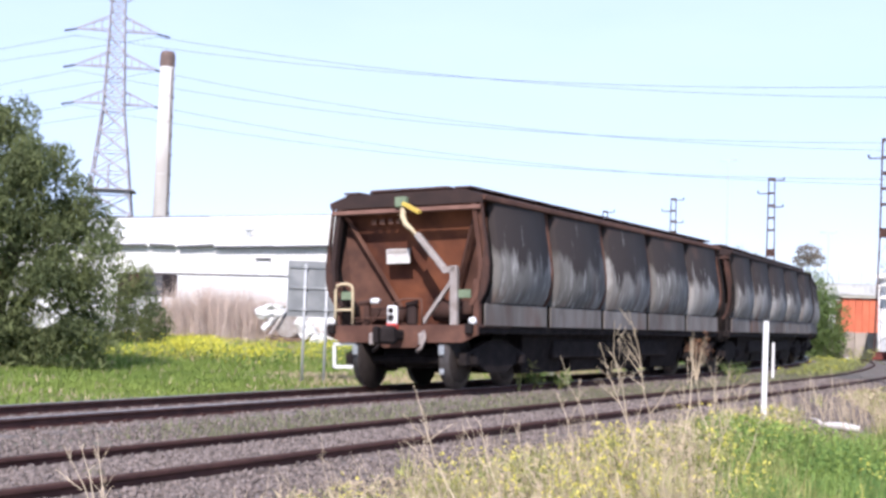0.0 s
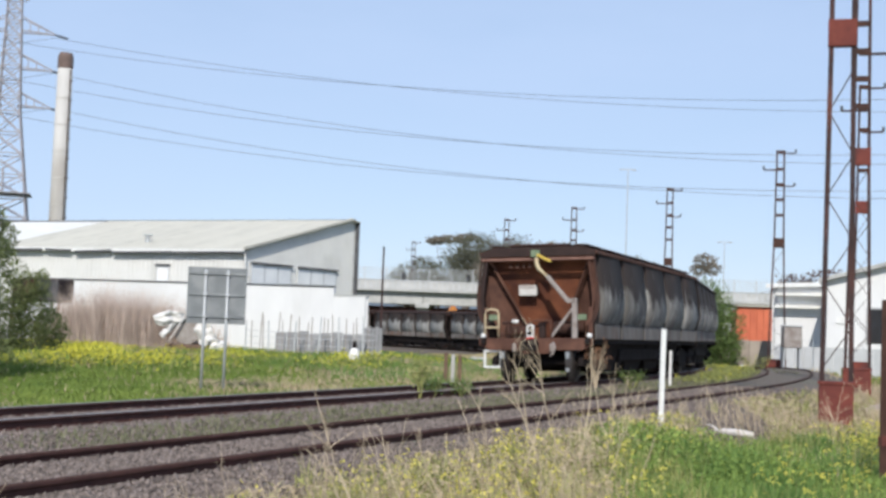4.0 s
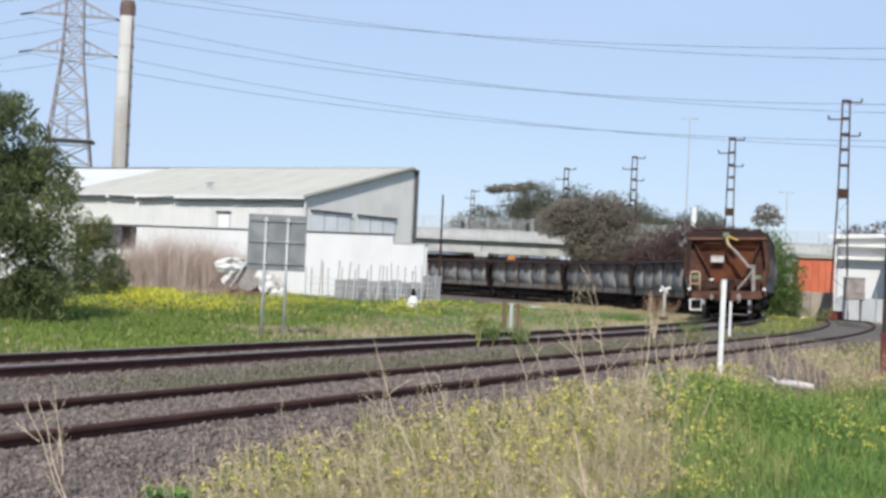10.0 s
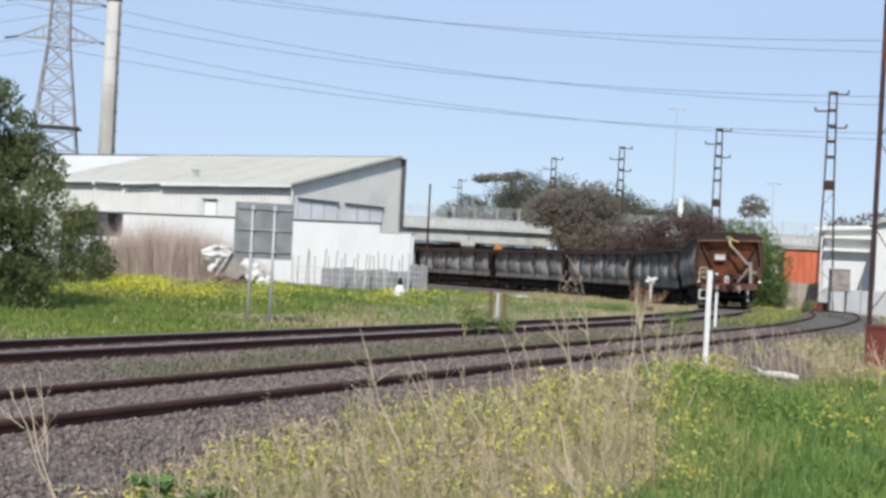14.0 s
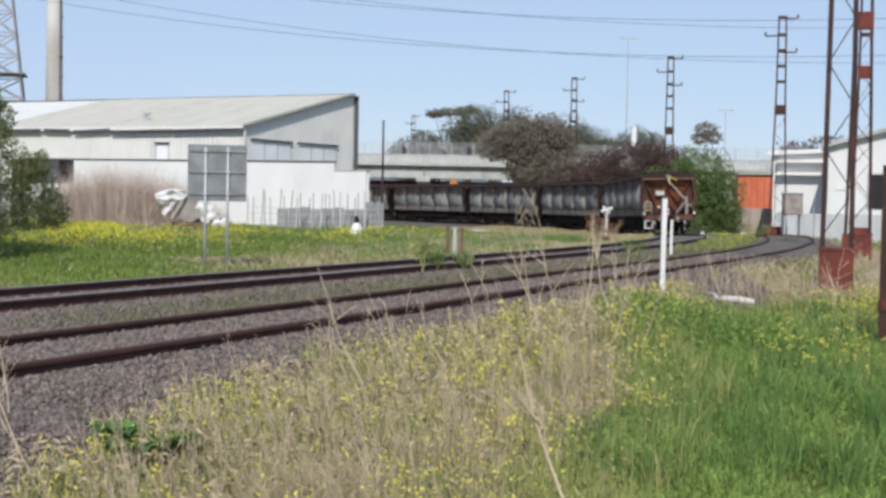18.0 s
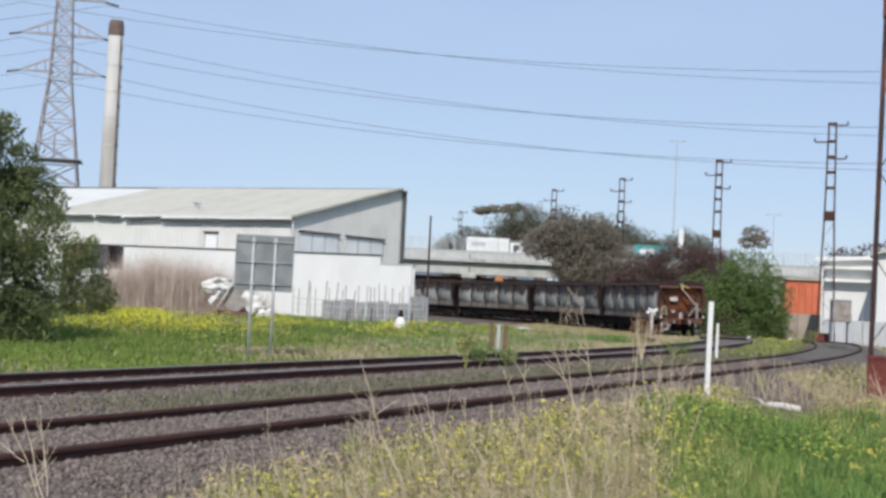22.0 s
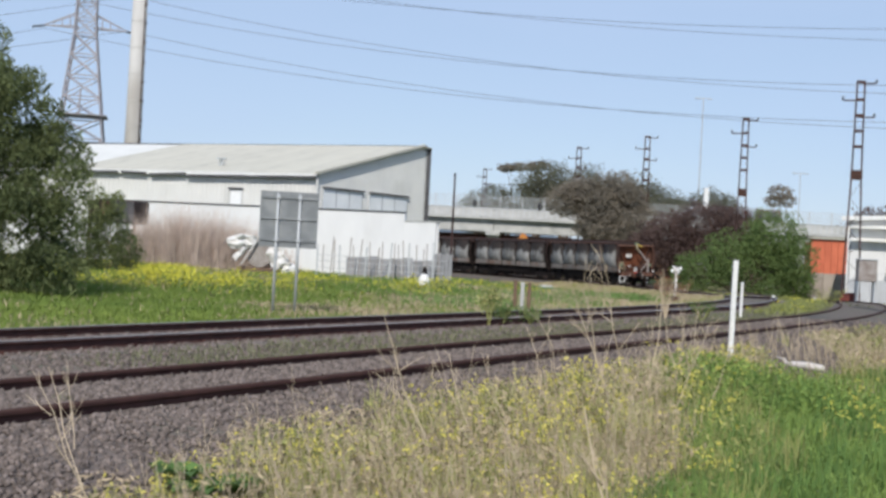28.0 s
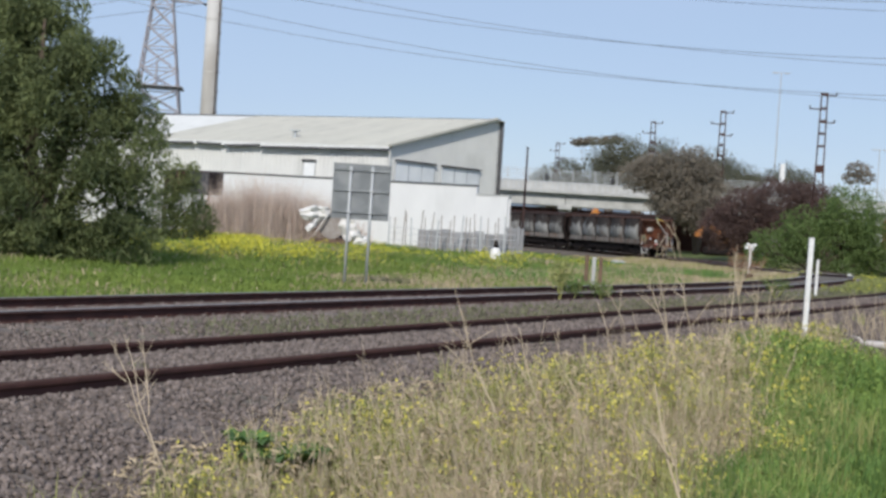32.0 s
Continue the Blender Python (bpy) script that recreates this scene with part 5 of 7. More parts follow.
    stuff("thin_dry_grass", blades(x, y, surf_z(x, y, d), rng.uniform(0.04, 0.22, len(x)), np.interp(y, [17, 60], [0.012, 0.045]), 0.8), DRY, "thin dry grass over the stones beyond the near track", "grass")
    # sparse weeds that stray onto the stones of the shoulder
    x, y = wedge(420, 5.0, 24, 24, 1.0)
    d = beside(x, y)
    keep = (d > 5.7) & (d < gravel_edge(y) + 0.3)
    x, y = np.repeat(x[keep], 26), np.repeat(y[keep], 26)
    x, y = x + rng.normal(0, 0.05, len(x)), y + rng.normal(0, 0.06, len(y))
    stuff("stray_weeds", blades(x, y, surf_z(x, y, beside(x, y)), rng.uniform(0.06, 0.30, len(x)), np.interp(y, [4, 10, 25], [0.006, 0.009, 0.018]), 0.7), OLIVE, "sparse weeds straying onto the stones", "weeds")


def curve_banks():
    """Weedy banks where the line turns away: inside the curve, between the tracks and before the fences."""
    s, d = rng.uniform(36, 104, 60000), rng.uniform(-7.0, -1.45, 60000)
    x, y, _ = on_track(s, d)
    n1 = fbm(x, y, 0.25, 14.0)
    keep = rng.uniform(size=len(s)) < np.interp(d, [-7, -3, -1.45], [1, 0.9, 0.55])
    x, y, d, s, n1 = x[keep], y[keep], d[keep], s[keep], n1[keep]
    z = np.maximum(ground_z(x, y), bed(d) + dip(s))
    h, w = rng.uniform(0.05, 0.17, len(x)) * (1 + 0.5 * n1), np.interp(y, [30, 90], [0.03, 0.07])
    dry = rng.uniform(size=len(x)) < np.interp(x, [3, 8, 14], [0.05, 0.3, 0.5]) + 0.6 * n1
    stuff("bank_dry_grass", blades(x[dry], y[dry], z[dry], h[dry] * 1.2, w[dry], 0.4), DRY, "straw-coloured grass on the bank inside the curve", "grass")
    g = ~dry
    stuff("bank_weeds", blades(x[g], y[g], z[g], h[g], w[g], 0.4), OLIVE, "olive weeds on the bank inside the curve", "weeds")
    s, d = rng.uniform(30, 84, 34000), rng.uniform(-16.0, -2.6, 34000)
    x, y, _ = on_track(s, d)
    n1 = fbm(x, y, 0.22, 52.0)
    keep = (n1 + rng.normal(0, 0.25, len(x)) > np.interp(x, [0, 5, 9], [-0.5, -0.1, 0.5])) & (x > -4) & (y < 72)
    x, y, n1 = x[keep], y[keep], n1[keep]
    stuff("bank_green_grass", blades(x, y, ground_z(x, y), rng.uniform(0.10, 0.30, len(x)) * (1 + 0.5 * n1), np.interp(y, [30, 90], [0.03, 0.07]), 0.4), TUFT, "green grass on the bank before the wagons", "grass")
    s, d = rng.uniform(36, 96, 26000), rng.choice([0.0, 1.0], 26000)
    d = np.where(d > 0, rng.uniform(6.2, 17, 26000), rng.uniform(1.25, 2.85, 26000))
    x, y, _ = on_track(s, d)
    n2 = fbm(x, y, 0.3, 27.0)
    keep = (n2 + rng.normal(0, 0.3, len(x)) > np.where(d < 3, 0.25, -0.2)) & (y > 34) & (y < 92) & ((d < 3) | (s > 50) | (d > 10))
    x, y, d, s, n2 = x[keep], y[keep], d[keep], s[keep], n2[keep]
    z = np.maximum(ground_z(x, y), np.where(d < 7.6, bed(d) + dip(s), -1))
    h = rng.uniform(0.12, 0.45, len(x)) * np.where(d < 3, 0.45, 1.0) * (1 + 0.5 * n2)
    stuff("fence_weeds", blades(x, y, z, h, np.interp(y, [30, 90], [0.03, 0.08]), 0.4), WEEDY, "yellow-green weeds beside the curve and before the fences", "weeds")
    k = (rng.uniform(size=len(x)) < 0.07) & (n2 > 0.1)
    p = np.c_[x[k], y[k], z[k] + h[k]]
    stuff("fence_weed_flowers", flakes(p, np.full(len(p), 0.09), 0.0), MUSTARD, "yellow flowers on the weeds beside the curve", "flowers")


def meadow():
    x, y = wedge(380000, 15, 64, 24, 0.75)
    d = beside(x, y)
    n1 = fbm(x[:], y[:], 0.16, 30.0)
    ok = (d < -3.4) & (y < 62)
    x, y, d, n1 = x[ok], y[ok], d[ok], n1[ok]
    dryish = np.clip(1.1 - np.abs(d + 6.5) / 3.5, 0, 1) * np.clip((x + 0.5) / 5, 0, 1) + 0.45 * np.clip((x - 4.0) / 4, 0, 1) * np.clip((y - 40) / 10, 0, 1)
    dryish += 0.9 * np.clip(1 - np.abs(d + 4.6) / 1.6, 0, 1) * np.clip((x + 4.5) / 2, 0, 1)
    dryish += 1.1 * np.clip(1.2 - np.abs(d + 6.9) / 2.4, 0, 1) * np.clip((x + 5.2) / 1.5, 0, 1) * (y > 26)
    pick = rng.uniform(size=len(x))
    is_dry = pick < np.clip(dryish * 0.42 + 0.55 * n1 - 0.12 * (x < -2), 0.02, 0.75)
    h = rng.uniform(0.12, 0.34, len(x)) * np.interp(y, [18, 34, 50, 60], [0.32, 0.55, 1.0, 1.2]) * (1 + 0.35 * n1) * np.interp(x, [-3, 2], [1.0, 0.5])
    w = np.interp(y, [15, 60], [0.02, 0.05])
    z = ground_z(x, y)
    g = ~is_dry
    stuff("meadow_grass", blades(x[g], y[g], z[g], h[g], w[g], 0.9), MEADOW, "fresh green meadow grass beyond the tracks", "grass")
    stuff("meadow_dry_grass", blades(x[is_dry], y[is_dry], z[is_dry], h[is_dry] * 1.15, w[is_dry], 0.4), DRY, "pale dry grass patches in the meadow", "grass")
    # mustard in flower along the wall and under the tree
    x, y = wedge(60000, 32, 60, 24, 0.75)
    d, n2 = beside(x, y), fbm(x, y, 0.22, 41.0)
    keep = (d < -8.5) & (x < 6.5) & (n2 + rng.normal(0, 0.15, len(x)) > np.interp(x, [-16, -6, 2, 6], [-0.02, 0.05, 0.12, 0.30]) + np.interp(y, [33, 37, 42, 50, 57], [0.55, 0.15, -0.12, -0.05, 0.10]))
    x, y = x[keep], y[keep]
    patch = np.clip(0.45 + 1.5 * fbm(x, y, 0.40, 4.0), 0.0, 1.4)
    z, h = ground_z(x, y), rng.uniform(0.3, 0.75, len(x)) * np.interp(y, [38, 46, 56], [0.75, 0.8, 0.55]) * (0.40 + 0.5 * patch)
    stuff("mustard_stems", blades(x, y, z, h, np.full(len(x), 0.05), 0.3), OLIVE, "leafy green mustard stems", "weeds")
    c = np.repeat(np.c_[x, y, z], 3, 0)
    p = c + np.c_[rng.normal(0, 0.12, (len(c), 2)), np.repeat(h, 3) * rng.uniform(0.15, 0.85, len(c))]
    stuff("mustard_leaves", flakes(p, np.full(len(p), 0.12), 0.2), MEADOW, "green leaves of the mustard plants", "weeds")
    bloom = rng.uniform(size=len(x)) < patch * np.interp(x, [-16, -6.5, -4, 2, 6.5], [0.62, 0.65, 0.28, 0.2, 0.1])
    c = np.c_[x, y, z + h * 0.95][bloom]
    p = np.repeat(c, 6, 0) + rng.normal(0, 1, (len(c) * 6, 3)) * [0.13, 0.13, 0.07]
    stuff("mustard_flowers", flakes(p, 0.075), MUSTARD, "yellow mustard flowers massed before the wall", "flowers")


def branch_points(base, tip, r0, g, depth, seed, most=7):
    """A bent stem with side branches drawn into g; gives the twig ends."""
    rnd = random.Random(seed)
    base, tip = Vector(base), Vector(tip)
    d = tip - base
    pts = [base + d * k + Vector((rnd.uniform(-1, 1), rnd.uniform(-1, 1), 0)) * d.length * 0.03 * (0 < k < 1) for k in (0, 0.25, 0.5, 0.75, 1)]
    g.tube(pts, [r0, r0 * 0.8, r0 * 0.65, r0 * 0.5, r0 * 0.25], 5)
    ends = [tip]
    if depth:
        for i in range(rnd.randint(most - 3, most)):
            k = rnd.uniform(0.35, 0.95)
            p = base + d * k
            q = p + (d.normalized() * rnd.uniform(0.5, 1.0) + Vector((rnd.uniform(-1, 1), rnd.uniform(-1, 1), rnd.uniform(-0.1, 0.5)))) * d.length * 0.30 * (1.15 - k)
            ends += branch_points(p, q, r0 * 0.5, g, depth - 1, seed * 7 + i, most)
    return ends


def dead_weeds():
    """Tall dead stalks that stand out of the dry belt, each a thing of its own."""
    spots = [(0.86, 5.25, -0.32, 0.25, 1.08, 0.011), (-0.10, 9.1, -0.42, 0.3, 1.0, 0.011), (0.20, 9.6, -0.25, 0.2, 0.75, 0.008), (1.75, 13.2, -0.35, 0.3, 1.42, 0.013), (1.95, 13.6, 0.15, 0.2, 1.25, 0.011),
             (1.55, 12.6, -0.5, 0.1, 1.15, 0.010), (2.05, 12.9, 0.4, -0.1, 0.95, 0.009), (-1.00, 7.2, -0.08, 0.1, 0.62, 0.008), (-0.80, 7.0, -0.2, 0.1, 0.55, 0.008), (-0.55, 6.3, -0.25, 0.0, 0.65, 0.008),
             (-1.62, 6.3, -0.45, 0.2, 0.75, 0.009), (-1.85, 6.8, -0.30, 0.2, 0.62, 0.008), (-2.1, 7.4, -0.1, 0.1, 0.5, 0.007), (-0.45, 5.3, -0.3, 0.1, 0.6, 0.007), (-1.1, 5.2, -0.3, 0.1, 0.55, 0.007),
             (0.9, 11.3, -0.3, 0.2, 0.85, 0.009), (0.5, 10.4, -0.3, 0.1, 0.7, 0.008), (2.6, 15.5, -0.2, 0.2, 0.9, 0.010), (3.0, 17.0, 0.1, 0.2, 0.85, 0.010), (1.2, 11.9, 0.2, 0.1, 0.8, 0.009),
             (6.9, 20.5, 0.25, 0.2, 1.05, 0.011), (7.3, 21.2, -0.25, 0.2, 0.9, 0.010), (6.6, 19.6, -0.1, 0.2, 0.8, 0.010), (0.2, 7.9, -0.2, 0.2, 0.55, 0.007), (0.05, 6.6, -0.2, 0.1, 0.5, 0.007),
             (1.45, 13.8, -0.15, 0.1, 1.2, 0.010), (2.3, 14.0, 0.1, 0.1, 1.05, 0.010), (1.9, 12.4, -0.1, 0.0, 0.95, 0.008), (2.5, 13.3, 0.3, 0.1, 0.8, 0.008), (1.1, 12.9, -0.4, 0.0, 0.9, 0.008), (7.6, 20.0, -0.5, 0.2, 1.15, 0.011)]
    for i, (x, y, lx, ly, h, r) in enumerate(spots):
        z = float(surf_z(np.array([x]), np.array([y]), beside(x, y))[0])
        g = Geo()
        branch_points((0, 0, -0.03), (lx, ly, h * (1.12 if 12 < y < 14.5 else 1.0)), r * (0.7 if y > 9 else 0.85 if i == 0 else 0.55), g, 3 if y > 9 and h > 0.85 else 2, 11 + i, 8 if 12 < y < 14.5 else 7)
        solid("dead_weed", g, DRYSTALK, "tall bleached dead weed stalk with thin branches", "dead plant", "dead weeds", m=pose(x, y, z))
    # finer dead stems, too many to count
    x, y = wedge(5200, 4.5, 24, 22, 1.0)
    d = beside(x, y)
    keep = (d > gravel_edge(y) + 0.3) & (d < green_edge(y) - 0.1)
    x, y = x[keep], y[keep]
    g = Geo()
    for i, (a, b, c) in enumerate(zip(x[:620], y[:620], surf_z(x, y, beside(x, y))[:620])):
        h = random.uniform(0.25, 0.72)
        branch_points((a, b, c - 0.02), (a + random.uniform(-0.3, 0.1), b + random.uniform(-0.1, 0.2), c + h), 0.0018 + 0.00018 * b, g, 1, 500 + i)
    me = big_mesh("dry_stems", g.v, np.array([t for q in g.f for t in ((q[0], q[1], q[2]), (q[0], q[2], q[3]) if len(q) == 4 else (q[0], q[2], q[3]))]), DRYSTALK)
    tagged(new("dry_stems", me), "thin pale dry stems standing in the grass", "dead plants", kind="stuff")


def crown(lobes, n, size, flat=0.0, long=1.0, shell=0.55, seed=1, cut=0.0):
    """Leaves over the outer part of overlapping lobes (centre, radii), with gaps."""
    vols = np.array([r[0] * r[1] * r[2] for _, r in lobes]) ** 0.67
    out = []
    for (c, r), k in zip(lobes, (vols / vols.sum() * n).astype(int)):
        u = rng.normal(size=(k, 3))
        u /= np.linalg.norm(u, axis=1)[:, None]
        q = u * (rng.uniform(shell ** 3, 1, k) ** (1 / 3))[:, None]
        bump = np.array([noise.noise(Vector(a * 2.6) + Vector((seed, c[0], c[2]))) for a in u])
        q *= (1 + 0.38 * bump)[:, None]
        gap = np.array([noise.noise(Vector(a * 5.0) + Vector((c[1], seed, 3.0))) for a in q])
        q = q[gap > cut - 0.25]
        out.append(np.array(c) + q * np.array(r))
    p = np.concatenate(out)
    return flakes(p, size, flat, long)


def limb_tree(t, base, forks, r0, label=""):
    """A tapered trunk with limbs up to the lobes."""
    g = Geo()
    for i, tip in enumerate(forks):
        b = Vector(base)
        q = Vector(tip)
        mid = b.lerp(q, 0.45) + Vector((random.uniform(-0.2, 0.2), random.uniform(-0.2, 0.2), 0)) * (q - b).length * 0.3
        mid.x = b.x + (mid.x - b.x) * 0.6
        mid.y = b.y + (mid.y - b.y) * 0.6
        g.tube([b, b.lerp(mid, 0.5), mid, mid.lerp(q, 0.5), q], [r0, r0 * 0.8, r0 * 0.6, r0 * 0.4, r0 * 0.12], 8)
    part("trunk", g, BARK, t, label, True)


def left_tree():
    t = thing("pepper_tree", pose(-11.6, 30.5, 0.1), "dense drooping dark green tree with foliage down to the grass", "tree")
    limb_tree(t, (0, 0, -0.2), [(0.9, 0, 4.6), (-1.2, 0.4, 4.9), (0.2, -0.8, 5.6), (1.6, 0.4, 2.9), (-1.7, -0.5, 3.2), (0.5, 0.9, 3.6)], 0.26, "grey-brown trunk")
    lobes = [((0.1, 0, 4.9), (1.25, 1.5, 1.35)), ((-1.3, 0.2, 5.1), (1.6, 1.7, 1.5)), ((1.0, -0.2, 3.9), (1.35, 1.6, 1.25)), ((-1.2, 0, 4.0), (2.0, 2.0, 1.7)), ((1.75, 0, 2.75), (1.45, 1.6, 1.3)),
             ((0.3, -0.7, 2.8), (1.8, 1.7, 1.5)), ((-1.8, -0.3, 2.5), (2.1, 2.0, 1.7)), ((1.5, -0.2, 1.35), (1.55, 1.5, 1.1)), ((0.0, -0.8, 1.2), (1.7, 1.6, 1.1)), ((-1.9, -0.4, 1.1), (2.0, 1.7, 1.1)),
             ((1.6, -0.6, 0.55), (1.4, 1.4, 0.6)), ((-0.2, -1.0, 0.5), (1.7, 1.5, 0.6)), ((-2.0, -0.6, 0.5), (1.9, 1.6, 0.6))]
    rnd = random.Random(5)
    tufts = []
    for c, r in lobes:
        for i in range(13):
            a, e = rnd.uniform(0, 6.283), rnd.uniform(-0.7, 1.4)
            k = rnd.uniform(0.70, 1.04)
            q = rnd.uniform(0.17, 0.34)
            tufts.append(((c[0] + r[0] * k * math.cos(a) * math.cos(e), c[1] + r[1] * k * math.sin(a) * math.cos(e), c[2] + r[2] * k * math.sin(e)), (r[0] * q, r[1] * q, r[2] * q * rnd.uniform(0.8, 1.5))))
    v, f = crown([(c, (r[0] * 0.76, r[1] * 0.76, r[2] * 0.78)) for c, r in lobes], 46000, 0.075, 0.75, 1.7, 0.5, 3, 0.05)
    v3, f3 = crown(tufts, 85000, 0.065, 0.75, 1.8, 0.15, 4, 0.0)
    # hanging sprays over the outside
    v2, f2 = crown([((c[0], c[1], c[2] - 0.15), (r[0] * 1.15, r[1] * 1.15, r[2] * 1.25)) for c, r in tufts], 26000, 0.085, 1.0, 2.4, 0.9, 8, 0.16)
    part("crown", big_mesh("crown", *merge((v, f), (v2, f2), (v3, f3)), LEAF), LEAF, t, "drooping fine foliage")


def bush(name, x, y, lobes, n, size, material, label, trunk=0.1, cut=0.0, category="bush", flat=0.0):
    t = thing(name, pose(x, y, float(ground_z(x, y)[0]) if y < 135 else 0.0), label, category)
    limb_tree(t, (0, 0, -0.2), [tuple(c) for c, r in lobes[:6]], trunk)
    part("crown", big_mesh("crown", *crown(lobes, n, size, flat, 1.0, 0.5, x, cut), material), material, t)
    return t


def bushes():
    bush("green_bush", 19.9, 94, [((1.9, 0, 4.5), (2.3, 2.2, 2.0)), ((3.4, 0.3, 3.0), (1.8, 1.9, 1.9)), ((-1.0, 0.2, 3.0), (2.2, 2.2, 1.7)), ((0.6, -0.8, 2.0), (3.2, 2.2, 1.9)), ((3.6, -0.2, 1.4), (1.5, 1.6, 1.4)), ((-3.2, -0.2, 1.7), (2.0, 1.8, 1.5)), ((0.9, -1.0, 4.2), (1.3, 1.2, 1.1)), ((2.6, -1.2, 3.3), (1.2, 1.1, 1.0))], 36000, 0.17, LEAF_BUSH, "rounded bright green leafy tree beside the track", 0.2)
    bush("brown_bush", 22.0, 121, [((0, 0, 5.0), (3.4, 2.6, 2.5)), ((-3.0, 0, 4.0), (2.8, 2.4, 2.3)), ((2.9, 0, 4.8), (2.7, 2.4, 2.4)), ((-5.0, 0, 2.7), (2.2, 2.2, 2.0)), ((0, -0.5, 2.4), (5.4, 2.2, 2.3))], 60000, 0.19, LEAF_DARK, "leafless dark brown thicket behind the green tree", 0.2, -0.3)
    # gum grove beyond the bridge
    def gum(x, y, h, w, n, seed, label="dusty olive-brown gum tree in a grove", m=LEAF_GUM, base=0.45):
        rnd = random.Random(seed)
        lobes = []
        for i in range(11):
            a = rnd.uniform(0, 6.28)
            k = rnd.uniform(0.1, 0.8)
            zz = h * rnd.uniform(base + 0.08, 0.88)
            lobes.append(((math.cos(a) * w * k, math.sin(a) * w * k * 0.6, zz), (w * rnd.uniform(0.42, 0.62), w * 0.5, h * rnd.uniform(0.14, 0.22))))
        bush("gum_tree", x, y, lobes, n, 0.26, m, label, 0.3, -0.16, "tree")
    for i, (x, y, h, w) in enumerate([(2.5, 176, 9.8, 4.0), (6.0, 178, 11.3, 4.0), (9.5, 172, 13.8, 4.2), (13.0, 170, 13.6, 4.4), (17, 172, 13.2, 4.6), (21, 170, 13.4, 4.6), (25.0, 174, 12.4, 4.2), (28.5, 176, 10.8, 3.6), (34.5, 180, 12.8, 2.9)]):
        gum(x, y, h, w, 11000, 60 + i, m=LEAF_FAR)
    gum(13.4, 138, 10.4, 4.3, 30000, 90, "broad dusty gum tree standing before the bridge", LEAF_GUM, 0.30)
    gum(17.2, 141, 10.2, 3.8, 26000, 91, "broad dusty gum tree standing before the bridge", LEAF_GUM, 0.32)
    bush("dark_shrub", -12.6, 48.5, [((-0.9, 0, 2.2), (0.8, 0.6, 1.0)), ((-0.3, 0, 1.6), (0.8, 0.6, 0.9)), ((0.3, 0, 0.9), (0.7, 0.6, 0.8)), ((-1.2, 0, 1.0), (0.9, 0.7, 1.0)), ((-0.1, 0, 2.6), (0.35, 0.4, 0.5)), ((-0.5, 0.1, 0.6), (1.3, 0.7, 0.6))], 19000, 0.09, LEAF, "dark ragged shrub growing beside the tree", 0.04, 0.0)
    # umbrella pine and a lone tree
    bush("umbrella_pine", 8.2, 190, [((0, 0, 14.6), (3.2, 2, 0.55)), ((-2.3, 0, 14.2), (1.6, 1.5, 0.45)), ((2.2, 0, 15.0), (1.7, 1.5, 0.5))], 1500, 0.45, LEAF_GUM, "flat-topped pine on a thin trunk", 0.14, 0.05, "tree")
    bush("lone_gum", 42.6, 180, [((0, 0, 12.2), (1.7, 1.5, 1.2)), ((-0.9, 0, 11.0), (1.2, 1.2, 0.9)), ((1.0, 0, 11.2), (1.3, 1.2, 0.9))], 1500, 0.38, LEAF_GUM, "lone small-crowned gum tree on a thin trunk", 0.16, 0.08, "tree")
    # weeds by the rails
    for x, y, w, h, m, lab, nm in ((0.80, 24.2, 0.36, 0.36, LEAF_BUSH, "leafy green weed growing at the ballast edge", "tall_weed"), (1.35, 24.9, 0.30, 0.30, LEAF_BUSH, "leafy green weed growing at the ballast edge", "tall_weed"), (0.55, 23.6, 0.22, 0.75, OLIVE, "leafy green weed growing at the ballast edge", "tall_weed"),
                                (4.85, 31.2, 0.42, 1.15, LEAF_RED, "rusty brown dead weed between the tracks", "rusty_weed"), (5.9, 32.2, 0.6, 0.45, LEAF_BUSH, "leafy green weed growing at the ballast edge", "tall_weed"), (8.2, 49.4, 0.7, 0.85, LEAF_RED, "rusty brown dead weed between the tracks", "rusty_weed"), (13.9, 50, 1.1, 0.7, OLIVE, "yellow-green bushy weed beside the curve", "tall_weed")):
        z = float(surf_z(np.array([x]), np.array([y]), beside(x, y))[0])
        t = thing(nm, pose(x, y, z), lab, "weed", "track weeds")
        g = Geo()
        ends = []
        for i in range(7):
            a = i * 0.9
            ends += branch_points((0, 0, -0.03), (math.cos(a) * w * 0.5, math.sin(a) * w * 0.4, h * random.uniform(0.75, 1.0)), 0.012, g, 1, 900 + i + int(x * 10))
        part("stem", g, DRYSTALK if m is LEAF_RED else OLIVE, t)
        p = np.repeat(np.array([tuple(e) for e in ends]), 7, 0)
        part("foliage", big_mesh("foliage", *flakes(p + rng.normal(0, 0.06, p.shape), 0.055), m), m, t)
    # broad green plants in the near weeds
    for x, y in ((-1.32, 6.95), (-1.17, 7.2), (-1.45, 7.15)):
        z = float(surf_z(np.array([x]), np.array([y]), beside(x, y))[0])
        t = thing("broad_leaf_weed", pose(x, y, z), "low broad-leaved green weed on the gravel edge", "weed")
        for i in range(11):
            a = i * 2.4
            r = 0.12 + 0.010 * i
            g = Geo()
            ca, sa = math.cos(a), math.sin(a)
            rows = []
            for k, wd, up in ((0.05, 0.012, 0.02), (0.4, 0.045, 0.12), (0.75, 0.05, 0.17), (1.0, 0.01, 0.15)):
                rows.append([(ca * r * k - sa * wd, sa * r * k + ca * wd, up), (ca * r * k, sa * r * k, up - 0.012), (ca * r * k + sa * wd, sa * r * k - ca * wd, up)])
            part("leaf", g.sheet(rows), BROADLEAF, t, "", True)
    # reeds before the white wall: loose fans of thin stems
    rnd = random.Random(21)
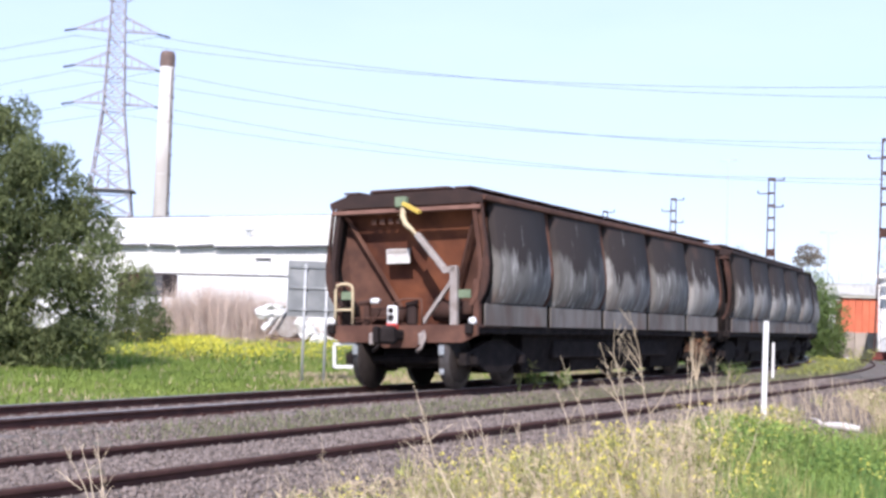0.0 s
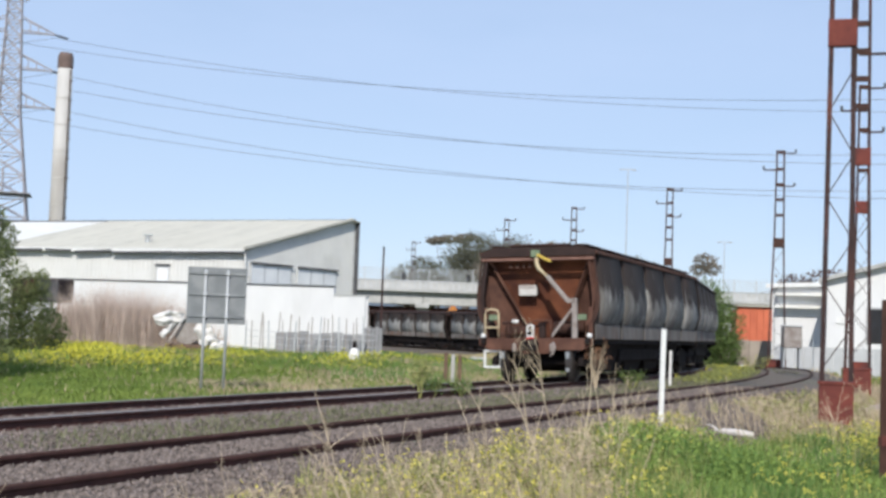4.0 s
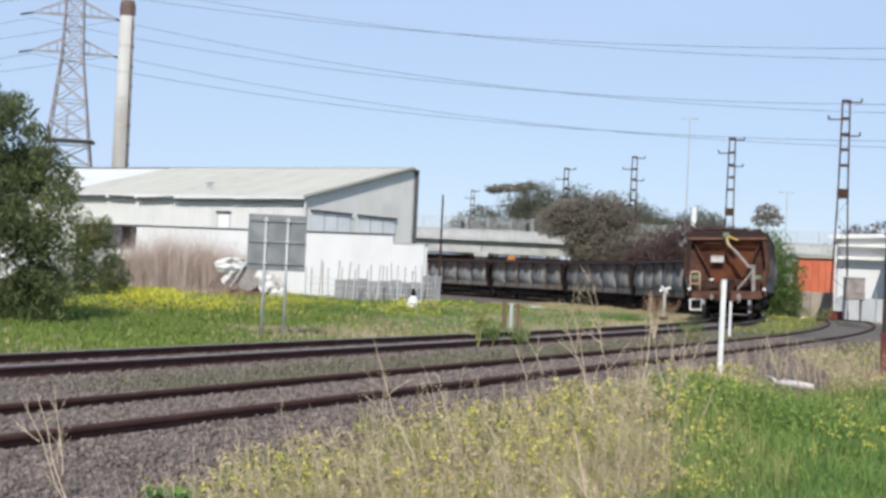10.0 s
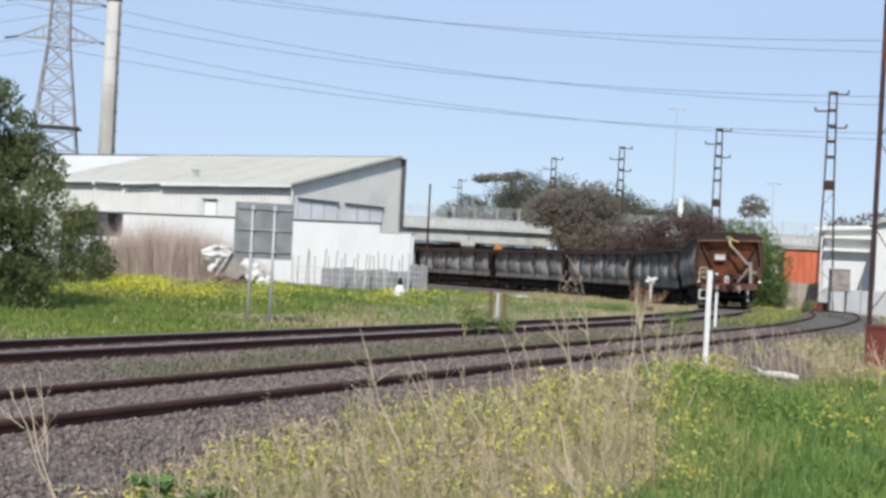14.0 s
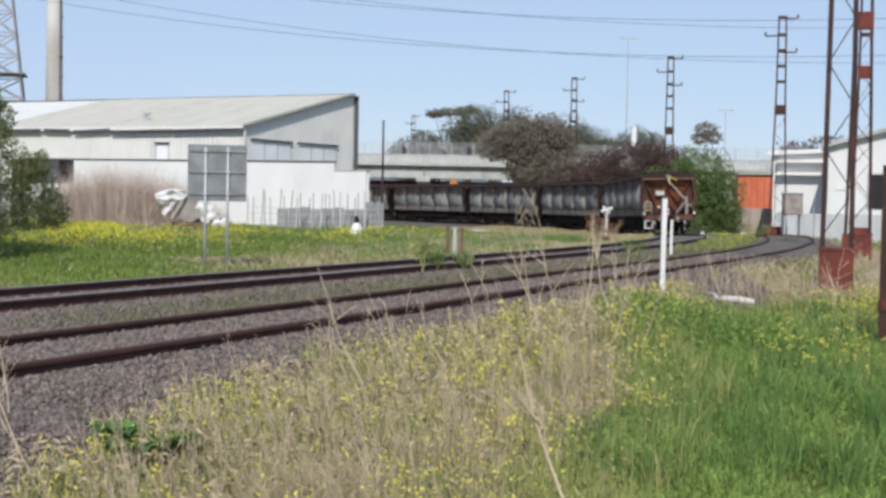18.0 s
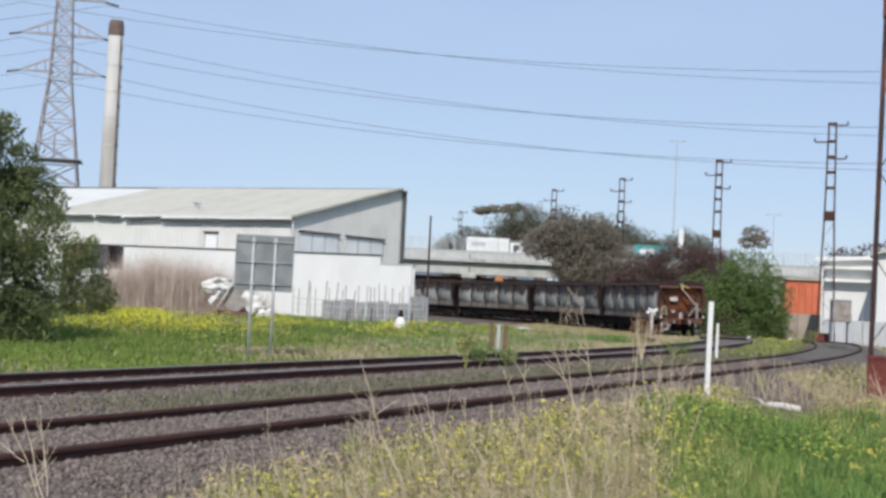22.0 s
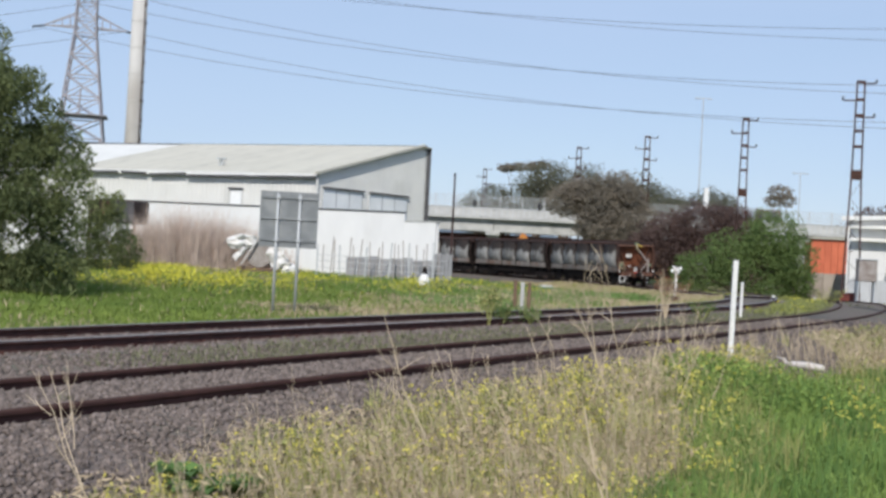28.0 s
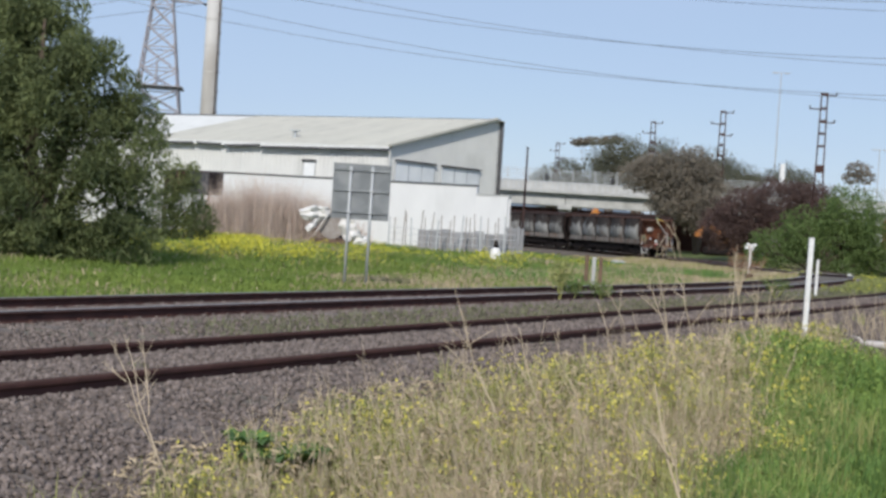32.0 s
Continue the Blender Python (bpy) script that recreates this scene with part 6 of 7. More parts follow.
    xs, ys, hs, bs = [], [], [], []
    for i in range(210):
        cx = rnd.uniform(-14.9, -8.9) if i < 185 else rnd.uniform(-9.4, -7.4)
        cy = 58.4 + rnd.uniform(-0.9, 0.9)
        top = float(np.interp(cx, [-15, -14.2, -12.8, -11, -9.2, -7.4], [1.5, 2.9, 3.75, 3.25, 2.6, 1.6])) * rnd.uniform(0.55, 1.05)
        k = 95
        xs.append(cx + rng.normal(0, 0.20, k))
        ys.append(cy + rng.normal(0, 0.20, k))
        hs.append(top * rng.uniform(0.10, 1.0, k) ** 0.85)
        bs.append(np.full(k, rnd.uniform(0, 6.28)))
    x, y, h, b = (np.concatenate(a) for a in (xs, ys, hs, bs))
    stuff("dry_reeds", blades(x, y, ground_z(x, y), h, np.full(len(x), 0.014), 0.36, toward=b), REED, "thicket of pinkish-brown dry reeds before the white wall", "reeds")


def build_stones():
    """Loose ballast stones on the bed near the camera."""
    base = []
    for k in range(5):
        v = np.array([(1, 0, 0), (-1, 0, 0), (0, 1, 0), (0, -1, 0), (0, 0, 0.8), (0, 0, -0.8), (0.6, 0.6, 0.45), (-0.6, -0.6, 0.4)], float)
        v = v[:6] * rng.uniform(0.65, 1.15, (6, 1)) + rng.normal(0, 0.12, (6, 3))
        base.append(v)
    f0 = np.array([(0, 2, 4), (2, 1, 4), (1, 3, 4), (3, 0, 4), (2, 0, 5), (1, 2, 5), (3, 1, 5), (0, 3, 5)])
    x, y = wedge(190000, 4.6, 34, 24, 1.2)
    d = beside(x, y)
    keep = (d > -3.6) & (d < gravel_edge(y) + np.interp(y, [15, 19], [0.9, 2.4])) & (np.abs(np.abs(d) - 0.8) > 0.09) & (np.abs(np.abs(d - SPACING) - 0.8) > 0.09)
    x, y, d = x[keep], y[keep], d[keep]
    n = len(x)
    s = rng.uniform(0.013, 0.030, n) * np.interp(y, [5, 30], [1.0, 1.35])
    a = rng.uniform(0, 6.28, n)
    v = np.array(base)[rng.integers(0, 5, n)] * s[:, None, None]
    ca, sa = np.cos(a)[:, None], np.sin(a)[:, None]
    z = np.where(d < 8.8, bed(d), 0)
    out = np.stack([v[..., 0] * ca - v[..., 1] * sa + x[:, None], v[..., 0] * sa + v[..., 1] * ca + y[:, None], v[..., 2] + (z + s * 0.25)[:, None]], -1)
    f = (f0[None] + np.arange(n)[:, None, None] * 6).reshape(-1, 3)
    stuff("ballast_stones", (out.reshape(-1, 3), f), STONE, "loose angular grey-brown ballast stones", "stones")


foreground()
meadow()
curve_banks()
dead_weeds()
left_tree()
bushes()
build_stones()


# ---- things beyond and beside the tracks ----
TAN = mat("tan_block", (0.42, 0.36, 0.31), (0.33, 0.28, 0.24), 0.6, 0.9, spot=(0.25, 0.21, 0.19), spot_scale=0.5, spot_at=0.6)
CORR = mat("grey_corrugated", (0.50, 0.51, 0.52), (0.42, 0.43, 0.44), 0.8, 0.6, per=0.05)
GREY_SHEET = mat("weathered_sheet", (0.33, 0.33, 0.34), (0.23, 0.235, 0.245), 1.0, 0.7, per=0.12)
ORANGE = mat("orange_paint", (0.62, 0.17, 0.09), (0.50, 0.13, 0.07), 0.8, 0.7, per=0.05)
DIGGER = mat("digger_orange", (0.58, 0.24, 0.06), (0.45, 0.17, 0.05), 1.5, 0.6)
TARP = mat("white_sheeting", (0.78, 0.77, 0.75), (0.60, 0.58, 0.56), 1.2, 0.6, bump=0.4)
DARKRED = mat("dark_red_paint", (0.13, 0.035, 0.035), (0.08, 0.03, 0.03), 1.2, 0.7)
HILL = mat("far_hill", (0.16, 0.19, 0.22), (0.12, 0.145, 0.17), 0.01, 0.95, bump=0)
TIMBER = mat("old_timber", (0.20, 0.13, 0.09), (0.12, 0.08, 0.06), 4, 0.9)
PALE_WOOD = mat("bleached_wood", (0.72, 0.68, 0.64), (0.55, 0.50, 0.46), 4, 0.8)
DIRT = mat("bare_dirt", (0.38, 0.31, 0.25), (0.28, 0.22, 0.17), 1.5, 0.95, bump=0.6)


def make_bridge():
    b = thing("road_bridge", pose(0, 150, 0, 0, 0, -3), "pale concrete road bridge with a mesh screen, above the railway", "bridge")
    x0, x1 = -74, 112
    for i in range(12):
        a = x0 + i * (x1 - x0) / 12
        c = a + (x1 - x0) / 12 - 0.06
        part("girder", Geo().box(((a + c) / 2, 0, 5.0), (c - a, 0.7, 1.35), bevel=0.05), CONCRETE, b, "pale concrete edge girder")
        part("parapet", Geo().box(((a + c) / 2, -0.12, 6.52), (c - a, 0.25, 0.98), bevel=0.03), CONCRETE, b, "pale concrete parapet")
    part("deck", Geo().box(((x0 + x1) / 2, 4.5, 5.82), (x1 - x0, 9.6, 0.30)), CONCRETE, b)
    part("far_parapet", Geo().box(((x0 + x1) / 2, 9.2, 6.5), (x1 - x0, 0.25, 1.0)), CONCRETE, b)
    part("ledge", Geo().box(((x0 + x1) / 2, -0.55, 5.83), (x1 - x0, 1.0, 0.18)), CONCRETE, b)
    for x in (-9.0, 3.4, 15.0, 27.0, 38.0, 50.0):
        part("pier", Geo().box((x, 0.9, 2.1), (1.3, 1.6, 4.5), bevel=0.06), CONCRETE, b)
        part("pier_cap", Geo().box((x, 3.5, 4.2), (1.6, 8, 0.5), bevel=0.04), CONCRETE, b)
        part("rear_pier", Geo().box((x, 7.0, 2.1), (1.3, 1.6, 4.5), bevel=0.06), CONCRETE, b)
    for x in np.arange(-15.5, 60, 2.45):
        part("screen_post", Geo().box((x, -0.1, 7.7), (0.09, 0.09, 1.45)), GALV, b)
    sc = Geo()
    for x in np.arange(-15.5, 60, 0.13):
        sc.box((x, -0.1, 7.7), (0.022, 0.012, 1.36))
    for z in np.arange(7.05, 8.42, 0.17):
        sc.box((22.2, -0.1, z), (75.4, 0.012, 0.02))
    ob = part("mesh_screen", sc, GALV, b, "grey wire mesh screen")
    ob["kind"] = "stuff"
    bars = Geo()
    for x in np.arange(-15.5, 60, 0.62):
        bars.box((x, -0.26, 6.50), (0.12, 0.03, 0.86))
    ob = part("parapet_ribs", bars, GALV, b, "grey upright ribs of the parapet")
    ob["kind"] = "stuff"
    part("parapet_rail", Geo().box((22.2, -0.27, 7.0), (75.6, 0.06, 0.10)), GALV, b)
    part("abutment", Geo().box((-43, 4.5, 2.15), (62, 9, 4.3)), CONCRETE, b)
    part("abutment", Geo().box((84, 4.5, 2.15), (56, 9, 4.3)), CONCRETE, b)
    for x in (1.2, 8.5):
        part("signal_lamp", Geo().tube([(x, -0.3, 7.0), (x, -0.3, 7.9)], 0.10, 6).box((x, -0.35, 7.5), (0.42, 0.3, 0.5)), ROOF_DARK, b, "dark signal lamp on the parapet")
    # dark sheet added to stand for the shade under the bridge
    part("rear_wall", Geo().box((12, 10.5, 2.1), (52, 0.3, 4.2)), DARK_BROWN, b, "dark brown sheet standing for the shade under the bridge")


def make_right_buildings():
    w = thing("white_shed", pose(27.3, 73, 0, 0, 0, -21), "white gabled industrial shed behind a grey fence", "building")
    H, P = 5.25, 6.6
    g = Geo().prism([(-3.0, 0), (7.5, 0), (7.5, H - 0.6), (2.0, P), (-3.0, H)], "y", 0, 0.2)
    part("front_wall", g, WHITEWALL, w)
    part("side_wall", Geo().box((-3.0, 5.2, H / 2), (0.2, 10.0, H)), WHITEWALL, w)
    part("roof_slope", Geo().slab([(-3.5, -0.4, H - 0.06), (2.0, -0.4, P + 0.12), (2.0, 11, P + 0.12), (-3.5, 11, H - 0.06)], 0.10), ROOF_LIGHT, w, "pale roof sheet")
    part("roof_slope", Geo().slab([(2.0, -0.4, P + 0.12), (8.0, -0.4, H - 0.7), (8.0, 11, H - 0.7), (2.0, 11, P + 0.12)], 0.10), ROOF_LIGHT, w, "pale roof sheet")
    part("barge_board", Geo().beam((-3.4, -0.45, H - 0.04), (2.0, -0.45, P + 0.08), 0.05, 0.22), CONCRETE, w)
    part("doorway", Geo().box((-0.4, -0.02, 2.7), (0.8, 0.06, 1.9)), DARKGLASS, w, "dark open doorway")
    part("door_frame", Geo().box((-0.85, -0.04, 2.7), (0.08, 0.08, 2.0)).box((0.05, -0.04, 2.7), (0.08, 0.08, 2.0)).box((-0.4, -0.04, 3.72), (1.0, 0.08, 0.1)), FRAME, w)
    part("wall_sign", Geo().box((-2.2, -0.04, 3.0), (0.55, 0.04, 0.4)), WHITE, w, "small white notice board")
    a = thing("white_factory", pose(25.6, 84, 0, 0, 0, -20), "white low factory with stepped roof edges and lean-to", "building")
    part("front_wall", Geo().box((3.0, 0.1, 2.7), (8.4, 0.2, 5.4)), WHITEWALL, a)
    part("side_wall", Geo().box((-1.2, 4.0, 2.6), (0.2, 8.0, 5.2)), WHITEWALL, a)
    part("roof", Geo().slab([(-1.7, -0.4, 5.25), (7.6, -0.4, 5.75), (7.6, 9, 6.1), (-1.7, 9, 5.6)], 0.12), ROOF_LIGHT, a)
    part("fascia", Geo().beam((-1.7, -0.42, 5.2), (7.6, -0.42, 5.7), 0.06, 0.25), WHITE, a)
    for z, x0, x1 in ((4.35, -1.0, 2.3), (3.55, -1.0, 2.0)):
        part("window_band", Geo().box(((x0 + x1) / 2, -0.03, z), (x1 - x0, 0.06, 0.5)), GLASS, a, "grey window band")
        part("awning", Geo().slab([(x0 - 0.1, -0.7, z + 0.3), (x1 + 0.1, -0.7, z + 0.3), (x1 + 0.1, 0, z + 0.45), (x0 - 0.1, 0, z + 0.45)], 0.06), ROOF_LIGHT, a)
    part("downpipe", Geo().tube([(2.5, -0.12, 0.3), (2.5, -0.12, 5.2)], 0.08, 8), WHITE, a, "", True)
    o = thing("orange_building", pose(28.2, 100, 0, 0, 0, -10), "flat orange-red painted shed behind the fence", "building")
    for i in range(8):
        part("cladding_sheet", Geo().box((-1.75 + i * 0.5, 0, 2.1), (0.47, 0.12, 4.2)), ORANGE, o)
    part("roof", Geo().box((0, 3, 4.3), (4.4, 6.6, 0.12)), ROOF, o)
    part("hull", Geo().box((0, 3.1, 2.0), (3.9, 6.0, 4.1)), ORANGE, o)
    f = thing("far_building", pose(56, 205, 0, 0, 0, -14), "long low pale building on the skyline", "building")
    part("wall", Geo().box((0, 0, 4.4), (30, 5, 8.6)), WHITEWALL, f)
    part("roof", Geo().box((0, 0, 8.85), (30.6, 5.6, 0.3)), ROOF_LIGHT, f)
    for i in range(12):
        part("window", Geo().box((-13 + i * 2.3, -2.52, 7.4), (1.3, 0.05, 0.7)), GLASS, f)
    h = thing("far_roof", pose(29.0, 165, 0), "grey gabled house roof among the gum trees", "building")
    part("wall", Geo().box((0, 2, 3.4), (7, 5, 6.8)), WHITEWALL, h)
    part("roof", Geo().prism([(-4, 6.7), (4, 6.7), (0, 9.3)], "y", -0.8, 5.4), GALV, h)
    part("chimney_stack", Geo().box((0.9, 0, 10.0), (0.55, 0.55, 3.0)), WHITE, h, "slim white stack")


def make_fences():
    f = thing("corrugated_fence", flat(20.3, 69, -4), "pale grey corrugated metal fence", "fence")
    for i in range(22):
        part("fence_sheet", Geo().box((i * 0.52, 0.02 * (i % 2), 0.90), (0.50, 0.03, 1.62)), CORR, f)
    for i in range(6):
        part("post", Geo().box((i * 2.2, 0.08, 0.95), (0.08, 0.08, 1.7)), GALV, f)
    t = thing("block_wall", flat(23.75, 95, -4), "tan concrete block wall stained with rust", "wall")
    for i in range(6):
        part("wall_bay", Geo().box((i * 0.80, 0, 1.1), (0.78, 0.2, 2.1 - 0.06 * (i % 2)), bevel=0.02), TAN, t)
    # leaning pickets before the white wall
    p = thing("picket_fence", pose(-6.3, 58.4, 0.15), "ragged wire fence on thin leaning stakes", "fence")
    rnd = random.Random(4)
    for i in range(22):
        x = i * 0.255 + rnd.uniform(-0.06, 0.06)
        h = rnd.uniform(1.55, 2.05)
        part("stake", Geo().beam((x, 0, -0.1), (x + rnd.uniform(-0.10, 0.16), 0, h), 0.04 if i % 4 else 0.065), GREY_BOX if i % 4 else GALV, p)
    wires = Geo()
    for z in (0.3, 0.6, 0.9, 1.15):
        wires.tube([(0, -0.03, z), (2.8, -0.03, z - 0.05), (5.6, -0.03, z)], 0.012, 4)
    part("fence_wire", wires, GALV, p)
    d = thing("low_sheet_fence", pose(-4.9, 59.6, 0.1), "low weathered grey sheets along the wall", "fence")
    for i in range(8):
        part("fence_sheet", Geo().box((i * 0.5, 0.02 * (i % 2), 0.62), (0.48, 0.03, 1.05 + 0.10 * (i % 3))), GREY_SHEET, d)
    e = thing("end_fence", pose(-1.15, 60.2, 0.1), "upright pale grey fence boards at the wall's end", "fence")
    for i in range(5):
        part("board", Geo().box((i * 0.17, 0, 0.75), (0.15, 0.03, 1.5 + 0.12 * (i % 2))), GREY_SHEET, e)


def make_small_things():
    # stubs beside the far rail
    for x, y, h, m, lab in ((1.60, 38.1, 0.80, TIMBER, "dark weathered timber stub"), (1.80, 38.0, 0.76, CONCRETE, "pale weathered stub post"), (2.00, 38.1, 0.76, TIMBER, "brown weathered timber stub")):
        t = thing("stub_post", pose(x, y, float(ground_z(x, y)[0])), lab + " beside the far rail", "post", "stub posts")
        part("shaft", Geo().box((0, 0, h / 2), (0.105, 0.105, h + 0.1), bevel=0.015), m, t)
        part("top", Geo().box((0, 0, h + 0.06), (0.11, 0.11, 0.03), bevel=0.01), m, t)
    s = thing("white_marker", pose(-1.36, 50, 0.12), "squat white painted marker with a dark cap in the grass", "marker")
    part("body", Geo().tube([(0, 0, 0), (0, 0, 0.35), (0.02, 0, 0.62), (0.02, 0, 0.72)], [0.20, 0.25, 0.17, 0.08], 12), TARP, s, "", True)
    part("cap", Geo().tube([(0.02, 0, 0.70), (0.02, 0, 0.78), (0.02, 0, 0.98)], [0.09, 0.10, 0.05], 10), BLACK, s, "dark cap", True)
    c = thing("track_marker", pose(8.1, 50, 0.1), "white cross-topped track marker post with a rusty foot", "marker")
    part("shaft", Geo().box((0, 0, 0.75), (0.08, 0.07, 1.3)), WHITE, c)
    part("cross_piece", Geo().beam((-0.21, -0.03, 1.34), (0.20, -0.03, 1.48), 0.08, 0.10), WHITE, c)
    part("bracket", Geo().beam((-0.14, -0.03, 1.52), (0.12, -0.03, 1.28), 0.05, 0.07), WHITE, c)
    part("foot", Geo().box((0, 0, 0.2), (0.30, 0.25, 0.4), bevel=0.04), RUST, c, "rusty foot")
    for x, y in ((14.6, 62), (16.4, 61.5), (19.1, 62.5)):
        m = thing("white_peg", pose(x, y, float(ground_z(x, y)[0])), "short white peg beside the curve", "post", "white pegs")
        part("shaft", Geo().box((0, 0, 0.30), (0.15, 0.12, 0.62), bevel=0.03), WHITE, m)
        part("top", Geo().box((0, 0, 0.62), (0.12, 0.10, 0.05), bevel=0.02), CONCRETE, m)
    k = thing("signal_cabinet", flat(20.05, 66, 0), "grey metal equipment cabinet on a low stand", "cabinet")
    part("body", Geo().box((0, 0, 2.1), (0.9, 0.6, 1.05), bevel=0.03), GREY_BOX, k)
    part("roof", Geo().box((0, 0, 2.66), (1.0, 0.7, 0.06), bevel=0.02), GALV, k)
    for sx in (-0.4, 0.4):
        part("leg", Geo().box((sx, 0, 0.8), (0.08, 0.4, 1.6)), GALV, k)
    part("side_rail", Geo().tube([(0.55, 0, 0.4), (0.55, 0, 2.0), (1.1, 0, 2.0), (1.1, 0, 0.4)], 0.03, 6), GALV, k)
    # bleached branch on the gravel
    bx, by = np.array([5.2]), np.array([20.0])
    b = thing("fallen_branch", pose(5.2, 20.0, float(surf_z(bx, by, beside(bx, by))[0]) - 0.01, 0, 0, -35), "bleached white fallen branch lying on the gravel", "branch")
    part("limb", Geo().tube([(-0.36, 0.04, 0.05), (-0.14, 0, 0.08), (0.10, -0.03, 0.08), (0.32, 0.04, 0.05)], [0.03, 0.05, 0.06, 0.05], 8), PALE_WOOD, b, "", True)
    part("twig", Geo().tube([(-0.2, 0, 0.07), (-0.36, 0.15, 0.14), (-0.5, 0.2, 0.16)], [0.025, 0.018, 0.010], 6), PALE_WOOD, b, "", True)
    # rusty steel post at the lawn's edge
    r = thing("rusty_post", pose(5.80, 15.2, 0.0, 0, 0, -18), "heavy rusty brown steel channel post in the grass", "post")
    part("web", Geo().box((0, 0, 1.08), (0.22, 0.02, 2.2)), RUST_DARK, r)
    for sx in (-1, 1):
        part("flange", Geo().box((sx * 0.11, 0, 1.08), (0.02, 0.14, 2.2)), RUST_DARK, r)
    part("bolt_plate", Geo().box((0, -0.02, 0.55), (0.28, 0.03, 0.12)), RUST_RED, r)
    # thin pole, street lights
    p = thing("thin_pole", pose(-0.55, 70, 0.1), "thin dark timber pole by the wall's end", "pole")
    part("shaft", Geo().tube([(0, 0, 0), (0, 0, 5.7)], [0.075, 0.045], 8), MAST, p)
    part("cap", Geo().tube([(0, 0, 5.7), (0, 0, 5.8)], [0.07, 0.05], 8), ROOF_DARK, p)
    for x, y, h in ((35.1, 200, 27.0), (55.2, 220, 18.0)):
        l = thing("street_light", pose(x, y, 0), "tall pale street light with a short double arm", "street lamp", "street lights")
        part("mast", Geo().tube([(0, 0, 0), (0, 0, h)], [0.13, 0.07], 8), GALV, l)
        part("arm", Geo().beam((-1.2, 0, h), (1.2, 0, h), 0.10), GALV, l)
        for sx in (-1, 1):
            part("lamp_head", Geo().box((sx * 0.9, 0, h - 0.06), (0.8, 0.3, 0.14), bevel=0.04), GALV, l)
    # sheeting and drum heaped beside the reeds
    w = thing("sheeting_heap", pose(-8.6, 56.2, 0.15, 0, 0, 8), "torn white plastic sheeting over a rusty drum", "rubbish")
    def crumple(cx, cz, wx, wz, lean, seed):
        """A torn sheet hanging in folds round a middle."""
        rows = []
        for a in range(13):
            v = a / 6 - 1
            row = []
            for b in range(13):
                u = b / 6 - 1
                n1 = noise.noise(Vector((u * 1.6, v * 1.6, seed)))
                n2 = noise.noise(Vector((u * 4.0, v * 4.0, seed + 9)))
                edge = 1 + 0.30 * noise.noise(Vector((math.atan2(v, u) * 1.2, seed, 2.0)))
                row.append((cx + u * wx * edge * math.sqrt(1 - v * v * 0.45) + lean * v, -0.35 - 0.22 * (1 - u * u) + 0.25 * n1 + 0.10 * n2, cz + v * wz * edge * math.sqrt(1 - u * u * 0.45)))
            rows.append(row)
        return Geo().sheet(rows)
    for cx, cz, wx, wz, lean, seed in ((-0.68, 1.55, 0.62, 0.32, 0.10, 3.0), (0.80, 0.95, 0.42, 0.52, -0.08, 17.0), (1.30, 0.45, 0.42, 0.30, 0.0, 29.0), (-0.75, 1.05, 0.20, 0.30, 0.2, 41.0)):
        part("sheet", crumple(cx, cz, wx, wz, lean, seed), TARP, w, "crumpled white sheet", True)
    part("drum", Geo().tube([(0.05, -0.30, 1.02), (0.05, -0.28, 1.02), (0.20, 0.62, 1.02)], [0.47, 0.52, 0.52], 20), DARK_BROWN, w, "brown drum", True)
    part("drum_rim", Geo().tube([(0.05, -0.34, 1.02), (0.05, -0.29, 1.02)], [0.54, 0.54], 20), GREY_BOX, w, "dull grey drum rim")
    part("pallet", Geo().box((0.1, 0.1, 0.24), (1.9, 0.9, 0.48), bevel=0.04), TIMBER, w, "old timber pallet under the drum")
    part("strip", Geo().beam((-0.68, -0.60, 0.60), (0.02, -0.52, 1.80), 0.09, 0.03), TARP, w, "white torn strip over the drum")
    # dark awning by the tree
    a = thing("dark_awning", pose(-15.75, 60.5, 0.1, 0, 0, -12), "low dark red shelter against the white wall", "shelter")
    part("roof", Geo().box((0, 0, 2.62), (2.3, 1.5, 1.05), bevel=0.05), RUST_BLACK, a)
    part("red_board", Geo().box((-0.18, -0.79, 2.75), (0.55, 0.06, 0.6)), DARKRED, a, "faded red board")
    part("fascia", Geo().box((0.62, -0.78, 2.62), (1.0, 0.06, 0.92)), ROOF_DARK, a)
    for sx in (-1.1, 1.1):
        part("post", Geo().box((sx, -0.6, 1.25), (0.10, 0.10, 2.5)), TIMBER, a)
    # diggers at work beyond the curve
    for x, y, top, rz in ((4.6, 128, 3.75, 20), (18.7, 135, 3.45, 188)):
        g = thing("digger", pose(x, y, 0.1, 0, 0, rz), "orange digger with its arm folded, beyond the wagons", "digger", "diggers")
        part("cab", Geo().box((-0.2, 0, 1.9), (1.3, 1.4, 1.3), bevel=0.1), DIGGER, g)
        part("boom", Geo().beam((0.2, -0.3, 2.1), (1.3, -0.3, top), 0.35, 0.4), DIGGER, g)
        part("arm", Geo().beam((1.3, -0.3, top), (2.0, -0.3, 2.3), 0.28, 0.3), DIGGER, g)
        part("bucket", Geo().prism([(1.7, 2.4), (2.3, 2.3), (2.4, 1.8), (1.9, 1.7)], "y", -0.7, 0.1), DIGGER, g)
        part("counterweight", Geo().box((-1.1, 0, 1.6), (0.8, 1.6, 0.9), bevel=0.12), DIGGER, g)
        for sy in (-0.8, 0.8):
            part("track", Geo().box((0, sy, 0.45), (2.8, 0.5, 0.9), bevel=0.25), BLACK, g)
        part("cab_window", Geo().box((-0.2, -0.71, 2.1), (0.9, 0.03, 0.7)), DARKGLASS, g)
    # white slab by the meadow's edge
    v = thing("white_slab", flat(5.2, 80, 10), "low pale concrete slab in the grass", "slab")
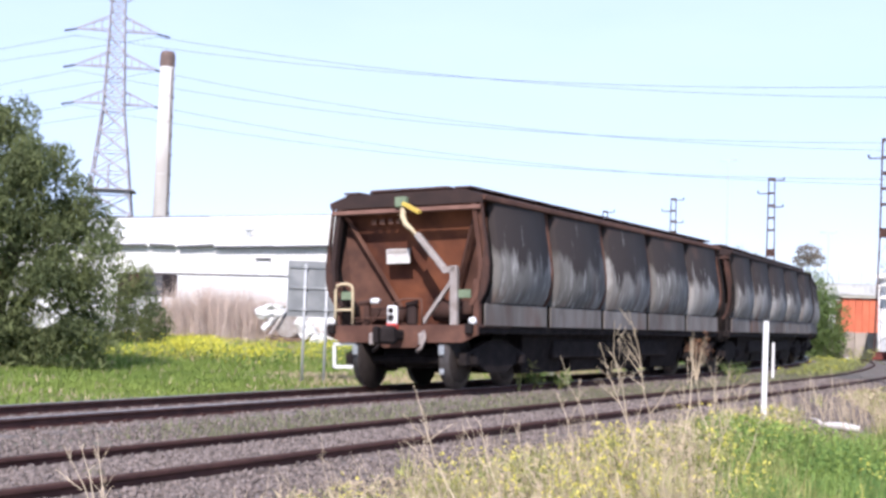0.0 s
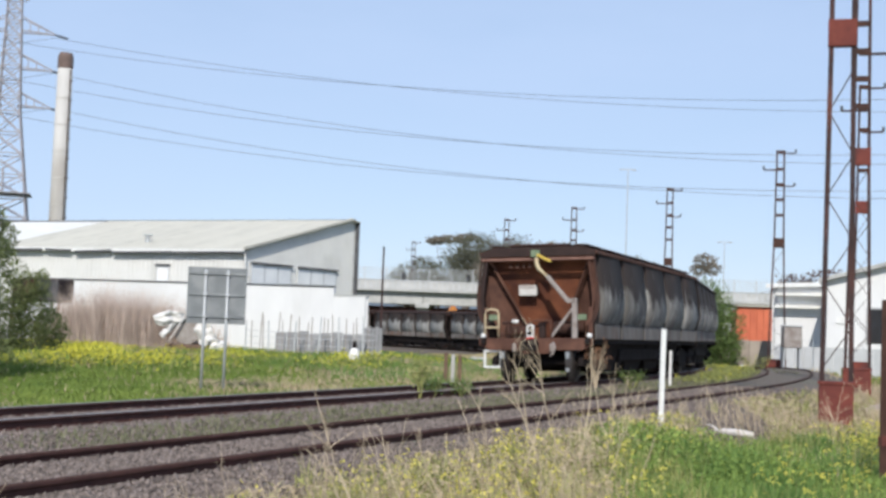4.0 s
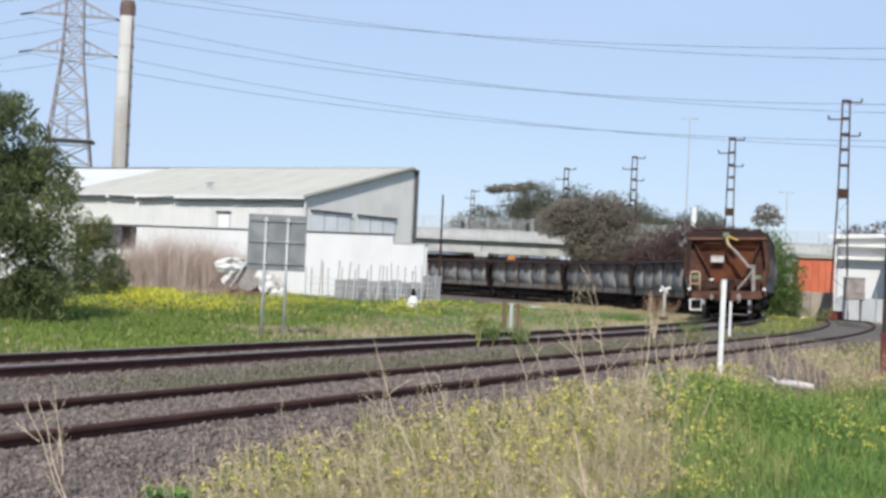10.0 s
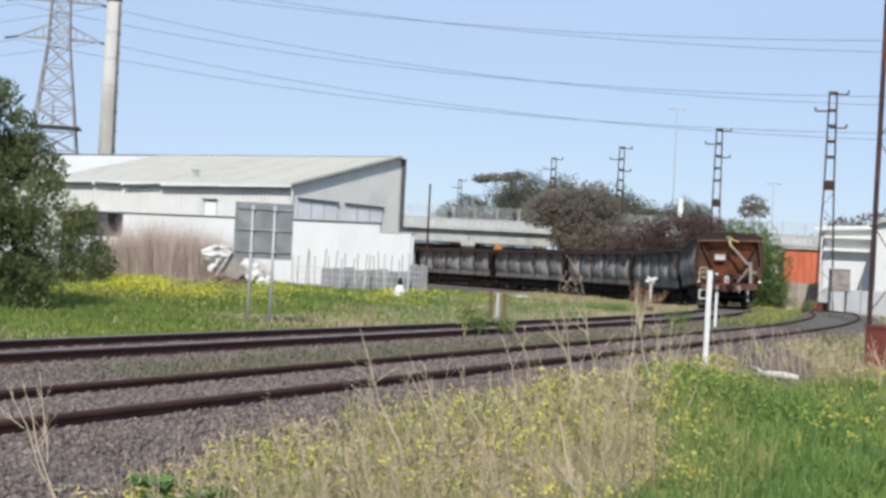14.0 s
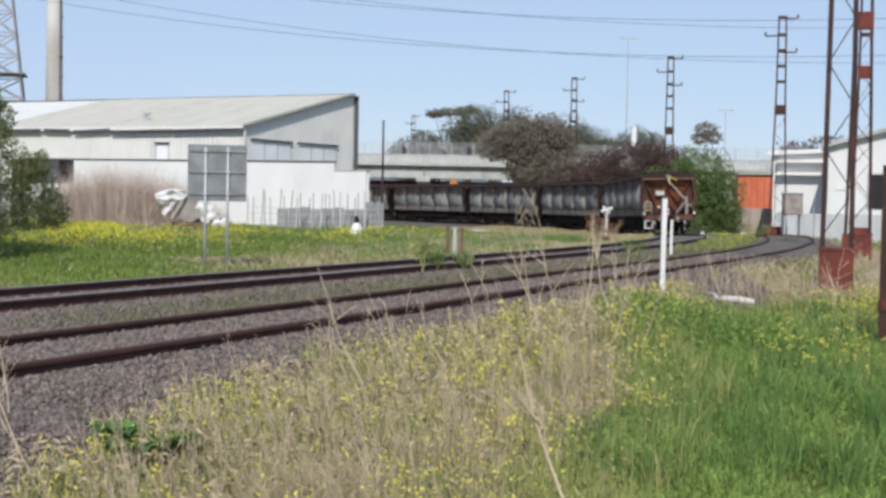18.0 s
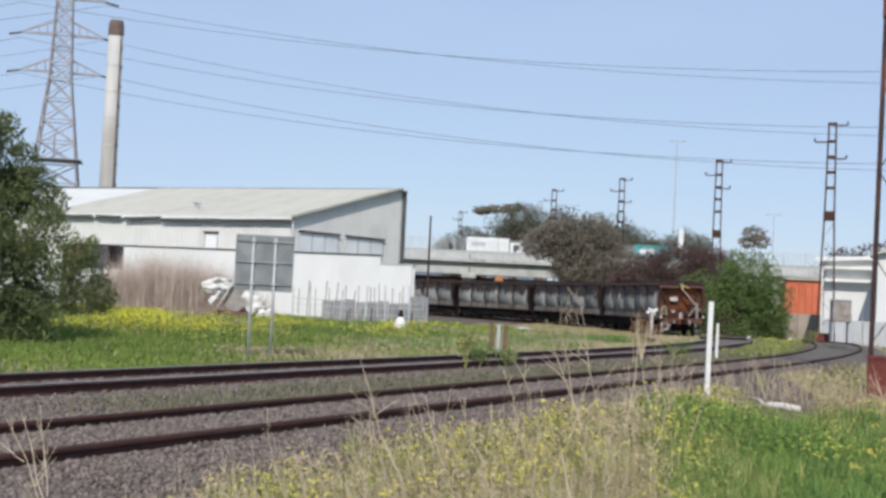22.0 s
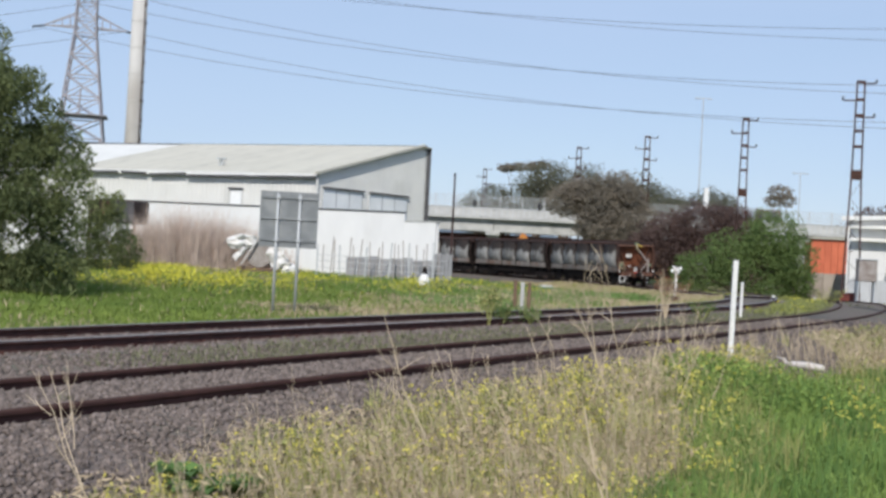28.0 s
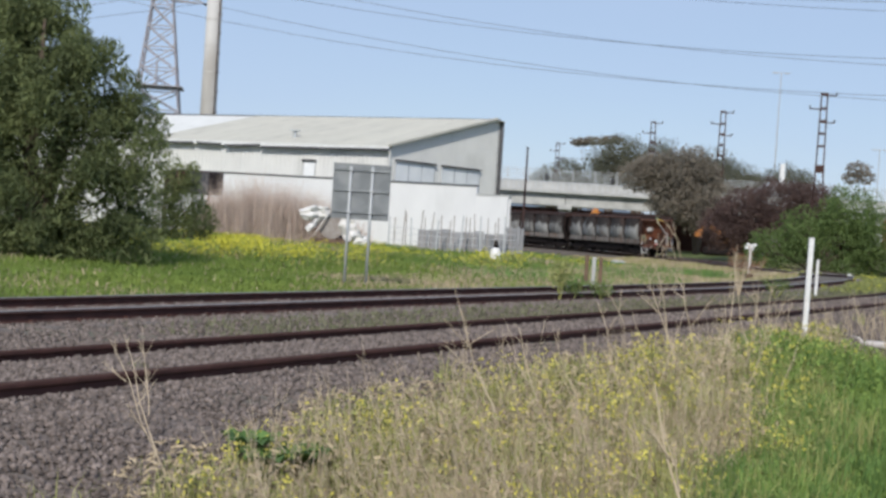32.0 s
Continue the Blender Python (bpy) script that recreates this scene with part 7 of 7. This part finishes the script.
    part("block", Geo().box((0, 0, 0.12), (0.8, 0.5, 0.36), bevel=0.05), CONCRETE, v)
    part("lid", Geo().box((0, 0, 0.32), (0.65, 0.4, 0.05), bevel=0.02), CONCRETE, v)
    # bare dirt by the mast
    for x, y, rx, ry in ((11.6, 29.5, 1.6, 1.1),):
        n = 18
        rows = [[(x + rx * k * math.cos(6.2832 * i / n), y + ry * k * math.sin(6.2832 * i / n), float(ground_z(x, y)[0]) + 0.42 * (1 - k * k) - 0.02 + 0.03 * noise.noise(Vector((i, k * 5, 0)))) for i in range(n + 1)] for k in (0.02, 0.3, 0.55, 0.8, 1.0)]
        solid("dirt_mound", Geo().sheet(rows), DIRT, "low pale mound of bare dirt beside the mast", "mound", smooth=True)


TEAL = mat("teal_paint", (0.04, 0.30, 0.30), (0.03, 0.22, 0.23), 1, 0.5)
TRUCK_WHITE = mat("truck_white", (0.82, 0.82, 0.81), (0.74, 0.74, 0.73), 1, 0.5)
BRIDGE = pose(0, 150, 0, 0, 0, -3)


def truck_pose(t, lead):
    """On the bridge deck: the white truck's nose passes 9.5 m at 22 s, the teal one runs ahead of it."""
    return BRIDGE @ pose(9.5 + lead + 9.35 * (min(max(t, 14.0), 29.0) - 22.0), 3.4, 5.97)


def make_trucks():
    out = []
    for lead, body, lab in ((0.0, TRUCK_WHITE, "white box truck driving over the bridge"), (19.2, TEAL, "teal box truck driving over the bridge")):
        k = thing("truck", truck_pose(0, lead), lab, "truck", "trucks on the bridge")
        part("box_body", Geo().box((-4.15, 0, 1.78), (4.9, 2.3, 1.85), bevel=0.05), body, k)
        part("cab", Geo().prism([(-1.6, 0.55), (0.0, 0.55), (0.0, 1.35), (-0.35, 2.25), (-1.6, 2.3)], "y", -1.05, 1.05), TRUCK_WHITE, k, "white cab")
        part("side_window", Geo().box((-0.75, -1.06, 1.75), (0.75, 0.03, 0.55)), DARKGLASS, k)
        part("windscreen", Geo().beam((-0.02, 0, 1.42), (-0.32, 0, 2.18), 0.04, 1.8), DARKGLASS, k)
        part("chassis", Geo().box((-3.4, 0, 0.68), (6.4, 0.9, 0.3)), BLACK, k)
        part("side_panel", Geo().box((-5.2, -1.17, 1.95), (1.6, 0.03, 0.5)), TRUCK_WHITE if body is TEAL else GALV, k, "pale panel on the box side")
        for x in (-0.9, -4.6, -5.7):
            for sy in (-0.95, 0.95):
                part("wheel", Geo().tube([(x, sy - 0.14, 0.45), (x, sy + 0.14, 0.45)], 0.45, 16), BLACK, k)
        out.append((k, lead))
    return out


VAN_PAINTS = [mat("maroon_paint", (0.16, 0.02, 0.035), (0.12, 0.016, 0.028), 1, 0.35, bump=0, spec=0.5), mat("navy_paint", (0.03, 0.035, 0.055), (0.022, 0.026, 0.04), 1, 0.35, bump=0, spec=0.5)]


def van_pose(t, at):
    """On the bridge deck, in line behind the trucks; at is the place along the bridge at 29 s."""
    return BRIDGE @ pose(at + 7.4 * (t - 29.0), 3.4, 5.97)


def make_vans():
    out = []
    for at, paint, lab in ((42.4, VAN_PAINTS[0], "maroon van driving over the bridge"), (37.0, VAN_PAINTS[1], "dark blue van driving over the bridge")):
        k = thing("van", van_pose(0, at), lab, "van", "vans on the bridge")
        tall = 2.55
        part("body", Geo().prism([(-2.2, 0.35), (2.2, 0.35), (2.25, 0.75), (1.3, 0.95), (-2.15, 1.0), (-2.25, 0.6)], "y", -0.88, 0.88), paint, k)
        part("cabin", Geo().prism([(-2.0, 0.98), (1.2, 0.94), (0.55, tall), (-1.75, tall)], "y", -0.78, 0.78), paint, k)
        part("side_window", Geo().prism([(-1.7, 1.08), (0.9, 1.06), (0.45, tall - 0.12), (-1.6, tall - 0.12)], "y", -0.80, -0.775), DARKGLASS, k)
        part("windscreen", Geo().beam((1.14, 0, 1.04), (0.63, 0, tall - 0.08), 1.3, 0.05), DARKGLASS, k)
        for x in (-1.4, 1.4):
            for sy in (-0.8, 0.8):
                part("wheel", Geo().tube([(x, sy - 0.1, 0.33), (x, sy + 0.1, 0.33)], 0.33, 16), BLACK, k)
        out.append((k, at))
    return out


def make_hills():
    for x0, x1, y, h, nm in ((-420, 260, 1500, 62, "distant_hill"), (200, 900, 1700, 50, "distant_hill")):
        xs = np.linspace(x0, x1, 60)
        rows = []
        for k, dy in ((0.0, -120), (0.6, -60), (1.0, 0), (0.6, 80), (0.0, 160)):
            rows.append([(x, y + dy, -3 + k * h * (0.55 + 0.25 * noise.noise(Vector((x * 0.006, 3, 0))) + 0.12 * noise.noise(Vector((x * 0.03, 7, 0)))) * math.sin(math.pi * (x - x0) / (x1 - x0)) ** 0.35) for x in xs])
        solid(nm, Geo().sheet(rows), HILL, "low hazy blue-grey hill on the horizon", "hill", kind="structure", smooth=True)
    # dark trees behind the white shed
    bush("skyline_trees", 49, 150, [((-3, 0, 7.4), (3.2, 2, 2.0)), ((1.0, 0, 8.2), (3.4, 2, 2.0)), ((5.0, 0, 7.8), (3.0, 2, 2.0)), ((0, 0, 5.0), (7, 2.5, 3.0))], 5000, 0.45, LEAF_DARK, "dark brown clump of trees on the skyline", 0.2, 0.0, "trees")


make_bridge()
make_right_buildings()
make_fences()
make_small_things()
TRUCKS = make_trucks()
VANS = make_vans()
make_hills()


# ---- what moves ----
def motions():
    """The train rolls away round the curve; its wheels turn with it."""
    for i, w in enumerate(TRAIN):
        walk(w, [(t, wagon_pose(tail_at(t) + PITCH * i)) for t in np.arange(0, 32.01, 1.0)])
        sets = [o for o in w.children if o.name.startswith("wheelset")]
        for o in sets:
            base = o.matrix_basis.translation.copy()
            walk(o, [(t, pose(*base, -math.degrees((tail_at(t) - tail_at(0)) / 0.46))) for t in np.arange(0, 32.01, 0.2)])
    for k, lead in TRUCKS:
        walk(k, [(t, truck_pose(t, lead)) for t in np.arange(0, 32.01, 1.0)])
    for k, at in VANS:
        walk(k, [(t, van_pose(t, at)) for t in (0.0, 16.0, 32.0)])


motions()
